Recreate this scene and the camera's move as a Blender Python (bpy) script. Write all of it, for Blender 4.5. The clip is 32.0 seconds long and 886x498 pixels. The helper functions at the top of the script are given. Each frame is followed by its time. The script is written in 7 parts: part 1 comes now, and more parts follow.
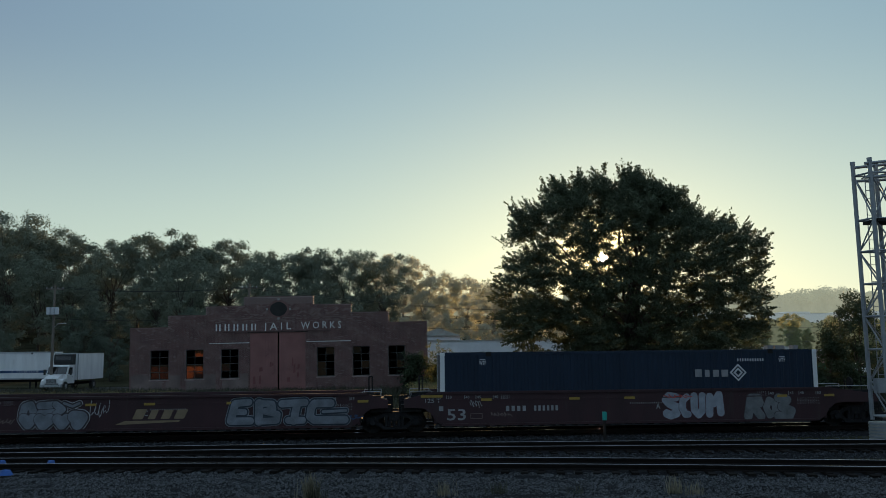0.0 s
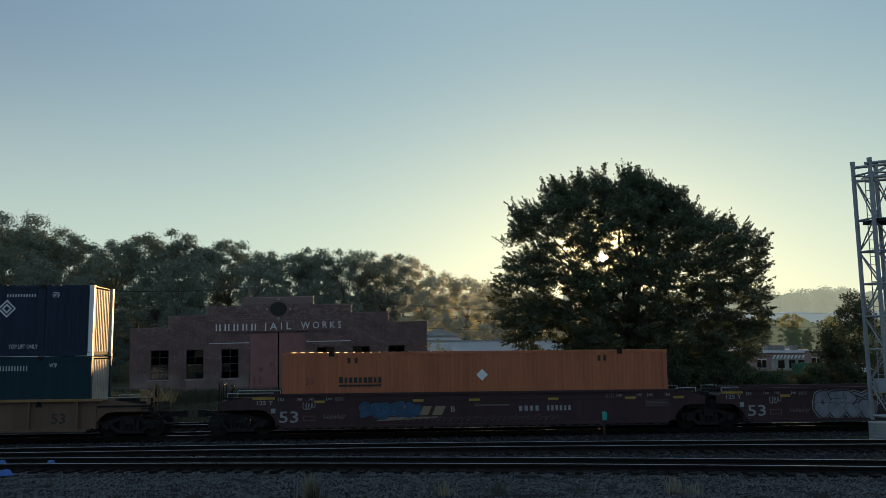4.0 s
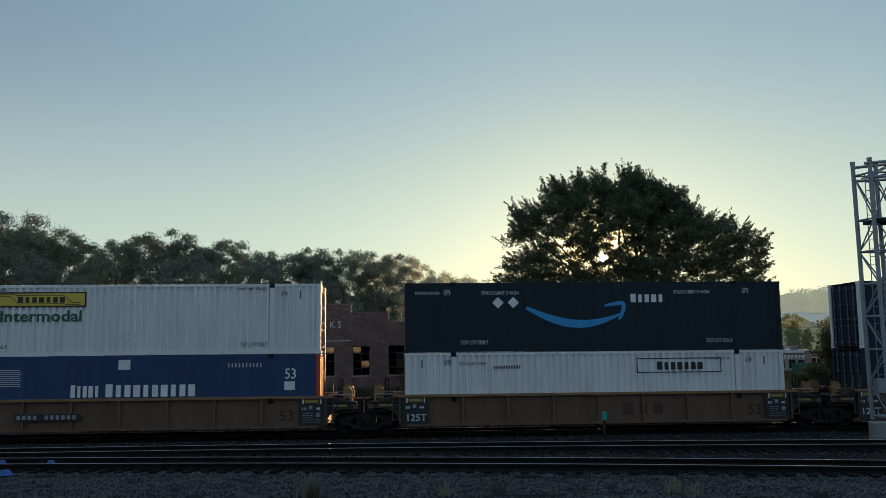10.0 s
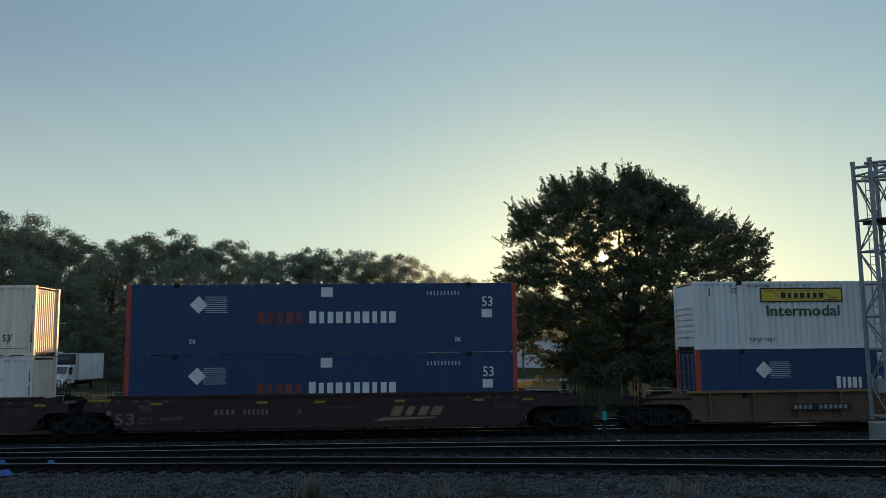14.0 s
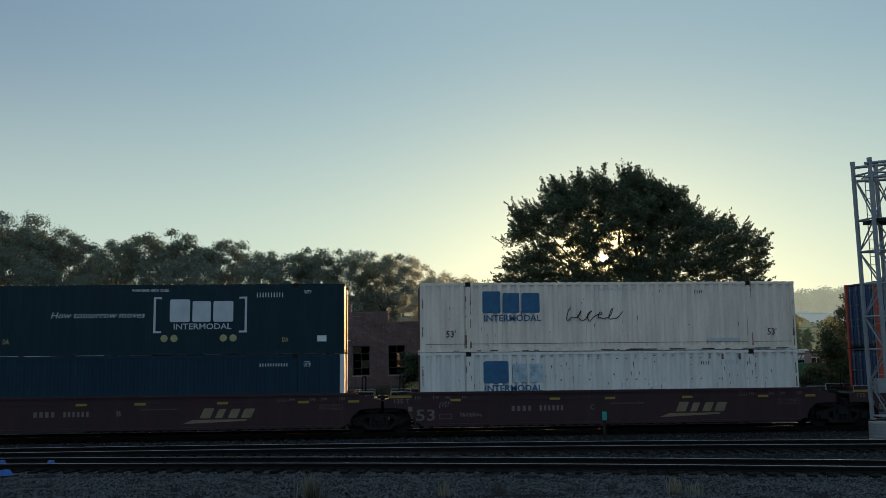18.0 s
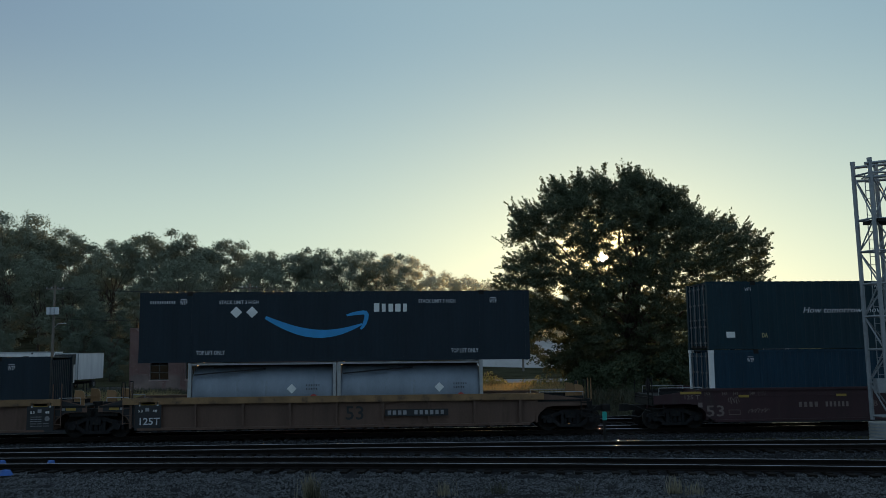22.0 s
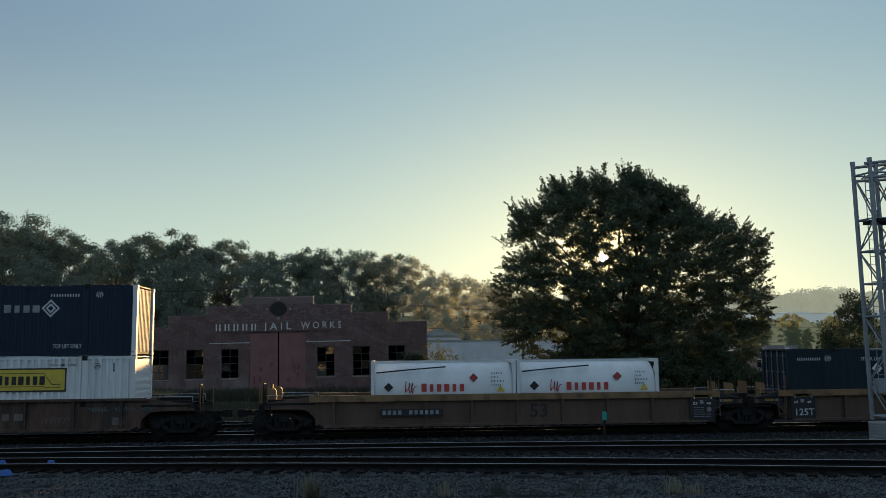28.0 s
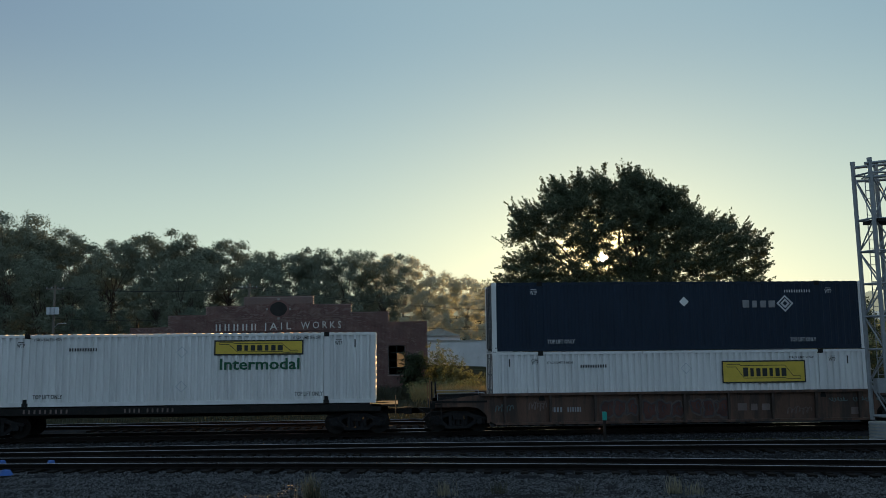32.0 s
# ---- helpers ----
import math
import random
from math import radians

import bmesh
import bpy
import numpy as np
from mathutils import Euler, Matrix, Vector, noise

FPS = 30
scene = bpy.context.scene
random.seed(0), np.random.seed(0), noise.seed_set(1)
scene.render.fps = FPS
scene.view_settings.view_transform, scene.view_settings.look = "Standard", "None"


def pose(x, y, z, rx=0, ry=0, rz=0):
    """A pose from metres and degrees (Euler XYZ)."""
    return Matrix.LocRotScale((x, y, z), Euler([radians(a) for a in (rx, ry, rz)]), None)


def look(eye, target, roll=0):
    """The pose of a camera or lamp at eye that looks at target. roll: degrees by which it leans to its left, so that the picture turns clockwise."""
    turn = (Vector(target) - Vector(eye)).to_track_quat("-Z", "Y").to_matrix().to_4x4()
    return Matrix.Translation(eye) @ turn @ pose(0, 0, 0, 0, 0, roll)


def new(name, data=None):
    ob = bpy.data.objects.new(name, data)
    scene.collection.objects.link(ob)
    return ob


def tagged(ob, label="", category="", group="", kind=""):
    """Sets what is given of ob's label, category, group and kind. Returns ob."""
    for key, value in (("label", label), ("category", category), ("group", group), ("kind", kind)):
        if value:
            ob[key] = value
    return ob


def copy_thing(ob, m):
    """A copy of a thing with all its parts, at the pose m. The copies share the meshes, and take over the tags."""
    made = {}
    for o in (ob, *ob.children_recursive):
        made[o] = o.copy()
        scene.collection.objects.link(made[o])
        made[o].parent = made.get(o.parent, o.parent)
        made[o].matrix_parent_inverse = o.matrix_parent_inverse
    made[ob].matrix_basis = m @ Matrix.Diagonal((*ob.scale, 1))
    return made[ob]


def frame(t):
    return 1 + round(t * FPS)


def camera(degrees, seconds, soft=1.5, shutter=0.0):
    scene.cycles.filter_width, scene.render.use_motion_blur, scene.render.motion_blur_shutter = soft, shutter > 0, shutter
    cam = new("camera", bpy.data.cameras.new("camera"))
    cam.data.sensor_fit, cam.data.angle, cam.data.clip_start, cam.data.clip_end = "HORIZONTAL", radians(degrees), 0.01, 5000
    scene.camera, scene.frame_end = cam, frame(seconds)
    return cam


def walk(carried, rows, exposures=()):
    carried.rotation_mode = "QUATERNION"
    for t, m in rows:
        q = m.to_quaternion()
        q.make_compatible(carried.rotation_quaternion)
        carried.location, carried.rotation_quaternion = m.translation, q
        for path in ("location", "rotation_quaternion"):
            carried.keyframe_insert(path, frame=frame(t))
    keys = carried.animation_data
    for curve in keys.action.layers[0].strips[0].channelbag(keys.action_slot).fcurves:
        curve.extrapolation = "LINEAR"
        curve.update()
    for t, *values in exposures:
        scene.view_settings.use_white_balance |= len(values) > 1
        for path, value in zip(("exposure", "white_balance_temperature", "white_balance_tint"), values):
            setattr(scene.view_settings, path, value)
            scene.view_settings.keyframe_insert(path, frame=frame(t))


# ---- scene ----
cam = camera(54.45, 32.0, soft=0.8)
EYE = (0.0, 0.0, 3.363)
VIEW = (math.sin(radians(3.46)) * math.cos(radians(6.721)), math.cos(radians(3.46)) * math.cos(radians(6.721)), math.sin(radians(6.721)))
STAND = look(EYE, tuple(e + 50 * v for e, v in zip(EYE, VIEW)), -0.57)
walk(cam, [(0.0, STAND), (32.0, STAND)], [(0.0, 1.385), (32.0, 1.385)])

# ---- daylight: a low sun behind the tree ----
SUN_ELEV, SUN_AZ = radians(5.911), radians(14.066)
SUN_DIR = Vector((math.sin(SUN_AZ) * math.cos(SUN_ELEV), math.cos(SUN_AZ) * math.cos(SUN_ELEV), math.sin(SUN_ELEV)))
world = bpy.data.worlds.new("sky")
scene.world = world
world.use_nodes = True
wn, wl = world.node_tree.nodes, world.node_tree.links
sky = wn.new("ShaderNodeTexSky")
sky.sky_type = "NISHITA"
sky.sun_disc = False
sky.sun_elevation, sky.sun_rotation = SUN_ELEV, SUN_AZ
sky.altitude, sky.air_density, sky.dust_density, sky.ozone_density = 200.0, 1.0, 1.5, 3.0
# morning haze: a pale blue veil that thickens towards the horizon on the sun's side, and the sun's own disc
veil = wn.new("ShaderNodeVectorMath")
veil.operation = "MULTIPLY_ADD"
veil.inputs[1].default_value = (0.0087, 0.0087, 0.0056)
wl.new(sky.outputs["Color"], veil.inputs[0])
way, near_sun, disc, whole = wn.new("ShaderNodeTexCoord"), wn.new("ShaderNodeVectorMath"), wn.new("ShaderNodeMapRange"), wn.new("ShaderNodeVectorMath")
near_sun.operation = "DOT_PRODUCT"
near_sun.inputs[1].default_value = SUN_DIR
wl.new(way.outputs["Generated"], near_sun.inputs[0])
disc.interpolation_type = "SMOOTHSTEP"
disc.inputs["From Min"].default_value, disc.inputs["From Max"].default_value = math.cos(radians(0.42)), math.cos(radians(0.2))
disc.inputs["To Min"].default_value, disc.inputs["To Max"].default_value = 0.0, 5.0
wl.new(near_sun.outputs["Value"], disc.inputs["Value"])
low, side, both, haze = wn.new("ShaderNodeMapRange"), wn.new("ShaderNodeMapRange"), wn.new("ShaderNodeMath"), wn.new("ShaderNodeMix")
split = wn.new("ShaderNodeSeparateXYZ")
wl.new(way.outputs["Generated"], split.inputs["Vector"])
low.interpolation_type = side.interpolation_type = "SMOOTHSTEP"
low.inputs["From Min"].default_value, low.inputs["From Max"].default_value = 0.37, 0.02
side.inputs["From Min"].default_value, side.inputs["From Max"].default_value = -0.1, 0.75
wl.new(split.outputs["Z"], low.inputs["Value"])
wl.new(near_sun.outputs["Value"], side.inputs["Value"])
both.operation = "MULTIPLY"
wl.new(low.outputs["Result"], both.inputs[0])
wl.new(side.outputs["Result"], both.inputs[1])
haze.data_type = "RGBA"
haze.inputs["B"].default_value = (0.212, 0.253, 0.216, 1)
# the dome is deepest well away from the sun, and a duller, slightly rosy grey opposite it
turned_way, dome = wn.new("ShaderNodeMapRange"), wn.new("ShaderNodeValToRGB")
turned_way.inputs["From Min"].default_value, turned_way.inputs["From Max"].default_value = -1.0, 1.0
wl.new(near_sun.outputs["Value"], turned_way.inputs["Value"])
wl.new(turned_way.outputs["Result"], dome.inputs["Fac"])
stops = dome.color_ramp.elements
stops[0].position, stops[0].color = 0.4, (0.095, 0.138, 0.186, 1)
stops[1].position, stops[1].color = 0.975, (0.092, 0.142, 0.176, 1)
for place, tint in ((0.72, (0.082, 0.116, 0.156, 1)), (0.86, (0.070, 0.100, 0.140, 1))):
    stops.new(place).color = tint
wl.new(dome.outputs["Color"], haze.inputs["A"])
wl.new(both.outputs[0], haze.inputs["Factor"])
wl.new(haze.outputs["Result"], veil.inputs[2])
# the bright ring of sky close round the sun
ring, bright = wn.new("ShaderNodeMapRange"), wn.new("ShaderNodeVectorMath")
ring.interpolation_type = "SMOOTHERSTEP"
ring.inputs["From Min"].default_value, ring.inputs["From Max"].default_value = math.cos(radians(4.2)), 1.0
wl.new(near_sun.outputs["Value"], ring.inputs["Value"])
bright.operation = "MULTIPLY_ADD"
bright.inputs[0].default_value = (0.55, 0.36, 0.10)
wl.new(ring.outputs["Result"], bright.inputs[1])
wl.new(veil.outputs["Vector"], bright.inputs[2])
whole.operation = "MULTIPLY_ADD"
whole.inputs[0].default_value = (1.0, 0.86, 0.62)
wl.new(disc.outputs["Result"], whole.inputs[1])
wl.new(bright.outputs["Vector"], whole.inputs[2])
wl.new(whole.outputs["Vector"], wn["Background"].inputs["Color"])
wn["Background"].inputs["Strength"].default_value = 1.0
sun_data = bpy.data.lights.new("sun", "SUN")
sun_data.energy, sun_data.angle, sun_data.color = 2.5, radians(0.6), (1.0, 0.58, 0.22)
sun = new("sun", sun_data)
sun.matrix_world = look(tuple(SUN_DIR * 100), (0, 0, 0))


# ---- mesh and material helpers ----
class Build:
    """Collects boxes, plates and tubes into one mesh."""

    def __init__(self):
        self.v, self.f = [], []

    def box(self, x0, x1, y0, y1, z0, z1):
        n = len(self.v)
        self.v += [(x, y, z) for z in (z0, z1) for y in (y0, y1) for x in (x0, x1)]
        self.f += [tuple(n + i for i in q) for q in ((0, 2, 3, 1), (4, 5, 7, 6), (0, 1, 5, 4), (2, 6, 7, 3), (0, 4, 6, 2), (1, 3, 7, 5))]
        return self

    def plate(self, pts, y0, y1):
        """A plate with outline pts in x, z (counter-clockwise seen from -y), between y0 and y1."""
        n, k = len(self.v), len(pts)
        self.v += [(x, y0, z) for x, z in pts] + [(x, y1, z) for x, z in pts]
        self.f.append(tuple(range(n, n + k)))
        self.f.append(tuple(range(n + 2 * k - 1, n + k - 1, -1)))
        for i in range(k):
            j = (i + 1) % k
            self.f.append((n + i, n + k + i, n + k + j, n + j))
        return self

    def tube(self, a, b, r, r2=None, sides=8, caps=True):
        a, b = Vector(a), Vector(b)
        d = (b - a).normalized()
        e = d.orthogonal().normalized()
        g = d.cross(e)
        n = len(self.v)
        r2 = r if r2 is None else r2
        for p, q in ((a, r), (b, r2)):
            for i in range(sides):
                t = 2 * math.pi * i / sides
                self.v.append(tuple(p + (e * math.cos(t) + g * math.sin(t)) * q))
        for i in range(sides):
            j = (i + 1) % sides
            self.f.append((n + i, n + j, n + sides + j, n + sides + i))
        if caps:
            self.f.append(tuple(range(n + sides - 1, n - 1, -1)))
            self.f.append(tuple(range(n + sides, n + 2 * sides)))
        return self

    def chain(self, pts, r, sides=6):
        for a, b in zip(pts, pts[1:]):
            self.tube(a, b, r, sides=sides)
        return self

    def turned(self, prof, cx, cy, cz, axis="y", sides=20):
        """A body of revolution: prof holds (along, radius)."""
        n, k = len(self.v), len(prof)
        for al, r in prof:
            for i in range(sides):
                t = 2 * math.pi * i / sides
                c, s = r * math.cos(t), r * math.sin(t)
                self.v.append({"y": (cx + c, cy + al, cz + s), "x": (cx + al, cy + c, cz + s), "z": (cx + c, cy + s, cz + al)}[axis])
        for m in range(k - 1):
            for i in range(sides):
                j = (i + 1) % sides
                self.f.append((n + m * sides + i, n + m * sides + j, n + (m + 1) * sides + j, n + (m + 1) * sides + i))
        self.f.append(tuple(range(n + sides - 1, n - 1, -1)))
        self.f.append(tuple(range(n + (k - 1) * sides, n + k * sides)))
        return self

    def mesh(self, name, fix=True):
        me = bpy.data.meshes.new(name)
        me.from_pydata(self.v, [], self.f)
        if fix:
            bm = bmesh.new()
            bm.from_mesh(me)
            bmesh.ops.recalc_face_normals(bm, faces=bm.faces)
            bm.to_mesh(me)
            bm.free()
        me.update()
        return me


def soft_edges(me, angle=35):
    """Smooth shading with sharp edges above the angle."""
    me.polygons.foreach_set("use_smooth", [True] * len(me.polygons))
    me.set_sharp_from_angle(angle=radians(angle))
    return me


def part(name, me, material, parent=None, label="", at=(0, 0, 0), turn=None):
    if isinstance(me, Build):
        me = me.mesh(name)
    if material and not me.materials:
        me.materials.append(material)
    ob = new(name, me)
    ob.parent = parent
    ob.location = at
    if turn:
        ob.rotation_euler = [radians(a) for a in turn]
    if label:
        tagged(ob, label)
    return ob


def thing(name, label, category, at=(0, 0, 0), group="", kind="", rz=0.0):
    ob = new(name)
    ob.empty_display_size = 0.3
    ob.location = at
    ob.rotation_euler = (0, 0, radians(rz))
    return tagged(ob, label, category, group, kind)


def mat(name, colour, rough=0.6, metal=0.0, vary=0.25, scale=2.0, grain=30.0, bump=0.15, dirt=None, dirt_at=0.6, stretch=(1, 1, 1), each=0.0, spec=0.5, trans=0.0, island=0.0):
    """A surface with two scales of variation, dirt in patches and fine relief."""
    m = bpy.data.materials.new(name)
    m.use_nodes = True
    n, l = m.node_tree.nodes, m.node_tree.links
    p = n["Principled BSDF"]
    p.inputs["Roughness"].default_value = rough
    p.inputs["Metallic"].default_value = metal
    p.inputs["Specular IOR Level"].default_value = spec
    co, mp = n.new("ShaderNodeTexCoord"), n.new("ShaderNodeMapping")
    mp.inputs["Scale"].default_value = stretch
    l.new(co.outputs["Object"], mp.inputs["Vector"])
    big, fine = n.new("ShaderNodeTexNoise"), n.new("ShaderNodeTexNoise")
    big.inputs["Scale"].default_value, big.inputs["Detail"].default_value = scale, 6.0
    fine.inputs["Scale"].default_value, fine.inputs["Detail"].default_value = grain, 4.0
    for q in (big, fine):
        l.new(mp.outputs["Vector"], q.inputs["Vector"])
    add = n.new("ShaderNodeMath")
    add.operation = "MULTIPLY_ADD"
    add.inputs[1].default_value = 0.4
    l.new(fine.outputs["Fac"], add.inputs[0])
    l.new(big.outputs["Fac"], add.inputs[2])
    ramp = n.new("ShaderNodeMapRange")
    ramp.inputs["From Min"].default_value, ramp.inputs["From Max"].default_value = 0.45, 0.95
    ramp.inputs["To Min"].default_value, ramp.inputs["To Max"].default_value = 1 - vary, 1 + vary
    l.new(add.outputs[0], ramp.inputs["Value"])
    value = ramp.outputs["Result"]
    if each:
        info, er, mu = n.new("ShaderNodeObjectInfo"), n.new("ShaderNodeMapRange"), n.new("ShaderNodeMath")
        er.inputs["To Min"].default_value, er.inputs["To Max"].default_value = 1 - each, 1 + each
        mu.operation = "MULTIPLY"
        l.new(info.outputs["Random"], er.inputs["Value"])
        l.new(er.outputs["Result"], mu.inputs[0])
        l.new(value, mu.inputs[1])
        value = mu.outputs[0]
    if island:
        geo, er, mu = n.new("ShaderNodeNewGeometry"), n.new("ShaderNodeMapRange"), n.new("ShaderNodeMath")
        er.inputs["To Min"].default_value, er.inputs["To Max"].default_value = 1 - island, 1 + island
        mu.operation = "MULTIPLY"
        l.new(geo.outputs["Random Per Island"], er.inputs["Value"])
        l.new(er.outputs["Result"], mu.inputs[0])
        l.new(value, mu.inputs[1])
        value = mu.outputs[0]
    tint = n.new("ShaderNodeVectorMath")
    tint.operation = "SCALE"
    tint.inputs[0].default_value = colour
    l.new(value, tint.inputs["Scale"])
    out = tint.outputs["Vector"]
    if dirt:
        dn, dr, mix = n.new("ShaderNodeTexNoise"), n.new("ShaderNodeMapRange"), n.new("ShaderNodeMix")
        dn.inputs["Scale"].default_value, dn.inputs["Detail"].default_value = scale * 1.7, 8.0
        dn.inputs["Roughness"].default_value = 0.65
        l.new(mp.outputs["Vector"], dn.inputs["Vector"])
        dr.inputs["From Min"].default_value, dr.inputs["From Max"].default_value = dirt_at, dirt_at + 0.14
        l.new(dn.outputs["Fac"], dr.inputs["Value"])
        mix.data_type = "RGBA"
        l.new(dr.outputs["Result"], mix.inputs["Factor"])
        l.new(out, mix.inputs["A"])
        mix.inputs["B"].default_value = (*dirt, 1)
        out = mix.outputs["Result"]
    l.new(out, p.inputs["Base Color"])
    if bump:
        bp = n.new("ShaderNodeBump")
        bp.inputs["Strength"].default_value, bp.inputs["Distance"].default_value = bump, 0.02
        l.new(fine.outputs["Fac"], bp.inputs["Height"])
        l.new(bp.outputs["Normal"], p.inputs["Normal"])
    if trans:
        tr, sh = n.new("ShaderNodeBsdfTranslucent"), n.new("ShaderNodeMixShader")
        sh.inputs[0].default_value = trans
        l.new(out, tr.inputs["Color"])
        l.new(p.outputs[0], sh.inputs[1])
        l.new(tr.outputs[0], sh.inputs[2])
        l.new(sh.outputs[0], n["Material Output"].inputs["Surface"])
    return m


RUST = (0.10, 0.045, 0.025)
STREAK = (1.6, 1.6, 0.25)
M_WHITE = mat("white_paint", (0.74, 0.735, 0.73), 0.5, vary=0.12, scale=1.2, stretch=STREAK, dirt=(0.45, 0.42, 0.36), dirt_at=0.64, bump=0.08)
M_OLDWHITE = mat("weathered_white_paint", (0.86, 0.735, 0.62), 0.6, vary=0.18, scale=1.5, stretch=STREAK, dirt=(0.25, 0.14, 0.08), dirt_at=0.66, bump=0.1)
M_NAVY = mat("navy_paint", (0.012, 0.024, 0.044), 0.55, vary=0.2, scale=1.0, spec=0.25, stretch=STREAK, dirt=(0.03, 0.038, 0.05), dirt_at=0.66, bump=0.05)
M_PRIME = mat("midnight_paint", (0.0125, 0.023, 0.033), 0.55, vary=0.2, scale=1.0, spec=0.25, stretch=STREAK, dirt=(0.022, 0.03, 0.038), dirt_at=0.66, bump=0.05)
M_OLDPALE = mat("bluish_weathered_white_paint", (0.80, 0.755, 0.70), 0.55, vary=0.15, scale=1.5, stretch=STREAK, dirt=(0.5, 0.43, 0.36), dirt_at=0.66, bump=0.1)
M_FADEDBLUE = mat("faded_blue_marking", (0.03, 0.125, 0.25), 0.6, vary=0.25, scale=3, dirt=(0.45, 0.45, 0.44), dirt_at=0.69)
M_GHOSTBLUE = mat("ghost_of_blue_marking", (0.42, 0.50, 0.56), 0.6, vary=0.35, scale=4, dirt=(0.07, 0.17, 0.28), dirt_at=0.6)
M_RUSTRUN = mat("rust_run", RUST, 0.9)
M_POSTRUST = mat("post_rust", (0.21, 0.125, 0.085), 0.85, vary=0.4, scale=5)
M_OLDYELLOW = mat("dull_yellow_marking", (0.40, 0.36, 0.17), 0.6, vary=0.2)
M_TEAL = mat("dark_teal_paint", (0.007, 0.028, 0.039), 0.55, vary=0.2, scale=1.0, spec=0.25, stretch=STREAK, dirt=(0.04, 0.07, 0.08), dirt_at=0.66, bump=0.05)
M_BLUE = mat("blue_paint", (0.0125, 0.045, 0.125), 0.5, vary=0.2, scale=1.0, stretch=STREAK, dirt=(0.05, 0.08, 0.14), dirt_at=0.66, bump=0.05)
M_DEEPBLUE = mat("deep_teal_blue_paint", (0.008, 0.034, 0.058), 0.55, vary=0.2, scale=1.0, spec=0.25, stretch=STREAK, dirt=(0.03, 0.05, 0.07), dirt_at=0.66, bump=0.05)
M_ORANGE = mat("orange_paint", (0.40, 0.122, 0.048), 0.5, vary=0.2, scale=1.0, stretch=STREAK, dirt=(0.30, 0.10, 0.05), dirt_at=0.66, bump=0.05)
M_REDPOST = mat("red_post_paint", (0.42, 0.055, 0.03), 0.5)
M_YELLOWCAR = mat("yellow_car_paint", (0.122, 0.066, 0.038), 0.65, vary=0.3, scale=0.9, stretch=STREAK, dirt=(0.13, 0.075, 0.04), dirt_at=0.54)
M_YELLOWTOP = mat("yellow_chord_paint", (0.25, 0.135, 0.056), 0.6, vary=0.25, scale=1.2, dirt=(0.16, 0.09, 0.04), dirt_at=0.58)
M_DUSTYCAR = mat("grimy_yellow_car_paint", (0.105, 0.060, 0.042), 0.7, vary=0.3, scale=0.9, stretch=STREAK, dirt=(0.08, 0.045, 0.03), dirt_at=0.54)
M_MAROON = mat("maroon_car_paint", (0.036, 0.011, 0.014), 0.65, vary=0.3, scale=0.8, stretch=STREAK, dirt=(0.04, 0.022, 0.022), dirt_at=0.56)
M_BROWN = mat("rusty_brown_car_paint", (0.105, 0.056, 0.038), 0.75, vary=0.4, scale=0.9, stretch=STREAK, dirt=(0.045, 0.030, 0.024), dirt_at=0.46)
M_BLACK = mat("black_panel_paint", (0.018, 0.018, 0.02), 0.6)
M_IRON = mat("dark_oiled_iron", (0.014, 0.013, 0.012), 0.75, vary=0.35, scale=4, spec=0.25, dirt=(0.045, 0.028, 0.02), dirt_at=0.58)
M_STEEL = mat("galvanised_steel", (0.42, 0.43, 0.44), 0.42, 0.75, vary=0.18, scale=3, bump=0.05)
M_RAILTOP = mat("polished_rail_head", (0.36, 0.36, 0.37), 0.16, 1.0, vary=0.2, bump=0.02)
M_RAIL = mat("rusty_rail", (0.013, 0.010, 0.009), 0.85, vary=0.3, scale=5, spec=0.1)
M_TIE = mat("creosote_timber", (0.02, 0.017, 0.015), 0.9, vary=0.4, scale=3, grain=40, stretch=(1, 0.2, 1), each=0.3, spec=0.05)
M_STONE = mat("ballast_stone", (0.050, 0.052, 0.055), 0.65, vary=0.4, scale=14, grain=60, bump=0.3, spec=0.45, island=1.0)
M_STONEDARK = mat("oily_ballast_stone", (0.032, 0.034, 0.038), 0.75, vary=0.4, scale=14, grain=60, bump=0.3, spec=0.3, island=1.0)
M_BALLAST = mat("ballast_bed", (0.019, 0.019, 0.021), 0.95, vary=0.5, scale=8, grain=45, bump=0.8, dirt=(0.05, 0.045, 0.04), dirt_at=0.55, spec=0.05)
M_GROUND = mat("rough_ground", (0.048, 0.046, 0.028), 0.95, vary=0.5, scale=0.25, grain=6, bump=0.6, dirt=(0.075, 0.06, 0.04), dirt_at=0.56, spec=0.0)
M_BRICK = mat("old_red_brick", (0.165, 0.091, 0.083), 0.9, vary=0.35, scale=1.2, grain=18, bump=0.3, dirt=(0.12, 0.065, 0.05), dirt_at=0.6, each=0.22)
M_MORTAR = mat("brick_wall_mortar", (0.31, 0.235, 0.215), 0.95, vary=0.25, scale=0.7, grain=20, bump=0.4)
M_PLASTER = mat("worn_lime_wash", (0.185, 0.135, 0.122), 0.95, vary=0.35, scale=0.8)
M_DOORRED = mat("oxide_red_door_paint", (0.25, 0.112, 0.102), 0.75, vary=0.2, scale=0.8, dirt=(0.14, 0.05, 0.045), dirt_at=0.6)
M_DOORWORN = mat("worn_door_paint", (0.19, 0.07, 0.065), 0.8, vary=0.25, scale=3)
M_CAST = mat("dusty_cast_steel", (0.016, 0.0157, 0.0167), 0.8, vary=0.35, scale=5, spec=0.2, dirt=(0.06, 0.045, 0.035), dirt_at=0.58)
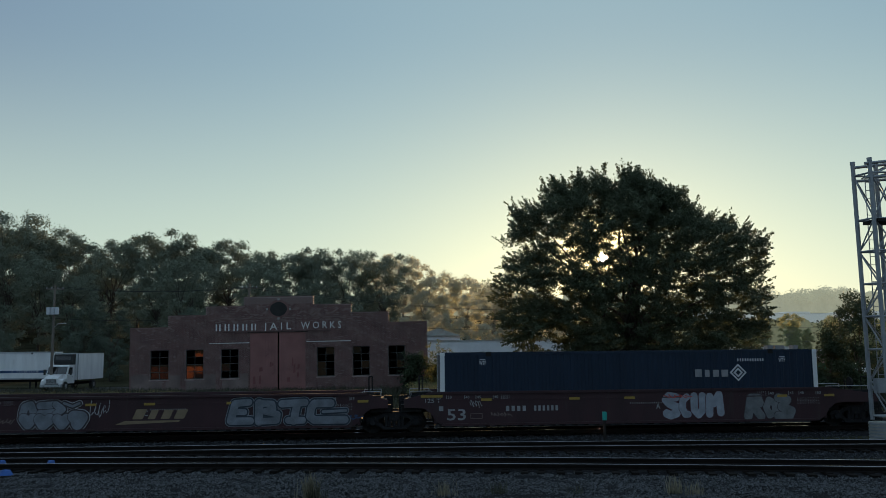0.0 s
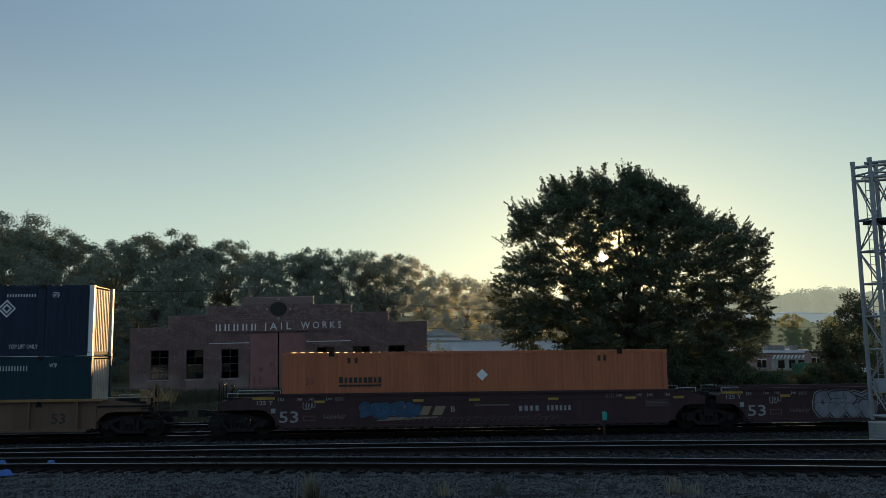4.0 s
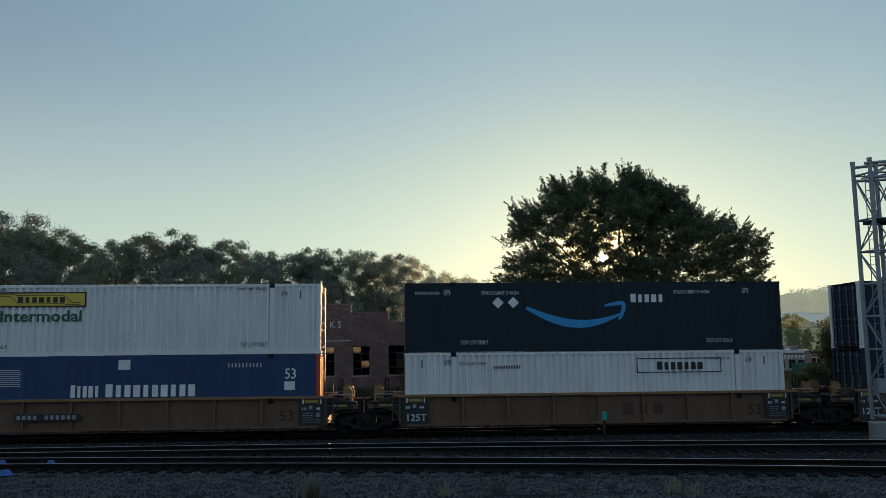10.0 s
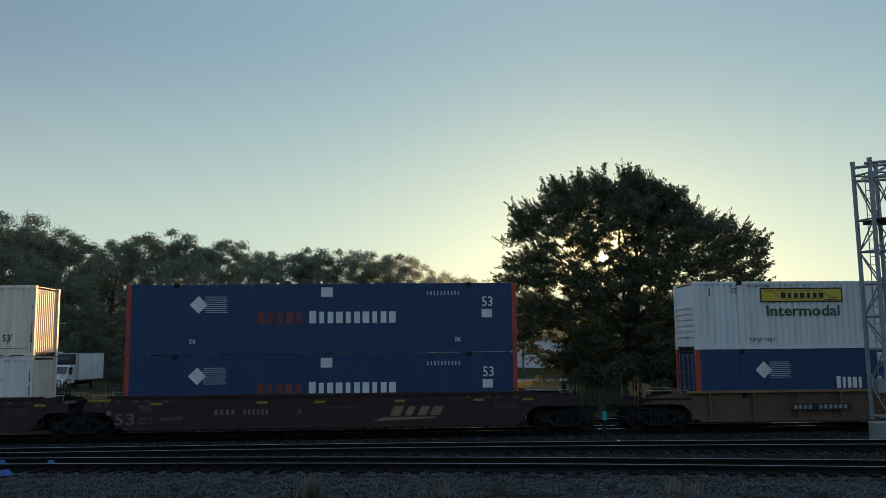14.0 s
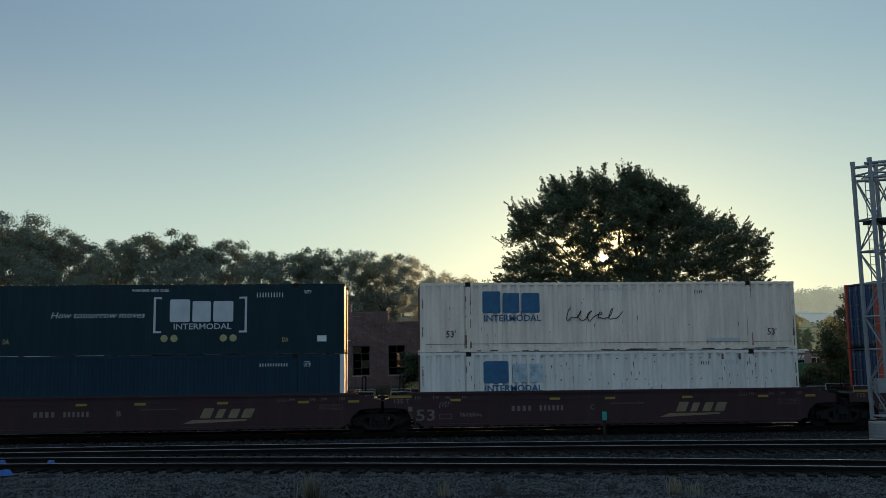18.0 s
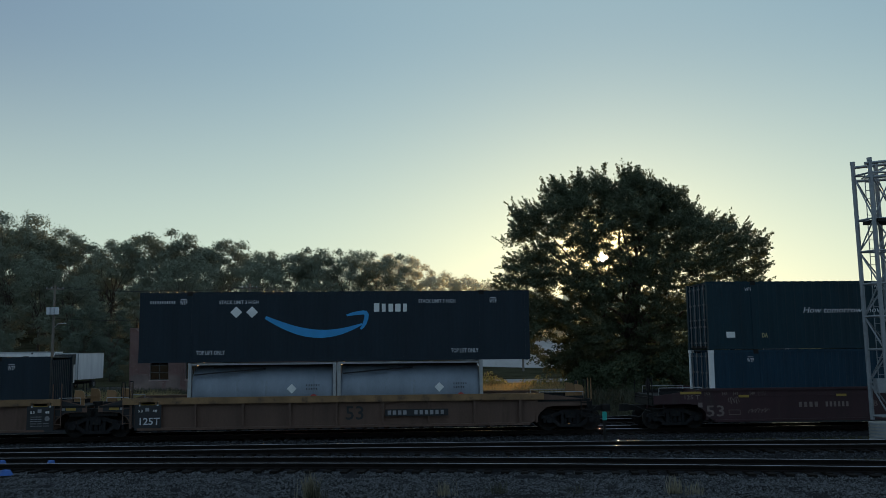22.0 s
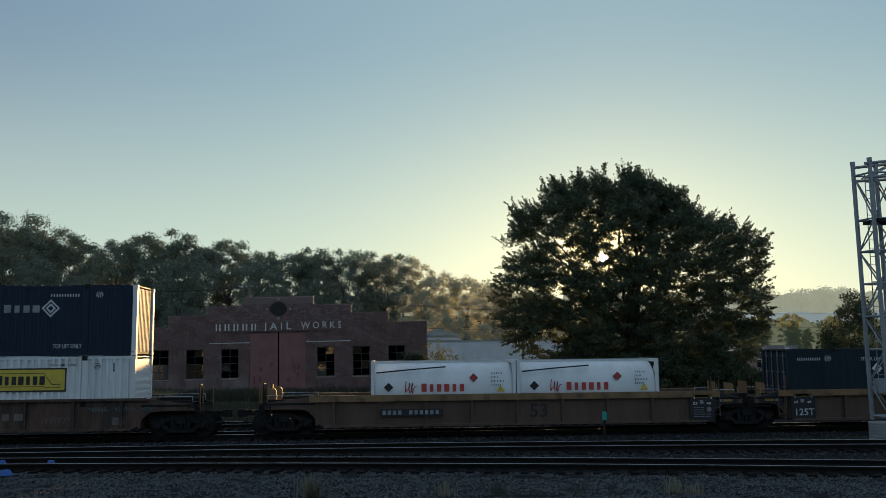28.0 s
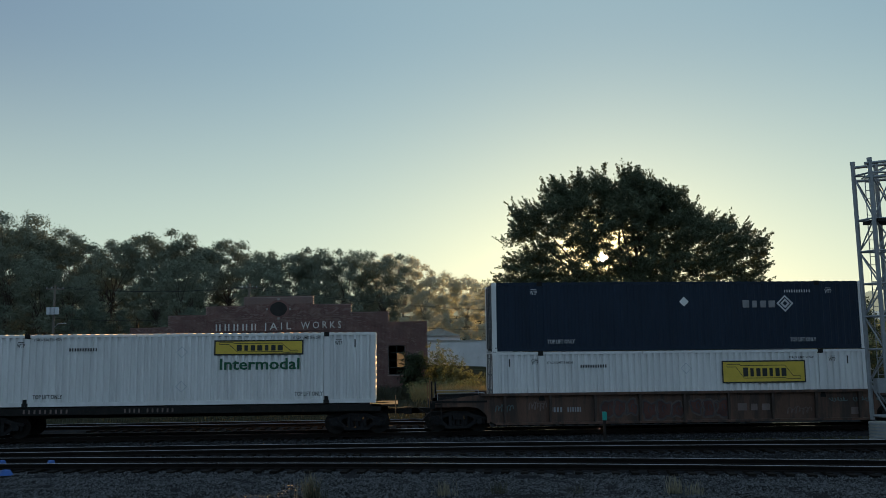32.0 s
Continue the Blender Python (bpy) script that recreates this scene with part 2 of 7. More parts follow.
M_MAST = mat("weathered_mast_steel", (0.27, 0.285, 0.30), 0.5, 0.4, vary=0.2, scale=2.5, bump=0.06, dirt=(0.17, 0.16, 0.15), dirt_at=0.62)
M_WORNBRICK = mat("pale_weathered_brick", (0.225, 0.155, 0.14), 0.95, vary=0.3, scale=2.0, bump=0.3)
M_TRACKRED = mat("dull_red_iron", (0.10, 0.055, 0.05), 0.8, vary=0.25)
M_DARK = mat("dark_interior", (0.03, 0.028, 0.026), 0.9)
M_WINFRAME = mat("dark_window_frame", (0.05, 0.05, 0.045), 0.7)
M_SIGN = mat("white_sign_paint", (0.68, 0.67, 0.64), 0.7, vary=0.15, scale=5)
M_CONCRETE = mat("weathered_concrete", (0.34, 0.33, 0.30), 0.9, vary=0.25, scale=1.5)
M_ASPHALT = mat("asphalt", (0.06, 0.06, 0.06), 0.9, vary=0.25, scale=1.0, spec=0.1)
M_POLE = mat("grey_pole_timber", (0.17, 0.145, 0.12), 0.9, stretch=(1, 1, 0.1))
M_LANE = mat("dusty_worn_asphalt", (0.20, 0.20, 0.195), 0.85, vary=0.2, scale=0.8, bump=0.1)
# bark lightened so that it carries the haze on far trees
M_BARKHAZE = mat("hazed_bark", (0.26, 0.25, 0.215), 0.95, vary=0.25, scale=4, stretch=(1, 1, 0.3), bump=0.3)
M_BARK = mat("bark", (0.075, 0.058, 0.045), 0.95, vary=0.35, scale=4, stretch=(1, 1, 0.3), bump=0.6)
M_LEAF = mat("oak_leaf", (0.094, 0.112, 0.070), 0.6, vary=0.35, scale=0.8, grain=4, bump=0, each=0.12, trans=0.27, spec=0.1)
M_SHRUB = mat("dark_shrub_leaf", (0.062, 0.080, 0.046), 0.7, vary=0.4, scale=0.9, grain=4, bump=0, each=0.2, trans=0.14, spec=0.08)
# haze of the wood is mixed into leaf colour, paler for farther rows
M_LEAFNEAR = mat("thin_haze_leaf", (0.138, 0.165, 0.125), 0.8, vary=0.12, scale=0.3, grain=2, bump=0, each=0.2, trans=0.05, spec=0.02)
M_LEAFFAR = mat("mid_haze_leaf", (0.180, 0.203, 0.150), 0.8, vary=0.12, scale=0.25, grain=1.5, bump=0, each=0.12, trans=0.07, spec=0.02)
# haze, and sunlight in the first, painted into these two leaf colours
M_LEAFGOLD = mat("sunlit_haze_leaf", (0.36, 0.37, 0.20), 0.7, vary=0.2, scale=0.3, grain=2, bump=0, each=0.15, trans=0.45, spec=0.02)
M_LEAFHAZE = mat("thick_haze_leaf", (0.50, 0.51, 0.41), 0.7, vary=0.12, scale=0.3, grain=2, bump=0, each=0.15, trans=0.55, spec=0.05)
M_GRASS = mat("dry_grass", (0.33, 0.26, 0.12), 0.8, vary=0.5, scale=0.6, bump=0, trans=0.4)
M_WEED = mat("green_weed", (0.058, 0.058, 0.034), 0.7, vary=0.45, scale=0.8, bump=0, trans=0.25)
M_TARP = mat("blue_plastic", (0.015, 0.09, 0.33), 0.45, vary=0.2, bump=0.05)
M_TEALSIGN = mat("teal_reflective_target", (0.02, 0.34, 0.28), 0.4, vary=0.1)
M_GREYLOGO = mat("pale_grey_marking", (0.55, 0.57, 0.60), 0.6, vary=0.12)
M_WHITEMARK = mat("white_marking", (0.75, 0.75, 0.73), 0.6, vary=0.12)
M_CREAMLOGO = mat("cream_marking", (0.62, 0.58, 0.42), 0.6, vary=0.15)
M_YELLOWMARK = mat("yellow_marking", (0.66, 0.47, 0.06), 0.55, vary=0.12)
M_REFLECT = mat("dusty_yellow_reflector", (0.33, 0.21, 0.035), 0.5, vary=0.2)
M_SKYLOGO = mat("bright_blue_marking", (0.03, 0.30, 0.62), 0.5, vary=0.08)
M_REDMARK = mat("red_marking", (0.50, 0.06, 0.05), 0.6, vary=0.15)
M_FADEDRED = mat("faded_red_marking", (0.19, 0.048, 0.040), 0.7, vary=0.4)
M_BLACKMARK = mat("black_marking", (0.02, 0.02, 0.02), 0.6, vary=0.1)
M_GREENMARK = mat("green_marking", (0.014, 0.10, 0.05), 0.6, vary=0.1)
M_GOLDMARK = mat("faded_gold_marking", (0.23, 0.165, 0.10), 0.65, vary=0.2)
M_SPRAY = mat("pale_spray_paint", (0.165, 0.18, 0.205), 0.6, vary=0.35, scale=2.5)
M_SPRAYEDGE = mat("white_spray_outline", (0.36, 0.37, 0.39), 0.6, vary=0.2)
M_SPRAYRIM = mat("dull_blue_spray_rim", (0.20, 0.22, 0.245), 0.6, vary=0.3)
M_SPRAYNAVY = mat("navy_spray_line", (0.028, 0.038, 0.055), 0.65, vary=0.2)
M_SPRAYPALE = mat("pale_blue_spray_paint", (0.26, 0.28, 0.32), 0.6, vary=0.3, scale=3)
M_SPRAYGREY = mat("worn_grey_spray_paint", (0.15, 0.155, 0.16), 0.65, vary=0.35, scale=3)
M_SPRAYWINE = mat("wine_red_spray_line", (0.075, 0.02, 0.03), 0.65, vary=0.2)
M_SPRAYDARK = mat("dark_spray_line", (0.05, 0.04, 0.045), 0.7, vary=0.2)
M_SPRAYBLUE = mat("blue_spray_paint", (0.02, 0.06, 0.15), 0.6, vary=0.25)
M_DIMMARK = mat("dusty_grey_marking", (0.26, 0.26, 0.27), 0.65, vary=0.25)
M_BRUSH = mat("dry_brush_leaf", (0.20, 0.215, 0.095), 0.7, vary=0.5, scale=0.9, grain=5, bump=0, each=0.3, trans=0.5)
M_GRIMESPRAY = mat("grimy_spray_paint", (0.085, 0.065, 0.058), 0.75, vary=0.4, scale=3)
M_FADEDCYAN = mat("faded_cyan_spray", (0.10, 0.15, 0.15), 0.7, vary=0.3)
M_BROWNMARK = mat("dark_brown_marking", (0.085, 0.033, 0.026), 0.75, vary=0.4)
M_TANKGREY = mat("dull_blue_grey_paint", (0.20, 0.235, 0.28), 0.5, vary=0.2, scale=1.2, stretch=STREAK, dirt=(0.13, 0.13, 0.13), dirt_at=0.62)
M_ENDPAINT = mat("sunworn_end_paint", (0.37, 0.32, 0.265), 0.6, vary=0.3, scale=1.5, dirt=(0.26, 0.19, 0.14), dirt_at=0.58)
M_RUSTYBAR = mat("rusty_locking_bar", (0.12, 0.075, 0.058), 0.7, vary=0.4, scale=6)
M_DARKBAR = mat("dull_galvanised_bar", (0.16, 0.16, 0.165), 0.5, 0.4, vary=0.25, scale=5)
M_RUSTYDOOR = mat("rust_stained_door", (0.33, 0.27, 0.23), 0.7, vary=0.3, scale=1.4, stretch=STREAK, dirt=(0.14, 0.075, 0.05), dirt_at=0.54)
M_PALEWALL = mat("pale_grey_wall_paint", (0.64, 0.63, 0.63), 0.8, vary=0.12, scale=0.6, dirt=(0.46, 0.44, 0.42), dirt_at=0.62)
M_DUSTYTOP = mat("dusty_chord_paint", (0.225, 0.130, 0.058), 0.65, vary=0.3, scale=1.2, dirt=(0.08, 0.05, 0.032), dirt_at=0.52)
M_SPRAYTEAL = mat("deep_blue_spray_paint", (0.015, 0.075, 0.15), 0.6, vary=0.35, scale=3)
M_PALEBRICK = mat("pale_pink_brick", (0.30, 0.195, 0.17), 0.9, vary=0.2, scale=1.2)
M_TUFT = mat("dull_dry_tuft", (0.25, 0.22, 0.15), 0.8, vary=0.4, bump=0, trans=0.3)
M_FAINT = mat("faint_spray_paint", (0.16, 0.12, 0.11), 0.7, vary=0.3)


def glass_mat():
    m = bpy.data.materials.new("window_glass")
    m.use_nodes = True
    p = m.node_tree.nodes["Principled BSDF"]
    p.inputs["Base Color"].default_value = (0.012, 0.013, 0.013, 1)
    p.inputs["Roughness"].default_value = 0.03
    p.inputs["IOR"].default_value = 1.52
    p.inputs["Specular IOR Level"].default_value = 1.0
    p.inputs["Transmission Weight"].default_value = 0.0
    n, l = m.node_tree.nodes, m.node_tree.links
    no, bp = n.new("ShaderNodeTexNoise"), n.new("ShaderNodeBump")
    no.inputs["Scale"].default_value = 2.2
    bp.inputs["Strength"].default_value, bp.inputs["Distance"].default_value = 0.12, 0.01
    l.new(no.outputs["Fac"], bp.inputs["Height"])
    l.new(bp.outputs["Normal"], p.inputs["Normal"])
    return m


M_GLASS = glass_mat()

# ---- lettering and markings ----
TEXTS = {}


def letter_mesh(words, slant=0.0, bold=0.0):
    """The mesh of words in the built-in font, one unit high, centred on its left edge."""
    if (words, slant, bold) not in TEXTS:
        cu = bpy.data.curves.new("lettering", "FONT")
        cu.body, cu.size, cu.extrude, cu.shear, cu.resolution_u, cu.offset = words, 1.4, 0.0, slant, 2, bold
        ob = new("lettering", cu)
        bpy.context.view_layer.update()
        me = bpy.data.meshes.new_from_object(ob.evaluated_get(bpy.context.evaluated_depsgraph_get()))
        bpy.data.objects.remove(ob)
        co = np.zeros(len(me.vertices) * 3)
        me.vertices.foreach_get("co", co)
        co = co.reshape(-1, 3)
        co[:, 0] -= co[:, 0].min()
        TEXTS[words, slant, bold] = (me, co[:, 0].max())
    return TEXTS[words, slant, bold]


def words(parent, body, x0, x1, z, high, material, y, slant=0.0, name="lettering", bold=0.016):
    """Lettering on a face that looks to -y, from x0 to x1, with its foot at z."""
    me, wide = letter_mesh(body, slant, bold)
    me = me.copy()
    me.materials.clear()
    ob = part(name, me, material, parent, "", (x0, y, z), (90, 0, 0))
    ob.scale = ((x1 - x0) / wide, high, 1)
    return tagged(ob, kind="stuff")


def bars(parent, x0, x1, z, high, count, material, y, name="marking", gap=0.66, label=""):
    """A row of plain upright bars."""
    b = Build()
    step = (x1 - x0) / count
    for i in range(count):
        b.box(x0 + i * step, x0 + (i + 1 - gap) * step, y - 0.003, y, z, z + high)
    return tagged(part(name, b, material, parent, label), kind="stuff")


def rings(parent, x0, x1, z, high, count, material, y, thick=0.2, lean=0.0, name="logo", label="", gap=0.12):
    """A row of plain blocks of uneven width, as a plain stand-in for a trade mark."""
    b = Build()
    step = (x1 - x0) / count
    for i in range(count):
        a, c = x0 + i * step, x0 + (i + 1 - gap) * step
        w = (c - a) * ((0.98, 0.90, 0.98) if high > 0.7 else (0.86, 0.60, 0.74))[i % 3] / 2
        m, hi = (a + c) / 2, z + high * (1.0 if i == 0 else 0.92)
        k = 0.12 * min(high, w)
        pts = [(m - w + k, z), (m + w - k, z), (m + w, z + k), (m + w, hi - k), (m + w - k, hi), (m - w + k, hi), (m - w, hi - k), (m - w, z + k)]
        b.plate([(p + lean * (q - z), q) for p, q in pts], y - 0.003, y)
    return tagged(part(name, b, material, parent, label), kind="stuff")


def panel(parent, x0, x1, z0, z1, material, y, name="panel", label="", thick=0.004):
    return part(name, Build().box(x0, x1, y - thick, y, z0, z1), material, parent, label)


def diamond(parent, x, z, r, material, y, hole=0.0, name="diamond_mark", label=""):
    b = Build()
    if hole:
        o, i = [(x, z - r), (x + r, z), (x, z + r), (x - r, z)], [(x, z - hole), (x + hole, z), (x, z + hole), (x - hole, z)]
        for k in range(4):
            j = (k + 1) % 4
            b.plate([o[k], o[j], i[j], i[k]], y - 0.003, y)
    else:
        b.plate([(x, z - r), (x + r, z), (x, z + r), (x - r, z)], y - 0.003, y)
    return part(name, b, material, parent, label)


def band(b, pts, wide, y):
    """A ribbon of changing width along pts in x, z."""
    n, m = len(b.v), len(pts)
    for k in range(m):
        (x0, z0), (x1, z1) = pts[max(0, k - 1)], pts[min(m - 1, k + 1)]
        w = wide(k / (m - 1))
        d = math.hypot(x1 - x0, z1 - z0) or 1
        ox, oz = -(z1 - z0) / d * w, (x1 - x0) / d * w
        x, z = pts[k]
        b.v += [(x - ox, y - 0.002, z - oz), (x + ox, y - 0.002, z + oz)]
    for k in range(m - 1):
        b.f.append((n + 2 * k, n + 2 * k + 2, n + 2 * k + 3, n + 2 * k + 1))


def graffiti(parent, x0, x1, z0, z1, y, seed, letters=4, fill=None, edge=None, square=0.7):
    """A sprayed piece: bulging pale shapes inside a white outline."""
    rng = random.Random(seed)
    step, mid, hi = (x1 - x0) / letters, (z0 + z1) / 2, (z1 - z0) / 2
    fb, eb, db = Build(), Build(), Build()
    for i in range(letters):
        cx = x0 + (i + 0.5) * step
        pts = []
        ph, p2, size = rng.random() * 6, rng.random() * 6, rng.uniform(0.85, 1.12)
        mid = (z0 + z1) / 2 + rng.uniform(-0.14, 0.14) * hi
        for k in range(30):
            t = 2 * math.pi * k / 30
            r = size * (1 + 0.17 * math.sin(3 * t + ph) + 0.13 * math.sin(5 * t + p2))
            c, s = math.cos(t), math.sin(t)
            pts.append((cx + 0.53 * step * r * math.copysign(abs(c) ** square, c), mid + 0.8 * hi * min(r, 1.2) * math.copysign(abs(s) ** square, s)))
        fb.plate(pts, y - 0.003 - 0.0006 * i, y - 0.0006 * i)
        ring = pts + [pts[0]]
        band(eb, ring, lambda u: 0.045, y - 0.006 - 0.0006 * i)
        inner = [(cx + (p - cx) * 0.88, mid + (q - mid) * 0.88) for p, q in ring]
        band(db, inner, lambda u: 0.016, y - 0.0065 - 0.0006 * i)
        w = 0.16 * step
        swirl = [(cx + w * math.cos(t) * (1 - t / 9) + ph * 0.01, mid + 0.45 * hi * math.sin(t) * (1 - t / 9)) for t in (0.45 * u for u in range(12))]
        band(db, swirl, lambda u: 0.02, y - 0.0065 - 0.0006 * i)
    part("sprayed_fill", fb, fill or M_SPRAY, parent)
    part("sprayed_outline", eb, edge or M_SPRAYEDGE, parent)
    part("sprayed_shading", db, M_SPRAYDARK, parent)


def fat_strokes(b, strokes, wide, y):
    """Thick round-ended strokes laid one over the other."""
    for pts, w in strokes:
        w += wide
        for k, (x, z) in enumerate(pts):
            y -= 0.0003
            n = len(b.v)
            b.v += [(x + w * math.cos(math.pi * q / 8), y, z + w * math.sin(math.pi * q / 8)) for q in range(16)]
            b.f.append(tuple(range(n, n + 16)))
            if k:
                x0, z0 = pts[k - 1]
                d = math.hypot(x - x0, z - z0) or 1
                ox, oz = -(z - z0) / d * w, (x - x0) / d * w
                y -= 0.0003
                n = len(b.v)
                b.v += [(x0 - ox, y, z0 - oz), (x - ox, y, z - oz), (x + ox, y, z + oz), (x0 + ox, y, z0 + oz)]
                b.f.append((n, n + 1, n + 2, n + 3))
    return y


def throw_up(parent, letters, x0, z0, y, fill, edge=None, line=None, wide=1.0, high=1.0):
    """Fat sprayed letters, each given as strokes of (points, half width) in centimetres from x0, z0; a pale rim runs round them all."""
    letters = [[([(x0 + 0.01 * wide * a, z0 + 0.01 * high * c) for a, c in pts], 0.01 * high * w) for pts, w in letter] for letter in letters]
    every = [q for letter in letters for q in letter]
    if edge:
        rim, back = Build(), Build()
        y = fat_strokes(rim, every, 0.085, y)
        y = fat_strokes(back, every, 0.06, y)
        part("sprayed_outline", rim, edge, parent)
        part("sprayed_shading", back, line or M_SPRAYDARK, parent)
    for letter in letters:
        ring, face = Build(), Build()
        y = fat_strokes(ring, letter, 0.022, y)
        y = fat_strokes(face, letter, 0.0, y)
        part("sprayed_outline", ring, line or M_SPRAYDARK, parent)
        part("sprayed_letter", face, fill, parent)


def scrawl(parent, x0, x1, z0, z1, y, seed, material, wide=0.02, turns=5):
    """A line of sprayed scribble."""
    rng = random.Random(seed)
    pts = []
    n = turns * 12
    ph = rng.random() * 6
    for k in range(n + 1):
        u = k / n
        w = 2 * math.pi * turns * u
        tall = (0.5, 1.0, 0.6, 0.85, 0.45, 0.95)[int(turns * u + ph) % 6]
        pts.append((x0 + (x1 - x0) * u + 0.42 * (x1 - x0) / turns * math.cos(w + 0.6), (z0 + z1) / 2 + (z1 - z0) / 2 * (tall * math.sin(w + ph) + 0.25 * math.sin(2.3 * w))))
    b = Build()
    band(b, pts, lambda u: wide, y)
    part("sprayed_scribble", b, material, parent)


# ---- the train ----
TRACK_Y = 37.475
CW, CH, CL = 2.59, 2.9, 16.15
NEAR = -CW / 2 - 0.004
MOVING = []  # (thing, place along the train, height)
WHEELS = []


def wave(b, a0, a1, z0, z1, face, depth, pitch, along="x", out=-1):
    """A corrugated sheet from a0 to a1; face is its outer plane, and its folds go inwards by depth."""
    k = max(1, round((a1 - a0) / pitch))
    p = (a1 - a0) / k
    prof = []
    for i in range(k):
        a = a0 + i * p
        prof += [(a, 0), (a + 0.36 * p, 0), (a + 0.5 * p, 1), (a + 0.86 * p, 1)]
    prof.append((a1, 0))
    n = len(b.v)
    for a, d in prof:
        q = face - out * depth * d
        for z in (z0, z1):
            b.v.append((a, q, z) if along == "x" else (q, a, z))
    for i in range(len(prof) - 1):
        b.f.append((n + 2 * i, n + 2 * i + 2, n + 2 * i + 3, n + 2 * i + 1))


SHELLS = {}


def container(name, label, s, z, body, post=None, right="doors", pitch=0.36, end=None, topcap=None, length=CL, left=None, depth=0.07, door=None, bar=None):
    """A container standing at s along the train. Local x along, foot at z 0, near face towards -y."""
    ob = thing(name, label, "container", group="containers on the train")
    MOVING.append((ob, s, z))
    post, end, half = post or body, end or body, length / 2
    w = CW / 2
    left = left or ("ribs" if right == "doors" else "doors")
    key = (pitch, length, depth)
    if key not in SHELLS:
        d = {}
        for side, out in (("near", -1), ("far", 1)):
            b = Build()
            wave(b, -half + 0.1, half - 0.1, 0.16, CH - 0.1, out * w, depth, pitch, "x", out)
            d[side] = b.mesh("side_panel", False)
        b = Build().box(-half + 0.06, half - 0.06, -w + 0.05, w - 0.05, CH - 0.05, CH - 0.02)
        for i in range(int(length / 0.36)):
            b.box(-half + 0.2 + i * 0.36, -half + 0.38 + i * 0.36, -w + 0.06, w - 0.06, CH - 0.02, CH + 0.014)
        d["roof"] = b.mesh("roof")
        d["floor"] = Build().box(-half + 0.06, half - 0.06, -w + 0.06, w - 0.06, 0.05, 0.17).mesh("floor")
        d["top_rail"] = Build().box(-half + 0.1, half - 0.1, -0.04, 0.05, CH - 0.11, CH - 0.004).mesh("top_rail")
        d["bottom_rail"] = Build().box(-half + 0.1, half - 0.1, -0.04, 0.06, 0.01, 0.17).mesh("bottom_rail")
        d["post"] = Build().box(-0.09, 0.09, -0.09, 0.09, 0.12, CH - 0.12).mesh("corner_post")
        d["lift"] = Build().box(-0.09, 0.09, -0.006, 0.05, 0.02, CH - 0.02).mesh("lifting_post")
        d["cast"] = Build().box(-0.1, 0.1, -0.1, 0.1, 0, 0.13).mesh("corner_casting")
        SHELLS[key] = d
    d = SHELLS[key]
    mine = {k: m.copy() for k, m in d.items()}
    for k in ("near", "far"):
        part("side_panel", mine[k], body, ob)
    part("roof", mine["roof"], body, ob)
    part("floor", mine["floor"], M_IRON, ob)
    for y in (-w + 0.038, w - 0.048):
        part("top_rail", mine["top_rail"], topcap or body, ob, "", (0, y, 0))
        part("bottom_rail", mine["bottom_rail"], body, ob, "", (0, y, 0))
    for x in (-half + 0.09, half - 0.09):
        for y in (-w + 0.088, w - 0.088):
            if z > 3:
                part("twist_lock", Build().box(-0.07, 0.07, -0.05, 0.05, -0.026, 0.0), M_IRON, ob, "", (x, y, 0))
            part("corner_post", mine["post"], post, ob, "", (x, y, 0))
            part("corner_casting", mine["cast"], post, ob, "", (x, y, 0))
            part("corner_casting", mine["cast"], post, ob, "", (x, y, CH - 0.13))
    if length > 13:
        for x in (-6.05, 6.05):
            for y, t in ((-w, 0), (w, 180)):
                part("lifting_post", mine["lift"], body, ob, "", (x, y, 0), (0, 0, t))
                if z < 1.3:
                    part("lower_lock", Build().box(-0.12, 0.12, -0.02, 0.05, 0.02, 0.15).box(-0.08, 0.08, -0.025, 0.04, 0.15, 0.3), M_IRON, ob, "dark locking block", (x, y, 1.22 - z if z < 1 else 0), (0, 0, t))
                part("lifting_eye", Build().box(-0.11, 0.11, -0.012, 0.06, CH - 0.16, CH + 0.03), M_IRON, ob, "dark recessed lifting eye", (x, y, 0), (0, 0, t))
    for sgn, style in ((1, right), (-1, left)):
        x = sgn * (half - 0.05)
        if style == "doors":
            for y0, y1 in ((-w + 0.17, -0.01), (0.01, w - 0.17)):
                b = Build()
                wave(b, y0, y1, 0.16, CH - 0.12, x, 0.03, 0.28, "y", sgn)
                dr = part("door", b, end if sgn > 0 else door or body, ob)
                rods = Build()
                for y in (y0 + 0.28, y1 - 0.28):
                    rods.tube((x + sgn * 0.04, y, 0.1), (x + sgn * 0.04, y, CH - 0.08), 0.024, sides=6)
                    for zz in (0.25, 0.95, 1.25, 1.9, CH - 0.3):
                        rods.box(min(x, x + sgn * 0.06), max(x, x + sgn * 0.06), y - 0.09, y + 0.09, zz, zz + 0.07)
                part("locking_bar", rods, bar or M_DARKBAR, dr, "dull locking bars with handles")
        elif style == "wave":
            b = Build()
            wave(b, -w + 0.17, w - 0.17, 0.16, CH - 0.12, x, 0.045, 0.2, "y", sgn)
            part("front_wall", b, end, ob)
        else:
            b = Build().box(min(x, x - sgn * 0.04), max(x, x - sgn * 0.04), -w + 0.17, w - 0.17, 0.14, CH - 0.12)
            fw = part("front_wall", b, end, ob)
            rib = Build().box(min(x, x + sgn * 0.05), max(x, x + sgn * 0.05), -w + 0.2, w - 0.2, 0, 0.11).mesh("rib")
            for i in range(6):
                part("rib", rib, end, fw, "", (0, 0, 0.55 + i * 0.25))
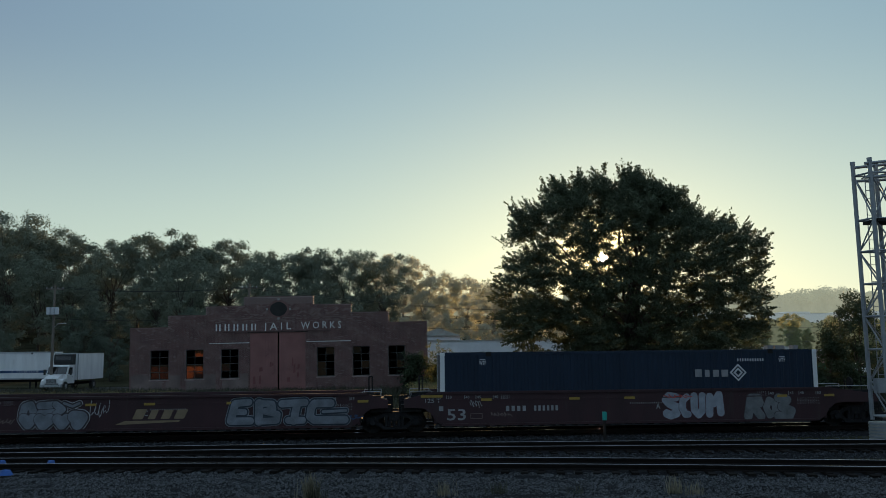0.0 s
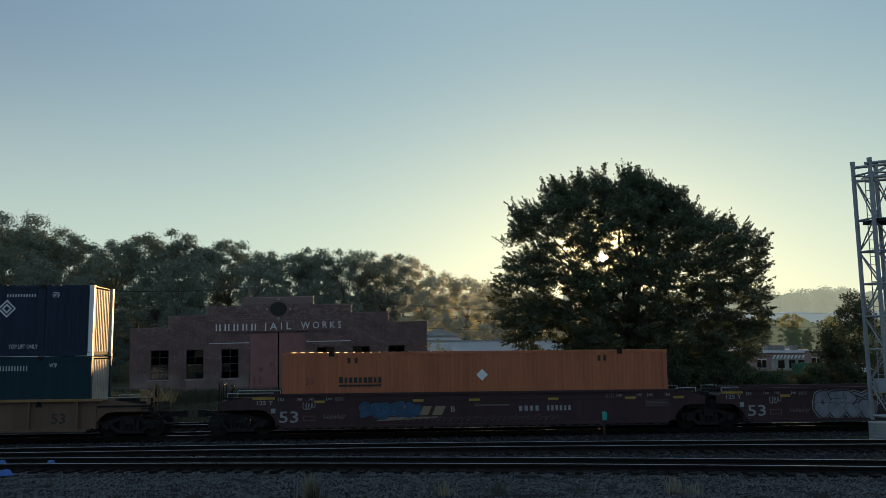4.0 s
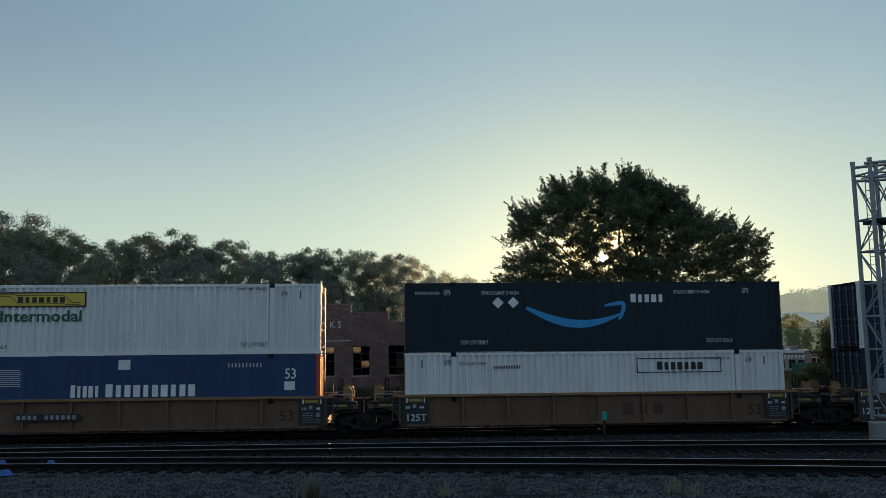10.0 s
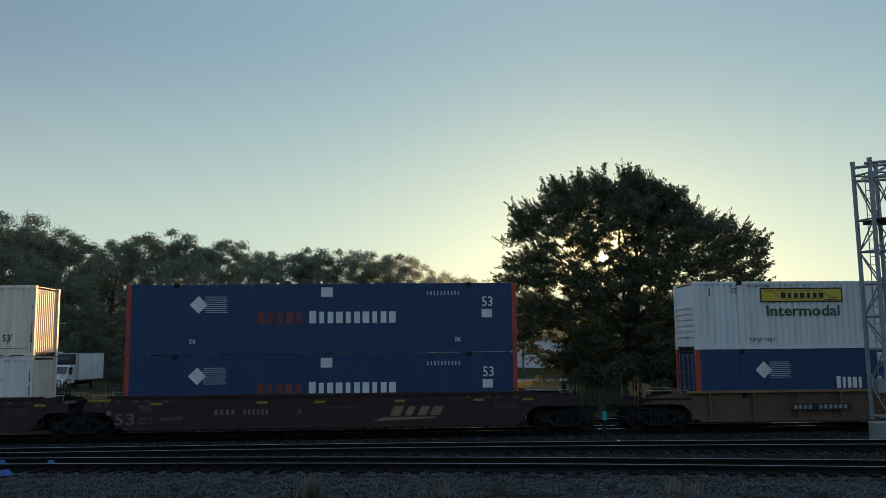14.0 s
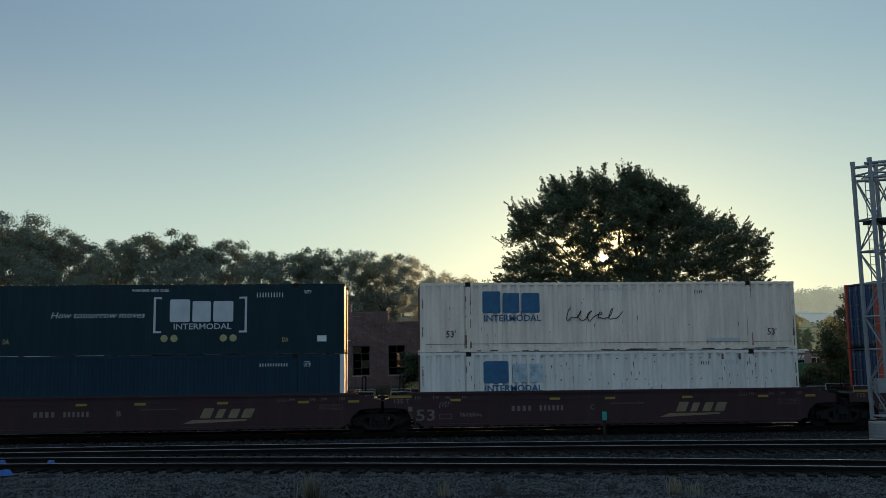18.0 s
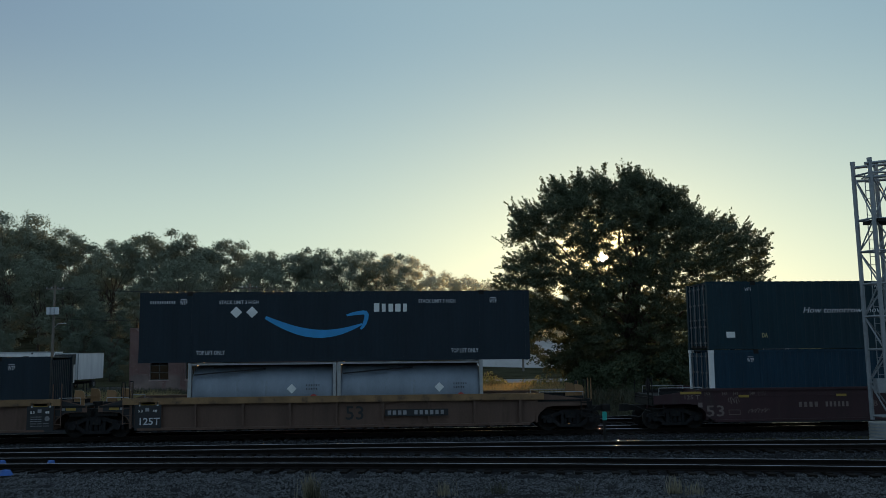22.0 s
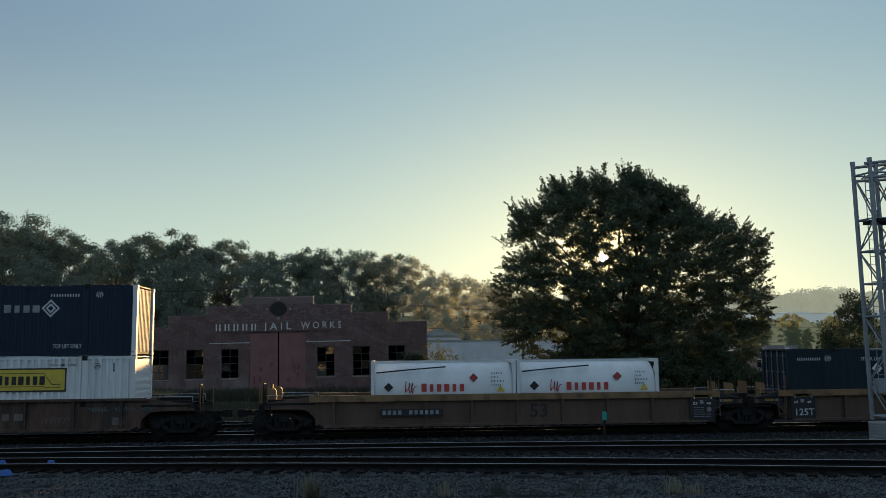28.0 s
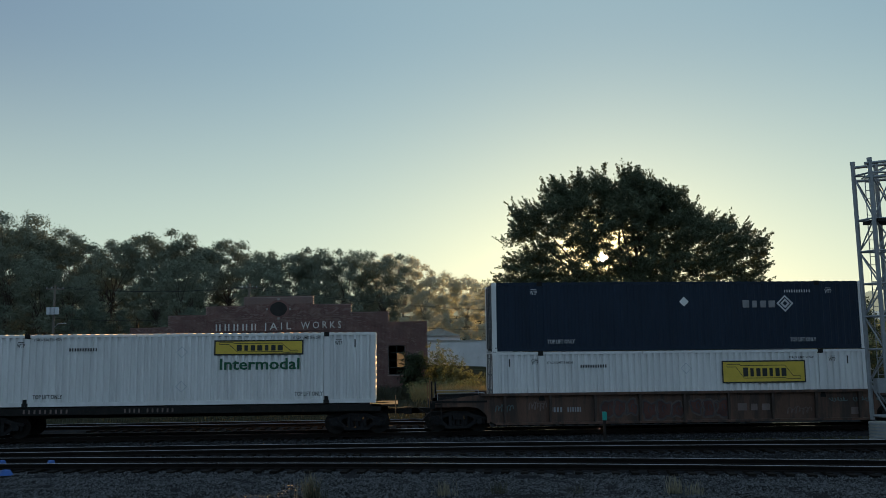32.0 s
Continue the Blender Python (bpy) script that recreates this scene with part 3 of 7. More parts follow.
            for lo, hi in ((0.18, 0.45), (CH - 0.75, CH - 0.4)):
                part("vent", Build().box(min(x, x + sgn * 0.04), max(x, x + sgn * 0.04), w - 0.62, w - 0.4, lo, hi), end, fw)
    return ob


def small_marks(ob, m, tli=True, stack=False, wtp=True, num=(4.6, 5.8)):
    """The small stencilled notes that all these boxes carry."""
    if tli:
        words(ob, "TOP LIFT ONLY", -5.75, -4.58, 0.32, 0.17, m, NEAR)
        words(ob, "TOP LIFT ONLY", 4.75, 5.9, 0.32, 0.17, m, NEAR)
    if stack:
        words(ob, "STACK LIMIT 3 HIGH", -4.85, -3.25, CH - 0.5, 0.15, m, NEAR)
        words(ob, "STACK LIMIT 3 HIGH", 3.4, 4.95, CH - 0.5, 0.15, m, NEAR)
    if wtp:
        for x in (-6.45, 6.4):
            words(ob, "WTP", x, x + 0.3, CH - 0.52, 0.18, m, NEAR)
            panel(ob, x + 0.03, x + 0.27, CH - 0.31, CH - 0.285, m, NEAR, "marking")
    if num:
        bars(ob, num[0], num[1], CH - 0.48, 0.12, 11, m, NEAR, gap=0.58)


def navy_box(s, z, right, small_diamond=False, extra=True, marked=True):
    ob = container("container", "dark navy 53-foot container with pale end posts and a diamond mark" if marked else "deep blue 53-foot container with pale end posts", s, z, M_NAVY if marked else M_DEEPBLUE, M_WHITE, right, pitch=0.30, end=M_ENDPAINT if right == "wave" else M_NAVY, depth=0.03)
    if marked:
        rings(ob, 2.72, 4.24, CH - 1.12, 0.32, 4, M_DIMMARK, NEAR, 0.16)
    for r, h in ((0.37, 0.28), (0.21, 0.11)) if marked else ():
        diamond(ob, 4.61, CH - 0.95, r, M_GREYLOGO, NEAR, h)
    small_marks(ob, M_GREYLOGO, extra)
    if small_diamond:
        diamond(ob, 0.18, CH - 0.85, 0.21, M_WHITEMARK, NEAR)
    return ob


def arrow_box(s, z, right="ribs"):
    ob = container("container", "near-black 53-foot container with a bright blue curved arrow", s, z, M_PRIME, M_PRIME, right, pitch=0.36, end=M_ENDPAINT if right == "ribs" else M_PRIME, depth=0.014)
    y = NEAR
    arc = []
    for k in range(25):
        u = k / 24
        arc.append((-2.95 + 4.0 * u, CH - 1.02 - 0.86 * math.sin(math.pi * (0.06 + 0.76 * u)) ** 1.0 + 0.12))
    b = Build()
    band(b, arc, lambda u: 0.03 + 0.14 * math.sin(math.pi * min(1, u * 0.95 + 0.05)) ** 0.8, y)
    tip = [(0.40, 1.00), (0.62, 0.95), (0.86, 0.91), (1.08, 0.885), (1.19, 0.90), (1.235, 0.97), (1.22, 1.12), (1.16, 1.32), (1.06, 1.50), (0.98, 1.58)]
    band(b, [(p, CH - q) for p, q in tip], lambda u: 0.035 + 0.055 * math.sin(math.pi * u) ** 0.6, y - 0.0005)
    part("curved_arrow", b, M_SKYLOGO, ob, "bright blue curved arrow")
    rings(ob, 1.52, 3.0, CH - 0.86, 0.36, 5, M_WHITEMARK, y, 0.22)
    for x in (-4.15, -3.5):
        diamond(ob, x, CH - 0.84, 0.24, M_WHITEMARK, y)
    small_marks(ob, M_GREYLOGO, True, True, True, (-7.65, -6.6))
    return ob


def sign_box(s, z, right, sign, lower=False, dark=M_BLACKMARK):
    ob = container("container", "white ribbed 53-foot container with a trade sign", s, z, M_WHITE, M_WHITE, right, pitch=0.27, depth=0.075)
    y = NEAR
    kind, x0 = sign
    x1 = x0 + 3.65
    if kind == "outline":
        b = Build()
        zt, zb = CH - 0.3, CH - 0.92
        for q in ((x0, x1, zt - 0.04, zt), (x0, x1, zb, zb + 0.04), (x0, x0 + 0.04, zb, zt), (x1 - 0.04, x1, zb, zt)):
            b.box(q[0], q[1], y - 0.003, y, q[2], q[3])
        part("sign_border", b, dark, ob)
        rings(ob, x0 + 0.85, x0 + 2.9, zb + 0.13, 0.34, 7, dark, y, 0.26)
    else:
        zt = CH - (0.28 if kind == "yellow_word" else 0.45)
        zb = zt - (0.62 if kind == "yellow_word" else 0.95)
        part("sign_board", Build().box(x0, x1, y - 0.004, y, zb, zt), dark, ob)
        part("sign_face", Build().box(x0 + 0.06, x1 - 0.06, y - 0.008, y - 0.004, zb + 0.06, zt - 0.06), M_YELLOWMARK, ob, "yellow sign face")
        h = zt - zb
        rings(ob, x0 + 0.9, x0 + 2.85, zb + 0.29 * h, 0.4 * h, 7, dark, y - 0.008, 0.26)
        b = Build()
        flow = [(0.22, 0.72), (0.22, 0.84), (0.75, 0.84), (0.82, 0.78), (2.75, 0.78), (3.1, 0.3), (3.4, 0.3), (3.42, 0.17), (2.85, 0.17), (2.75, 0.22), (0.95, 0.22), (0.6, 0.72), (0.22, 0.72)]
        band(b, [(x0 + p, zb + q * h) for p, q in flow], lambda u: 0.013, y - 0.009)
        part("sign_scroll", b, dark, ob)
        if kind == "yellow_word":
            words(ob, "Intermodal", x0 + 0.2, x1 - 0.2, zb - 0.58, 0.46, M_GREENMARK, y, bold=0.03)
    for zz in (CH - 0.75, CH - 2.15):
        if kind != "outline":
            diamond(ob, 0.15, zz, 0.24, M_GREYLOGO, y, 0.2)
    small_marks(ob, dark, kind != "outline", False, True, None)
    for q in (-5.8, 4.65):
        high = CH - 0.25 if kind == "yellow_word" else CH - 0.38 if q > 0 else CH - 0.5
        words(ob, "STACK LIMIT 3 HIGH", q, q + 1.1, high, 0.1, dark, y)
    bars(ob, -4.37, -3.22, CH - 0.68, 0.13, 11, dark, y, gap=0.45)
    bars(ob, -7.4, -7.25, CH - 0.62, 0.34, 1, dark, y)
    bars(ob, 7.2, 7.35, CH - 0.62, 0.34, 1, dark, y)
    return ob


def blue_box(s, z, faded=False):
    ob = container("container", "blue 53-foot container with red corner posts and pale lettering shapes", s, z, M_BLUE, M_REDPOST, "wave", pitch=0.5, depth=0.03, end=M_ORANGE if faded else M_REDPOST)
    y = NEAR
    diamond(ob, -5.15, CH - 0.85, 0.36, M_WHITEMARK, y)
    for i in range(9):
        panel(ob, -5.0 + abs(i - 4) * 0.03, -3.95 - 0.04 * (i % 3), CH - 1.18 + i * 0.08, CH - 1.155 + i * 0.08, M_GREYLOGO, y, "speed_line")
    rings(ob, -2.75 if faded else -2.0, -0.82, CH - 1.65, 0.5, 5, M_FADEDRED if faded else M_WHITEMARK, y, 0.22)
    rings(ob, -0.62, 3.05, CH - 1.65, 0.52, 10, M_WHITEMARK, y, 0.22)
    panel(ob, -0.12, 0.36, CH - 0.55, CH - 0.15, M_WHITEMARK, y, "placard")
    words(ob, "53", 6.6, 7.05, CH - 0.98, 0.42, M_WHITEMARK, y)
    panel(ob, 6.6, 7.03, CH - 1.45, CH - 1.1, M_WHITEMARK, y, "placard")
    bars(ob, 4.3, 5.75, CH - 0.5, 0.17, 10, M_GREYLOGO, y)
    words(ob, "DA", -5.5, -5.25, 0.45, 0.2, M_WHITEMARK, y)
    words(ob, "DA", 5.45, 5.7, 0.45, 0.2, M_WHITEMARK, y)
    return ob


def teal(s, z):
    ob = container("container", "dark teal 53-foot container with cream bracket mark", s, z, M_TEAL, M_TEAL, "wave", pitch=0.4, end=M_ENDPAINT, depth=0.025)
    y, logo = NEAR, M_GREYLOGO if z > 1 else M_CREAMLOGO
    words(ob, "How tomorrow moves", -3.9, -0.12, CH - 1.36, 0.25, M_GREYLOGO if z > 1 else M_GOLDMARK, y, 0.25, bold=0.004)
    for x, d in ((0.25, 1), (4.05, -1)):
        b = Build()
        b.box(min(x, x + d * 0.09), max(x, x + d * 0.09), y - 0.003, y, CH - 2.0, CH - 0.52)
        b.box(min(x + d * 0.09, x + d * 0.32), max(x + d * 0.09, x + d * 0.32), y - 0.003, y, CH - 0.6, CH - 0.52)
        b.box(min(x + d * 0.09, x + d * 0.32), max(x + d * 0.09, x + d * 0.32), y - 0.003, y, CH - 2.0, CH - 1.92)
        part("bracket_mark", b, logo, ob)
    rings(ob, 0.9, 3.55, CH - 1.55, 0.93, 3, logo, y, 0.27, gap=0.06)
    words(ob, "INTERMODAL", 1.05, 3.4, CH - 1.85, 0.24, logo, y)
    for x in (0.7, 1.1, 3.1, 3.5):
        part("round_mark", Build().turned([(-0.003, 0.15), (0, 0.15)], x, y, CH - 2.22, "y", 14), M_OLDYELLOW, ob)
    bars(ob, 4.45, 5.6, CH - 0.55, 0.19, 10, M_GREYLOGO, y)
    words(ob, "WARNING HIGH CUBE", -0.65, 0.85, CH - 0.3, 0.12, M_GREYLOGO, y)
    for x in (-6.4, 6.4):
        words(ob, "WTP", x, x + 0.3, CH - 0.42, 0.16, M_GREYLOGO, y)
    words(ob, "DA", -5.75, -5.5, 0.5, 0.2, M_OLDYELLOW, y)
    words(ob, "DA", 5.5, 5.75, 0.5, 0.2, M_OLDYELLOW, y)
    for x in (-7.3, 6.95):
        panel(ob, x, x + 0.38, 0.5, 0.75, M_WHITEMARK, y, "placard")
    return ob


def oldwhite(s, z, worn):
    skin = M_OLDPALE if worn else M_OLDWHITE
    ob = container("container", "weathered bluish-white 53-foot container with chipped paint and a worn mark" if worn else "weathered off-white 53-foot container with rusty posts and a blue mark", s, z, skin, skin, "wave", pitch=0.4, end=M_OLDWHITE, door=M_RUSTYDOOR, bar=M_RUSTYBAR)
    y = NEAR
    rings(ob, -5.45, -2.95 if not worn else -4.3, CH - 1.28, 0.92, 3 if not worn else 1, M_FADEDBLUE, y, 0.27, gap=0.06)
    if worn:
        for x0, x1 in ((-4.2, -3.6), (-3.5, -2.95)):
            panel(ob, x0, x1, CH - 1.26, CH - 0.48, M_GHOSTBLUE, y, "logo_remains")
    words(ob, "INTERMODAL", -5.4, -2.98, CH - 1.62, 0.27, M_FADEDBLUE, y, bold=0.03)
    rng = random.Random(7 + worn)
    b = Build()

    def chip(x, zz, w, h, out=0.0):
        b.plate([(x, zz - h), (x + w, zz), (x + w * 0.4, zz + 0.04), (x - w, zz)], y - 0.003 - out, y - out)

    for _ in range(75 if worn else 22):
        chip(rng.uniform(-7.4, 7.4), rng.uniform(0.5, CH - 0.35), rng.uniform(0.006, 0.02), rng.uniform(0.04, 0.26))
    if worn:
        # chips in rows, one on each rib
        for k in range(26):
            x = -3.4 + 0.4 * k
            for zz, odds in ((CH - 0.22, 0.55), (CH - 0.32, 0.5), (CH - 1.2, 0.45), (CH - 0.6, 0.2)):
                if rng.random() < odds:
                    q = rng.uniform(0.04, 0.09)
                    b.box(x, x + q, y - 0.004, y, zz, zz + rng.uniform(0.02, 0.05))
        for x, zz, h in ((3.3, 0.98, 0.38), (3.65, 1.1, 0.4), (4.1, 1.2, 0.22), (3.75, 0.6, 0.3)):
            chip(x, zz, 0.035, h, 0.001)
    part("rust_run", b, M_RUSTRUN, ob, "dark rust runs and chips")["kind"] = "stuff"
    # rust along the lifting posts, the corner posts and the foot rail
    b = Build()
    for q in (-6.15, -5.95, 5.95, 6.15, -7.97, 7.97):
        zz = 0.15
        while zz < CH - 0.2:
            h = rng.uniform(0.1, 0.5)
            if rng.random() < (0.85 if zz < 0.9 else 0.45):
                w = rng.uniform(0.008, 0.03) * (1.6 if zz < 0.7 else 1.0)
                b.plate([(q - w, zz), (q + w, zz + 0.03), (q + w * 0.6, zz + h), (q - w * 0.8, zz + h * 0.9)], y - 0.014, y - 0.009)
            zz += h
    for _ in range(26):
        x, w = rng.uniform(-7.8, 7.6), rng.uniform(0.1, 0.6)
        b.box(x, x + w, y - 0.012, y - 0.008, 0.03, 0.05 + rng.uniform(0.01, 0.04))
    part("rust_edge", b, M_POSTRUST, ob, "brown rust along the posts")["kind"] = "stuff"
    if not worn:
        for x0, x1 in ((-7.85, -6.16), (-5.94, 5.94), (6.16, 7.85)):
            panel(ob, x0, x1, 0.325, 0.345, M_RUSTYBAR, y - 0.002, "rail_seam")
        scrawl(ob, -1.85, 0.4, CH - 1.65, CH - 1.15, y, 3, M_BLACKMARK, 0.02, 5)
        words(ob, "WARNING HIGH CUBE", -0.5, 1.2, CH - 0.35, 0.13, M_GREYLOGO, y)
        words(ob, "53'", -7.0, -6.6, 0.62, 0.28, M_BLACKMARK, y)
        words(ob, "53'", 6.8, 7.2, 0.62, 0.28, M_BLACKMARK, y)
        panel(ob, 4.2, 5.6, 0.37, 0.5, M_GREYLOGO, y, "patch")
        bars(ob, 3.7, 4.1, CH - 0.5, 0.14, 4, M_BLACKMARK, y)
    else:
        bars(ob, 3.85, 4.25, CH - 0.6, 0.14, 4, M_BLACKMARK, y)
        bars(ob, 4.7, 5.55, CH - 0.6, 0.2, 5, M_GREYLOGO, y)
        for x in (4.75, 5.5):
            panel(ob, x, x + 0.09, CH - 0.38, CH - 0.14, M_RUSTYBAR, y, "marking")
    return ob


def orange(s, z):
    ob = container("container", "orange ribbed 53-foot container with black lettering shapes", s, z, M_ORANGE, M_ORANGE, "ribs", pitch=0.36, end=M_ENDPAINT, depth=0.035)
    y = NEAR
    rings(ob, -5.75, -3.95, CH - 1.25, 0.24, 9, M_BLACKMARK, y, 0.24)
    panel(ob, -5.75, -4.0, CH - 1.4, CH - 1.32, M_BLACKMARK, y, "logo_underline")
    diamond(ob, 0.2, CH - 0.98, 0.24, M_WHITEMARK, y)
    for x in (-5.4, -5.1, 5.1, 5.35):
        panel(ob, x, x + 0.12, CH - 0.45, CH - 0.22, M_BLACKMARK, y, "marking")
    words(ob, "53", -7.1, -6.8, CH - 1.3, 0.26, M_FADEDRED, y)
    return ob


def tank(s, z, pale, red):
    """A 20-foot tank in a frame."""
    ob = thing("tank_container", "white 20-foot tank in a pale steel frame" if red else "grey 20-foot tank in a pale steel frame", "tank container", group="containers on the train")
    MOVING.append((ob, s, z))
    half, w, h = 3.03, 1.22, 2.59
    prof = [(-2.96, 0.5), (-2.94, 1.0), (-2.88, 1.14), (-2.78, 1.19), (2.78, 1.19), (2.88, 1.14), (2.94, 1.0), (2.96, 0.5)]
    part("tank_shell", soft_edges(Build().turned(prof, 0, 0, 1.33, "x", 32).mesh("tank_shell")), pale, ob)
    for x in (-1.0, 0.05, 1.1, -2.1, 2.1):
        part("hoop", Build().turned([(-0.03, 1.2), (0.03, 1.2)], x, 0, 1.33, "x", 32), pale, ob)
    for sgn in (-1, 1):
        x = sgn * (half - 0.07)
        fr = Build()
        for y in (-w + 0.07, w - 0.07):
            fr.box(x - 0.07, x + 0.07, y - 0.07, y + 0.07, 0, h)
            fr.tube((x, y, 0.6), (x - sgn * 0.7, y * 0.93, 0.2), 0.05)
        fr.box(x - 0.06, x + 0.06, -w + 0.07, w - 0.07, h - 0.14, h)
        fr.box(x - 0.06, x + 0.06, -w + 0.07, w - 0.07, 0, 0.16)
        fr.tube((x, -w + 0.1, h - 0.1), (x, -w + 0.75, h - 0.75), 0.05)
        fr.tube((x, w - 0.1, h - 0.1), (x, w - 0.75, h - 0.75), 0.05)
        part("end_frame", fr, M_WHITE if red else M_STEEL, ob)
    part("walkway", Build().box(-half, half, -0.3, 0.3, h - 0.06, h - 0.01), M_STEEL, ob)
    part("top_rail", Build().box(-half, half, -w + 0.02, -w + 0.1, h - 0.1, h - 0.02), M_WHITE if red else M_STEEL, ob)
    part("hose", Build().chain([(-2.8, -1.15, 2.1), (-2.2, -1.12, 2.15), (-1.4, -1.1, 2.22), (0.1, -0.9, 2.32)], 0.03), M_BLACKMARK, ob, "black hose along the shell")
    y = -1.215
    diamond(ob, -2.3 if red else 1.2, 1.5, 0.2, M_BLACKMARK if red else M_WHITEMARK, y)
    if red:
        rings(ob, -0.95, 0.95, 1.30, 0.34, 6, M_REDMARK, y, 0.2, gap=0.22)
        scrawl(ob, -1.6, -1.2, 1.25, 1.72, y, 3, M_REDMARK, 0.02, 3)
        diamond(ob, 1.25, 1.86, 0.19, M_BLACKMARK, y)
        diamond(ob, 1.25, 1.86, 0.155, M_REDMARK, y - 0.004)
        for i in range(4):
            bars(ob, 2.0, 2.0 + (0.5, 0.3, 0.6, 0.45)[i], 2.0 - i * 0.16, 0.07, 5, M_BLACKMARK, y)
        part("warning_mark", Build().plate([(2.2, 1.28), (2.55, 1.28), (2.37, 1.56)], y - 0.003, y), M_YELLOWMARK, ob)
    else:
        bars(ob, 1.8, 2.4, 1.6, 0.07, 6, M_BLACKMARK, y)
        bars(ob, 1.8, 2.3, 1.45, 0.07, 5, M_BLACKMARK, y)
        part("round_mark", Build().turned([(-0.003, 0.15), (0, 0.15)], 2.1, y, 1.12, "y", 14), M_REDMARK, ob)
    return ob


TRUCK = {}


def truck(parent, x, cast=M_CAST):
    """A two-axle bogie under a car, its centre at x."""
    if not TRUCK:
        b = Build()
        b.plate([(-1.2, 0.48), (-0.75, 0.50), (-0.36, 0.66), (0.36, 0.66), (0.75, 0.50), (1.2, 0.48), (1.18, 0.60), (0.74, 0.68), (0.34, 0.84), (-0.34, 0.84), (-0.74, 0.68), (-1.18, 0.60)], -0.08, 0.08)
        b.plate([(-0.84, 0.42), (-0.46, 0.13), (0.46, 0.13), (0.84, 0.42), (0.68, 0.47), (0.38, 0.25), (-0.38, 0.25), (-0.68, 0.47)], -0.07, 0.07)
        for e in (-0.33, 0.33):
            b.box(e - 0.06, e + 0.06, -0.075, 0.075, 0.2, 0.7)
        for e in (-0.89, 0.89):
            for q in (-0.24, 0.14):
                b.box(e + q, e + q + 0.1, -0.075, 0.075, 0.3, 0.56)
        b.box(-0.2, 0.2, -0.11, -0.07, 0.60, 0.78)
        TRUCK["side"] = b.mesh("side_frame")
        TRUCK["spring"] = Build().turned([(0, 0.09), (0.25, 0.09)], 0, 0, 0.26, "z", 10).mesh("spring")
        TRUCK["bolster"] = Build().box(-0.22, 0.22, -1.15, 1.15, 0.5, 0.78).mesh("bolster")
        b = Build()
        for y, d in ((-0.75, -1), (0.75, 1)):
            b.turned([(-0.07, 0.18), (-0.065, 0.42), (0.02, 0.42), (0.035, 0.455), (0.065, 0.455), (0.07, 0.2)], 0, y, 0, "y", 24) if d > 0 else b.turned([(-0.07, 0.2), (-0.065, 0.455), (-0.035, 0.455), (-0.02, 0.42), (0.065, 0.42), (0.07, 0.18)], 0, y, 0, "y", 24)
            for k in range(3):
                t = 2 * math.pi * k / 3
                b.box(0.22 * math.cos(t) - 0.04, 0.22 * math.cos(t) + 0.04, y + d * 0.07 - 0.02, y + d * 0.07 + 0.02, 0.22 * math.sin(t) - 0.04, 0.22 * math.sin(t) + 0.04)
        b.turned([(-1.05, 0.08), (1.05, 0.08)], 0, 0, 0, "y", 12)
        TRUCK["wheel"] = b.mesh("wheelset")
        TRUCK["bearing"] = Build().turned([(-0.12, 0.13), (0.12, 0.13)], 0, 0, 0, "y", 12).mesh("axle_box")
    t = new("bogie")
    t.empty_display_size = 0.2
    t.parent, t.location = parent, (x, 0, 0)
    for y in (-1.02, 1.02):
        part("side_frame", TRUCK["side"], cast, t, "", (0, y, 0))
        for q in (-0.2, 0, 0.2):
            part("spring", TRUCK["spring"], cast, t, "", (q, y, 0))
    part("bolster", TRUCK["bolster"], cast, t)
    for q in (-0.89, 0.89):
        WHEELS.append(part("wheelset", TRUCK["wheel"], M_IRON, t, "", (q, 0, 0.42)))
        for y in (-1.05, 1.05):
            part("axle_box", TRUCK["bearing"], cast, t, "", (q, y, 0.42))
    return t


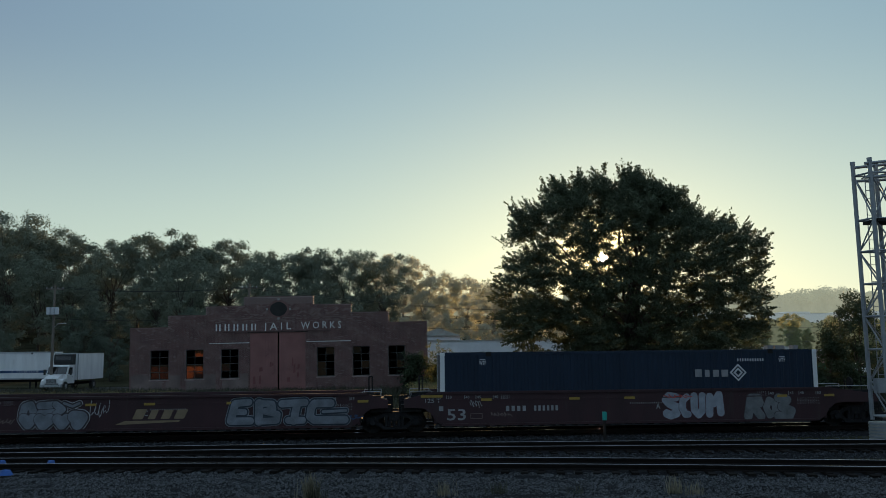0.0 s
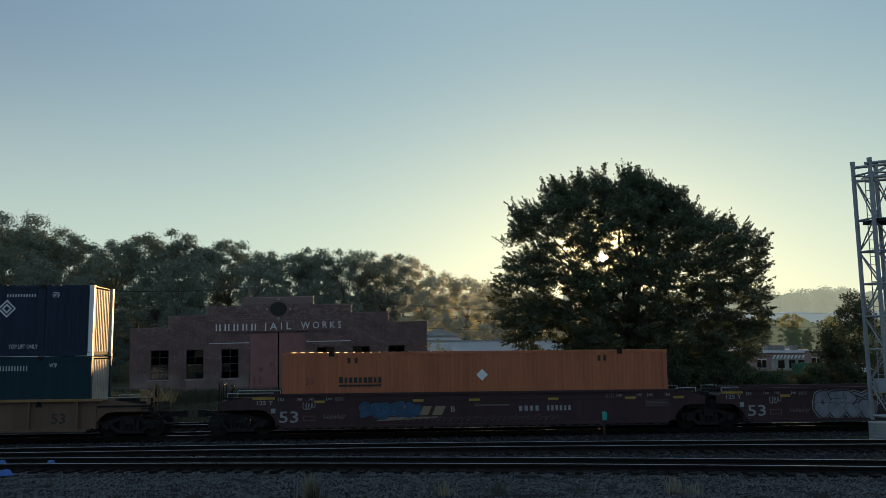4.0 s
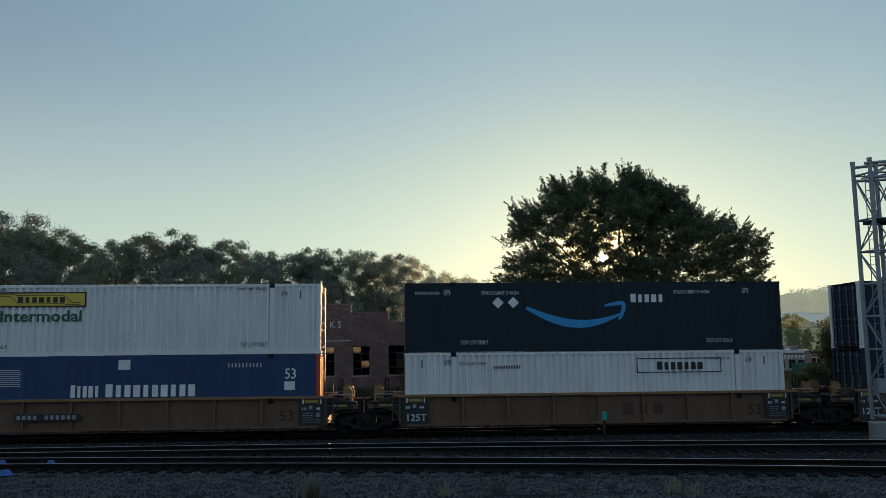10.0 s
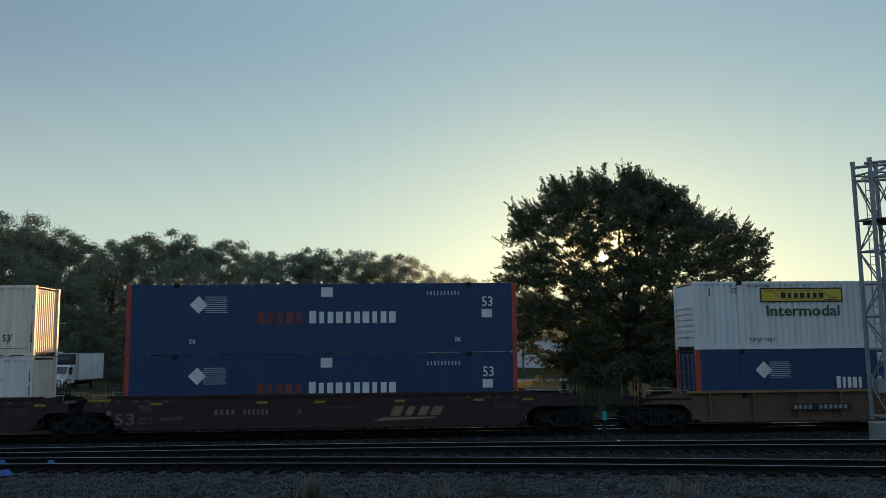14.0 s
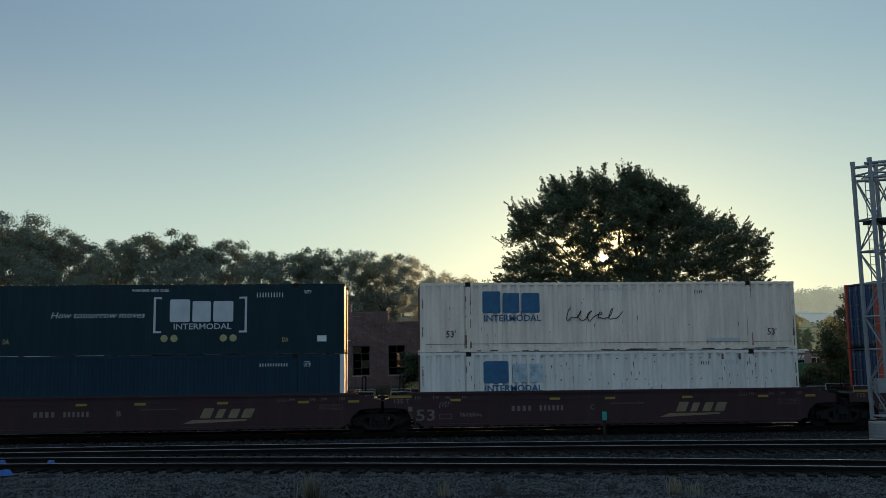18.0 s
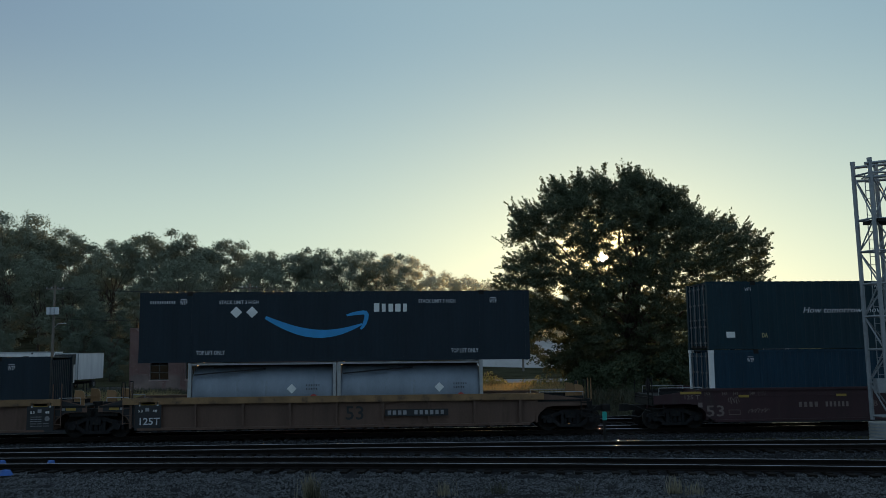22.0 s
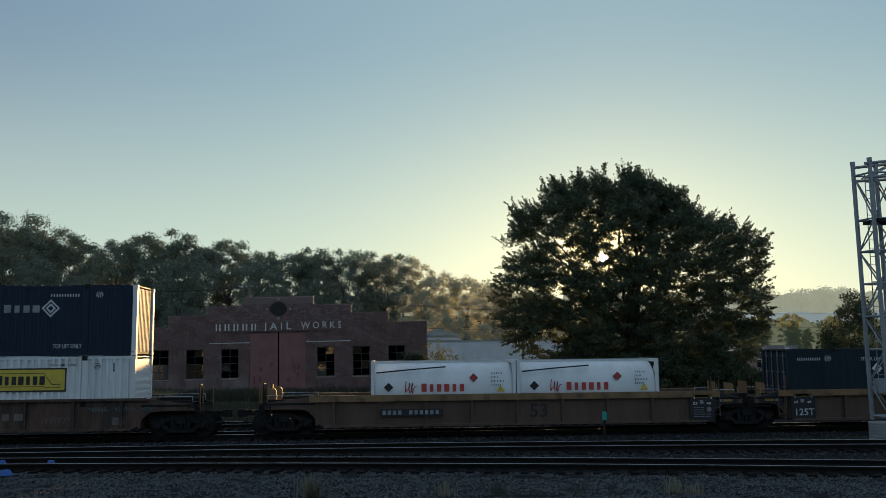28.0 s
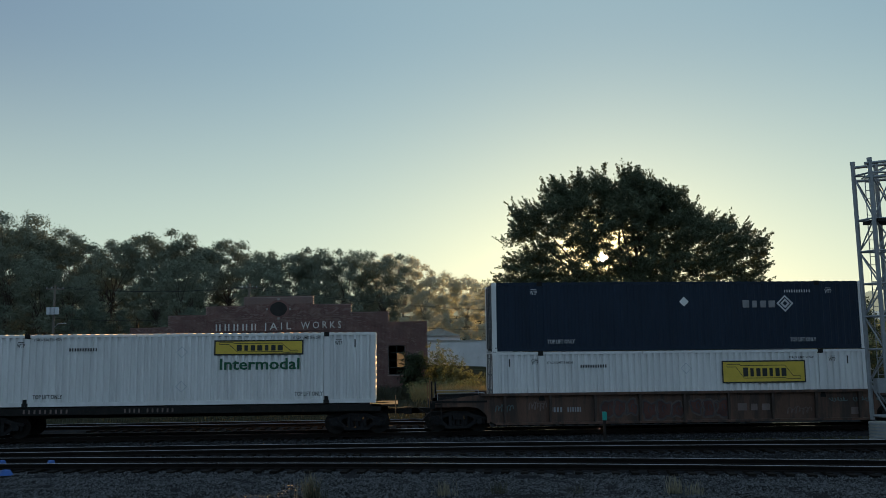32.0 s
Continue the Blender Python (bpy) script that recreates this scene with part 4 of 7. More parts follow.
def well_car(label, s, style, reach, bogies, ends=(False, False)):
    """A well car with its middle at s. reach: how far its side goes to the left and right; ends: which of its ends carry a coupler."""
    paint, chord, top = {"yellow": (M_YELLOWCAR, M_YELLOWTOP, 1.56), "maroon": (M_MAROON, M_MAROON, 1.66), "grimy": (M_DUSTYCAR, M_DUSTYTOP, 1.56), "brown": (M_BROWN, M_BROWN, 1.56)}[style]
    deep = 0.26 if style == "grimy" else 0.1
    ob = thing("well_car", label, "railway car", group="cars of the train")
    MOVING.append((ob, s, 0.0))
    a, c = -reach[0], reach[1]
    for out in (-1, 1):
        y0, y1 = sorted((out * (1.40 if style == "maroon" else 1.31), out * (1.365 if style == "maroon" else 1.275)))
        pts = [(-8.0, 0.3), (8.0, 0.3), (8.25, 0.42), (8.45, 0.75), (8.75, 0.98), (9.1, 1.02), (c, 1.02), (c, top - 0.3), (8.6, top - 0.04), (-8.6, top - 0.04), (a, top - 0.3), (a, 1.02), (-9.1, 1.02), (-8.75, 0.98), (-8.45, 0.75), (-8.25, 0.42)]
        part("side_sill", Build().plate(pts, y0, y1), paint, ob)
        q0, q1 = sorted((out * 1.46, out * 1.30))
        part("top_chord", Build().box(-8.6, 8.6, q0, q1, top - deep, top), chord, ob)
        part("bottom_chord", Build().box(-8.0, 8.0, q0, q1, 0.27, 0.36), paint, ob)
        if style != "maroon":
            r0, r1 = sorted((out * 1.445, out * 1.31))
            rib = Build().box(-0.05, 0.05, r0, r1, 0.34, top - 0.1).mesh("rib")
            for i in range(9):
                part("rib", rib, paint, ob, "", (-7.6 + i * 1.9, 0, 0))
        else:
            r0, r1 = sorted((out * 1.42, out * 1.40))
            part("side_ridge", Build().box(-8.3, 8.3, r0, r1, top - 0.36, top - 0.32), paint, ob)
    part("well_floor", Build().box(-8.1, 8.1, -1.3, 1.3, 0.30, 0.345), M_IRON, ob)
    for sgn, r in ((-1, reach[0]), (1, reach[1])):
        x0, x1 = sorted((sgn * 8.25, sgn * 8.35))
        part("bulkhead", Build().box(x0, x1, -1.34, 1.34, 0.35, top - 0.1), paint, ob)
        x0, x1 = sorted((sgn * 8.35, sgn * (r - 0.05)))
        part("end_platform", Build().box(x0, x1, -1.34, 1.34, top - 0.36, top - 0.28), M_IRON, ob)
        part("centre_sill", Build().box(x0, x1, -0.35, 0.35, 0.78, top - 0.36), paint, ob)
        for y in (-1.2, 1.2):
            e0, e1 = (x0 + 0.1, x1 - 0.25) if sgn > 0 else (x0 + 0.25, x1 - 0.1)
            part("top_rail", Build().chain([(e0, y, top - 0.26), (e0, y, top + 0.03), (e1, y, top + 0.03), (e1, y, top - 0.26)], 0.016), M_STEEL, ob, "bare worn hand rail")
            part("kerb_rail", Build().box(e0, e1, y - 0.05, y + 0.05, top - 0.26, top - 0.13), M_CAST, ob)
        if style in ("yellow", "grimy"):
            g = Build().plate([(-0.19, -0.28), (0.19, -0.28), (0.19, 0.2), (0.12, 0.3), (-0.19, 0.34)], -0.06, 0.06).box(-0.24, 0.24, -0.09, 0.09, -0.02, 0.03).mesh("guide_block")
            for y in (-0.95, 0.95):
                part("guide_block", g, M_YELLOWTOP, ob, "yellow corner guide", (sgn * (r - 0.42), y, top))
        if not ends[0 if sgn < 0 else 1]:
            for y in (-0.55, 0.55):
                x = sgn * (r - 0.75)
                part("handrail", Build().chain([(x - 0.07, y, top - 0.3), (x - 0.07, y, top + 0.62), (x + 0.07, y, top + 0.62), (x + 0.07, y, top - 0.3)], 0.018), M_IRON, ob)
            x0, x1 = sorted((sgn * (r - 0.75), sgn * (r + 0.12)))
            arm = Build().plate([(x0, 0.66), (x1, 0.66), (x1, top - 0.45), (x0, top - 0.38)], -0.45, 0.45)
            arm.tube((sgn * r, 0, 0.6), (sgn * r, 0, top - 0.18), 0.2, sides=12)
            arm.tube((sgn * (r - 0.1), -0.5, 0.95), (sgn * (r - 0.9), -1.1, 1.2), 0.05, sides=6)
            part("articulated_joint", arm, M_CAST, ob)
            part("brake_hose", Build().chain([(sgn * (r - 0.5), -0.9, 1.05), (sgn * (r - 0.15), -0.95, 0.72), (sgn * (r + 0.12), -0.9, 0.8)], 0.025), M_BLACKMARK, ob)
            rung = Build()
            for q in (0.0, 0.34):
                rung.box(sgn * (r - 1.0) - q * sgn - 0.017, sgn * (r - 1.0) - q * sgn + 0.017, -1.385, -1.35, 0.5, top + (0.62 if style in ("yellow", "grimy") else -0.05))
            lo_x, hi_x = sorted((sgn * (r - 1.0), sgn * (r - 1.34)))
            for q in range(3):
                rung.box(lo_x, hi_x, -1.38, -1.355, 0.55 + 0.3 * q, 0.575 + 0.3 * q)
            part("ladder", rung, M_DUSTYCAR if style in ("yellow", "grimy") else M_CAST, ob)
            part("side_bearing", Build().box(x0, x1, -1.2, -0.75, 0.85, 1.15), M_IRON, ob)
        if ends[0 if sgn < 0 else 1]:
            x = sgn * (r + 0.02)
            part("end_sill", Build().box(min(x, x - sgn * 0.2), max(x, x - sgn * 0.2), -1.34, 1.34, 0.95, 1.2), M_IRON, ob)
            part("walkway", Build().box(min(x, x - sgn * 0.5), max(x, x - sgn * 0.5), -1.3, 1.3, 1.24, 1.28), M_IRON, ob)
            part("uncoupling_rod", Build().chain([(x + sgn * 0.1, -1.35, 0.75), (x + sgn * 0.12, -0.6, 0.72), (x + sgn * 0.5, -0.2, 0.95)], 0.02), M_IRON, ob)
            part("handrail", Build().chain([(x - sgn * 0.1, -0.95, 1.2), (x - sgn * 0.1, -0.95, 2.05), (x - sgn * 0.1, -0.3, 2.05), (x - sgn * 0.1, -0.3, 1.2)], 0.02), M_IRON, ob)
            for y in (-1.3, 1.3, -0.75):
                part("grab_iron", Build().chain([(x, y, 1.0), (x, y, 2.15 if y < 0 else 1.95)], 0.022), M_YELLOWTOP if style != "maroon" else M_IRON, ob)
            k = Build().chain([(x, -1.38, 0.5), (x, -1.38, 1.3)], 0.02)
            k.chain([(x - sgn * 0.45, -1.38, 0.5), (x - sgn * 0.45, -1.38, 1.3)], 0.02)
            for i in range(3):
                k.tube((x, -1.38, 0.55 + i * 0.3), (x - sgn * 0.45, -1.38, 0.55 + i * 0.3), 0.015)
            part("ladder", k, M_IRON, ob)
            x0, x1 = sorted((sgn * (r - 0.3), sgn * (r + 0.95)))
            cp = Build().box(x0, x1, -0.11, 0.11, 0.72, 0.94)
            x0, x1 = sorted((sgn * (r + 0.75), sgn * (r + 1.1)))
            cp.box(x0, x1, -0.2, 0.12, 0.68, 0.98)
            part("coupler", cp, M_IRON, ob)
            part("brake_wheel", Build().turned([(-0.03, 0.26), (0.03, 0.26)], x - sgn * 0.3, 0.3, 1.75, "x", 16), M_IRON, ob)
            part("air_hose", Build().chain([(x, -0.35, 0.75), (x + sgn * 0.3, -0.4, 0.45), (x + sgn * 0.8, -0.3, 0.5)], 0.03), M_BLACKMARK, ob)
    for x in bogies:
        truck(ob, x)
    return ob


def yellow_marks(ob, plates, fifty, nums=None, mark_at=None, wide=0.55):
    y = -1.448
    yb = -1.315
    for x0, word in plates:
        panel(ob, x0, x0 + 1.05, 0.28, 1.46, M_BLACK, y, "notice_panel", "black stencil panel")
        if word:
            words(ob, word, x0 + 0.12, x0 + 0.92, 0.5, 0.28, M_GREYLOGO, y - 0.006)
        else:
            for i in range(5):
                bars(ob, x0 + 0.15, x0 + (0.6 if i > 1 else 0.9), 0.5 + i * 0.09, 0.022, 3, M_DIMMARK, y - 0.006, gap=0.12)
            part("round_mark", Build().turned([(-0.003, 0.1), (0, 0.1)], x0 + 0.8, y - 0.006, 0.8, "y", 12), M_DIMMARK, ob)
        words(ob, "53", x0 + 0.12, x0 + 0.3, 1.0, 0.1, M_WHITEMARK, y - 0.006)
        words(ob, "48", x0 + 0.7, x0 + 0.88, 1.0, 0.1, M_WHITEMARK, y - 0.006)
        panel(ob, x0 + 0.25, x0 + 0.8, 1.28, 1.4, M_REFLECT, y - 0.008, "reflector", "yellow reflector")
        for x in (x0 + 0.16, x0 + 0.88):
            panel(ob, x, x + 0.05, 1.24, 1.42, M_WHITEMARK, y - 0.008, "marking")
        # the blackened end of the side, with its own notes
        d = 1 if x0 > 0 else -1
        shape = [(d * 8.15, 0.34), (d * 8.22, 0.46), (d * 8.42, 0.78), (d * 8.73, 1.0), (d * 9.1, 1.04), (d * 9.42, 1.04), (d * 9.42, 1.27), (d * 8.6, 1.49), (d * 8.15, 1.49)]
        part("end_panel", Build().plate(shape, yb - 0.003, yb), M_BLACK, ob, "black painted end of the side")
        panel(ob, d * 8.97 - 0.2, d * 8.97 + 0.2, 1.1, 1.26, M_REFLECT, yb - 0.005, "reflector", "yellow reflector")
        panel(ob, d * 8.66 - 0.07, d * 8.66 + 0.07, 1.1, 1.24, M_DIMMARK, yb - 0.005, "placard")
        panel(ob, x0 + 0.42, x0 + 0.57, 1.03, 1.17, M_DIMMARK, y - 0.006, "placard")
    words(ob, "53", fifty, fifty + wide, 0.58, 0.75 * wide, M_BLACKMARK, yb)
    if nums:
        panel(ob, nums, nums + 2.6, 0.7, 0.98, M_BLACK, y - 0.01, "number_panel")
        bars(ob, nums + 0.1, nums + 0.95, 0.76, 0.17, 4, M_DIMMARK, y - 0.016, gap=0.35)
        bars(ob, nums + 1.2, nums + 2.5, 0.76, 0.17, 6, M_DIMMARK, y - 0.016, gap=0.4)
    if mark_at is not None:
        rings(ob, mark_at, mark_at + 1.9, 0.62, 0.5, 3, M_BROWNMARK, yb, 0.26)


def maroon_marks(ob, fifty, wedge, number, unit, ux, ink=None):
    ink = ink or M_DIMMARK
    y = -1.404
    words(ob, "53", fifty, fifty + 0.78, 0.5, 0.46, ink, y)
    if wedge is not None:
        rings(ob, wedge + 0.5, wedge + 2.7, 0.72, 0.4, 4, M_GOLDMARK, y, 0.27, 0.45)
        part("logo_wedge", Build().plate([(wedge - 0.15, 0.5), (wedge + 2.4, 0.6), (wedge + 2.45, 0.66), (wedge + 0.25, 0.66)], y - 0.003, y), M_GOLDMARK, ob)
    if number is not None:
        bars(ob, number, number + 0.92, 0.84, 0.21, 4, ink, y, gap=0.42)
        bars(ob, number + 1.17, number + 2.25, 0.84, 0.21, 6, ink, y, gap=0.45)
    words(ob, unit, ux, ux + 0.18, 0.85, 0.22, ink, y)
    f = fifty
    words(ob, "125 T", f - 0.93, f - 0.28, 1.22, 0.17, ink, y)
    panel(ob, f - 1.05, f - 0.15, 1.43, 1.53, M_REFLECT, y - 0.006, "reflector", "yellow reflector")
    panel(ob, f - 0.3, f - 0.12, 0.88, 1.07, ink, y, "placard")
    for x in (f + 1.45, -2.7, -0.37, 2.93, 6.2, 8.25):
        panel(ob, x, x + 0.44, 1.27, 1.37, M_REFLECT, y - 0.02, "reflector", "yellow reflector")
    for x, w in ((f + 0.05, "53"), (f + 0.8, "48"), (f + 1.28, "45"), (f + 2.0, "40"), (5.89, "40"), (6.75, "45"), (7.2, "48"), (7.94, "53")):
        words(ob, w, x, x + 0.17, 1.38, 0.11, ink, y)
        panel(ob, x - 0.05, x - 0.03, 1.36, 1.51, ink, y, "marking")
    for i in range(5):
        bars(ob, 7.08, 8.1 - 0.2 * (i % 2), 1.2 - 0.055 * i, 0.022, 9, ink, y)
        bars(ob, f + 2.3, f + 2.7 - 0.08 * (i % 2), 1.48 - 0.045 * i, 0.02, 5, ink, y)
        bars(ob, 5.36, 5.78, 1.48 - 0.045 * i, 0.02, 5, ink, y)
    bars(ob, -0.12, 1.36, 1.07, 0.055, 16, ink, y)
    edge = Build()
    for lo, hi, a, c in ((0.55, 0.57, f + 1.0, f + 1.5), (0.74, 0.76, f + 1.0, f + 1.5), (0.55, 0.76, f + 1.0, f + 1.02), (0.55, 0.76, f + 1.48, f + 1.5)):
        edge.box(a, c, y - 0.003, y, lo, hi)
    part("notice_border", edge, M_FAINT, ob)
    scrawl(ob, f + 1.0, f + 1.45, 1.0, 1.3, y, int(-f * 10), ink, 0.012, 4)
    scrawl(ob, f + 1.85, f + 2.7, 0.62, 0.8, y, int(-f * 9), M_FAINT, 0.012, 6)


YEL = "dusty yellow well car with black panels"
MAR = "dark maroon well car"
# first maroon set
car = well_car(MAR + ", carrying one navy box", 10.1, "maroon", (9.6, 10.6), (-10.0, 9.8), (False, True))
maroon_marks(car, -7.85, None, -5.36, "A", 0.98)
throw_up(car, (
    [([(54, 83), (29, 88), (17, 74), (32, 58), (58, 46), (55, 24), (33, 17), (19, 24)], 15.5)],
    [([(95, 84), (80, 72), (78, 42), (88, 20), (98, 20)], 13)],
    [([(122, 87), (122, 36), (137, 18), (153, 36), (153, 87)], 14)],
    [([(178, 20), (180, 84), (194, 58), (215, 91), (220, 24)], 14)]), 1.2, 0.38, -1.41, M_SPRAYPALE, line=M_SPRAYWINE, wide=1.15, high=1.12)
scrawl(car, 1.3, 2.45, 1.29, 1.43, -1.43, 15, M_REDMARK, 0.014, 5)
throw_up(car, (
    [([(17, 14), (30, 81), (56, 81), (63, 62), (38, 51), (66, 14)], 16)],
    [([(99, 73), (87, 46), (99, 17), (121, 28), (121, 58), (99, 73)], 12.5)],
    [([(135, 81), (168, 73), (146, 47), (183, 32), (172, 10), (131, 14)], 16)]), 4.72, 0.33, -1.41, M_SPRAYGREY, wide=1.13, high=1.12)
navy_box(10.1, 0.36, "wave", extra=False)
car = well_car(MAR + ", empty and covered in pale graffiti", -9.65, "maroon", (9.5, 9.5), (-9.75,))
maroon_marks(car, -8.2, -1.37, None, "C", -0.4)
throw_up(car, (
    [([(30, 75), (37, 101), (59, 109), (70, 83)], 15)],
    [([(96, 105), (129, 107), (155, 109)], 14), ([(96, 75), (155, 79)], 13)],
    [([(158, 109), (184, 90), (158, 71)], 14)],
    [([(191, 114), (224, 101), (250, 113)], 5)],
    [([(34, 56), (52, 33), (70, 56)], 20)],
    [([(96, 52), (111, 30), (136, 52)], 22)],
    [([(166, 52), (184, 30), (202, 52)], 20)],
    [([(232, 60), (261, 56), (246, 33)], 25)]), -5.43, 0.26, -1.41, M_SPRAY, M_SPRAYEDGE)
throw_up(car, (
    [([(84, 109), (70, 37)], 17), ([(84, 113), (130, 118)], 15), ([(80, 77), (115, 75)], 13), ([(70, 36), (136, 36)], 16)],
    [([(165, 113), (165, 33)], 18), ([(165, 113), (209, 109), (212, 87), (184, 77), (227, 64), (224, 37), (165, 33)], 14)],
    [([(242, 109), (319, 114)], 16), ([(293, 109), (282, 33)], 17), ([(264, 36), (312, 36)], 15)],
    [([(407, 109), (352, 109), (341, 90), (337, 52), (352, 36), (455, 36)], 17), ([(381, 72), (458, 76)], 6)]), 2.27, 0.26, -1.41, M_SPRAY, M_SPRAYRIM, M_SPRAYNAVY, wide=1.2, high=0.92)
scrawl(car, 6.9, 8.4, 0.62, 0.78, -1.418, 14, M_SPRAYBLUE, 0.02, 6)
scrawl(car, -2.5, -1.8, 0.85, 1.45, -1.41, 4, M_SPRAYEDGE, 0.013, 4)
car = well_car(MAR + ", carrying one orange box", -29.25, "maroon", (10.6, 9.6), (-9.8,), (True, False))
maroon_marks(car, -8.2, -4.1, 1.71, "B", -1.15)
graffiti(car, -4.9, -2.4, 0.62, 1.3, -1.412, 8, 4, M_SPRAYTEAL, M_SPRAYTEAL)
scrawl(car, -3.2, 3.3, 0.42, 0.66, -1.412, 9, M_GRIMESPRAY, 0.012, 26)
orange(-29.25, 0.42)
# first yellow set
car = well_car(YEL + ", double-stacked", -53.1, "yellow", (9.6, 10.6), (-9.7, 9.6), (False, True))
yellow_marks(car, ((-8.5, "125T"),), 6.55, nums=-4.05)
teal(-53.1, 0.36)
navy_box(-53.1, 3.285, "wave")
car = well_car(YEL + ", double-stacked", -72.75, "yellow", (9.6, 9.6), (-9.7,))
yellow_marks(car, ((-8.2, "125T"), (7.1, "")), 6.4, mark_at=1.0)
sign_box(-72.75, 0.36, "ribs", ("outline", 1.7))
arrow_box(-72.75, 3.285)
car = well_car(YEL + ", double-stacked", -92.4, "yellow", (10.6, 9.6), (-9.7,), (True, False))
yellow_marks(car, ((7.2, ""),), 6.4, nums=-4.1)
blue_box(-92.4, 0.36)
sign_box(-92.4, 3.285, "doors", ("yellow_word", -5.15))
# second maroon set
car = well_car(MAR + ", double-stacked", -116.2, "maroon", (9.6, 10.6), (-9.8, 10.1), (False, True))
maroon_marks(car, -8.4, 2.2, -4.4, "A", -1.05, M_FAINT)
blue_box(-116.2, 0.36, True)
blue_box(-116.2, 3.285, True)
car = well_car(MAR + ", double-stacked", -136.0, "maroon", (9.6, 9.6), (-9.8,))
maroon_marks(car, -8.3, 2.1, -4.3, "C", -1.0, M_FAINT)
oldwhite(-136.0, 0.36, True)
oldwhite(-136.0, 3.285, False)
car = well_car(MAR + ", double-stacked", -155.3, "maroon", (10.6, 9.6), (-9.6,), (True, False))
maroon_marks(car, -8.4, 1.7, -4.35, "B", -1.1, M_FAINT)
navy_box(-155.3, 0.36, "wave", extra=False, marked=False)
teal(-155.3, 3.285)
# second yellow set
car = well_car(YEL + ", carrying two tanks", -179.15, "grimy", (9.6, 10.6), (-9.75, 9.75), (False, True))
yellow_marks(car, ((-8.1, "125T"),), 0.34, nums=2.0, wide=0.74)
tank(-182.2, 0.36, M_TANKGREY, False)
tank(-176.1, 0.36, M_TANKGREY, False)
arrow_box(-179.15, 2.96)
car = well_car(YEL + ", carrying one dark box", -198.8, "grimy", (9.6, 9.6), (-9.9,))
yellow_marks(car, ((-8.1, "125T"), (7.3, "")), 0.27, mark_at=2.0, wide=0.74)
arrow_box(-198.8, 0.36, "wave")
car = well_car(YEL + ", carrying two white tanks", -218.55, "grimy", (10.6, 9.6), (-9.65,), (True, False))
yellow_marks(car, ((7.3, ""),), 0.5, nums=-5.7, wide=0.74)
tank(-221.6, 0.36, M_WHITE, True)
tank(-215.5, 0.36, M_WHITE, True)
# brown car and the flat car behind it
car = well_car("rust-brown well car with graffiti on its ribbed side", -242.3, "brown", (10.7, 10.7), (-9.55, 9.9), (True, True))
graffiti(car, -3.5, -2.0, 0.45, 1.25, -1.318, 20, 3, M_BROWNMARK, M_GRIMESPRAY)
graffiti(car, -1.8, 0.0, 0.35, 1.25, -1.318, 21, 3, M_BROWNMARK, M_GRIMESPRAY)
graffiti(car, 0.25, 1.9, 0.42, 1.3, -1.318, 22, 3, M_BROWNMARK, M_GRIMESPRAY)
for k, (x0, x1, z0, z1) in enumerate(((4.45, 5.45, 0.55, 0.85), (6.3, 7.05, 1.05, 1.22), (7.35, 8.15, 1.05, 1.22), (8.35, 8.85, 1.05, 1.2), (-8.0, -7.3, 0.8, 1.1), (-6.6, -5.9, 0.85, 1.2))):
    scrawl(car, x0, x1, z0, z1, -1.318, 30 + k, M_FADEDCYAN if 0 < k < 5 else M_FAINT, 0.014, 6)
bars(car, -5.7, -5.15, 0.76, 0.2, 4, M_DIMMARK, -1.315, gap=0.4)
bars(car, -4.98, -4.36, 0.76, 0.2, 6, M_DIMMARK, -1.315, gap=0.4)
rings(car, 2.27, 3.8, 0.72, 0.3, 3, M_FAINT, -1.318, 0.28, gap=0.08)
panel(car, 7.24, 7.69, 0.5, 0.8, M_FAINT, -1.316, "placard")
sign_box(-242.3, 0.36, "ribs", ("yellow", 1.7))
navy_box(-242.3, 3.285, "wave", True)


def flat_car(s):
    ob = thing("spine_car", "dark rusty spine car carrying one white box", "railway car", group="cars of the train")
    MOVING.append((ob, s, 0.0))
    part("spine", Build().box(-8.6, 8.6, -0.35, 0.35, 0.72, 1.18), M_IRON, ob)
    for x in (-7.6, -3.8, 0, 3.8, 7.6):
        part("cross_bearer", Build().box(x - 0.25, x + 0.25, -1.28, 1.28, 1.08, 1.24), M_IRON, ob)
    for y in (-1.25, 1.25):
        part("side_beam", Build().box(-8.3, 8.3, y - 0.05, y + 0.05, 0.92, 1.2), M_IRON, ob)
    for sgn in (-1, 1):
        x0, x1 = sorted((sgn * 7.9, sgn * 9.0))
        part("end_platform", Build().box(x0, x1, -1.3, 1.3, 1.1, 1.18), M_IRON, ob)
        x0, x1 = sorted((sgn * 8.6, sgn * 9.9))
        part("coupler", Build().box(x0, x1, -0.11, 0.11, 0.72, 0.94), M_IRON, ob)
        part("grab_iron", Build().chain([(sgn * 8.9, -1.3, 0.8), (sgn * 8.9, -1.3, 1.5), (sgn * 8.9, -0.8, 1.5)], 0.02), M_YELLOWTOP, ob)
        truck(ob, sgn * 7.3)
    bars(ob, -2.1, -1.35, 0.98, 0.16, 4, M_FAINT, -1.31)
    bars(ob, -1.2, 0.0, 0.98, 0.16, 6, M_FAINT, -1.31)
    bars(ob, -6.1, -4.2, 0.98, 0.16, 9, M_FAINT, -1.31)


flat_car(-263.35)
sign_box(-263.35, 1.25, "ribs", ("yellow_word", 1.45))


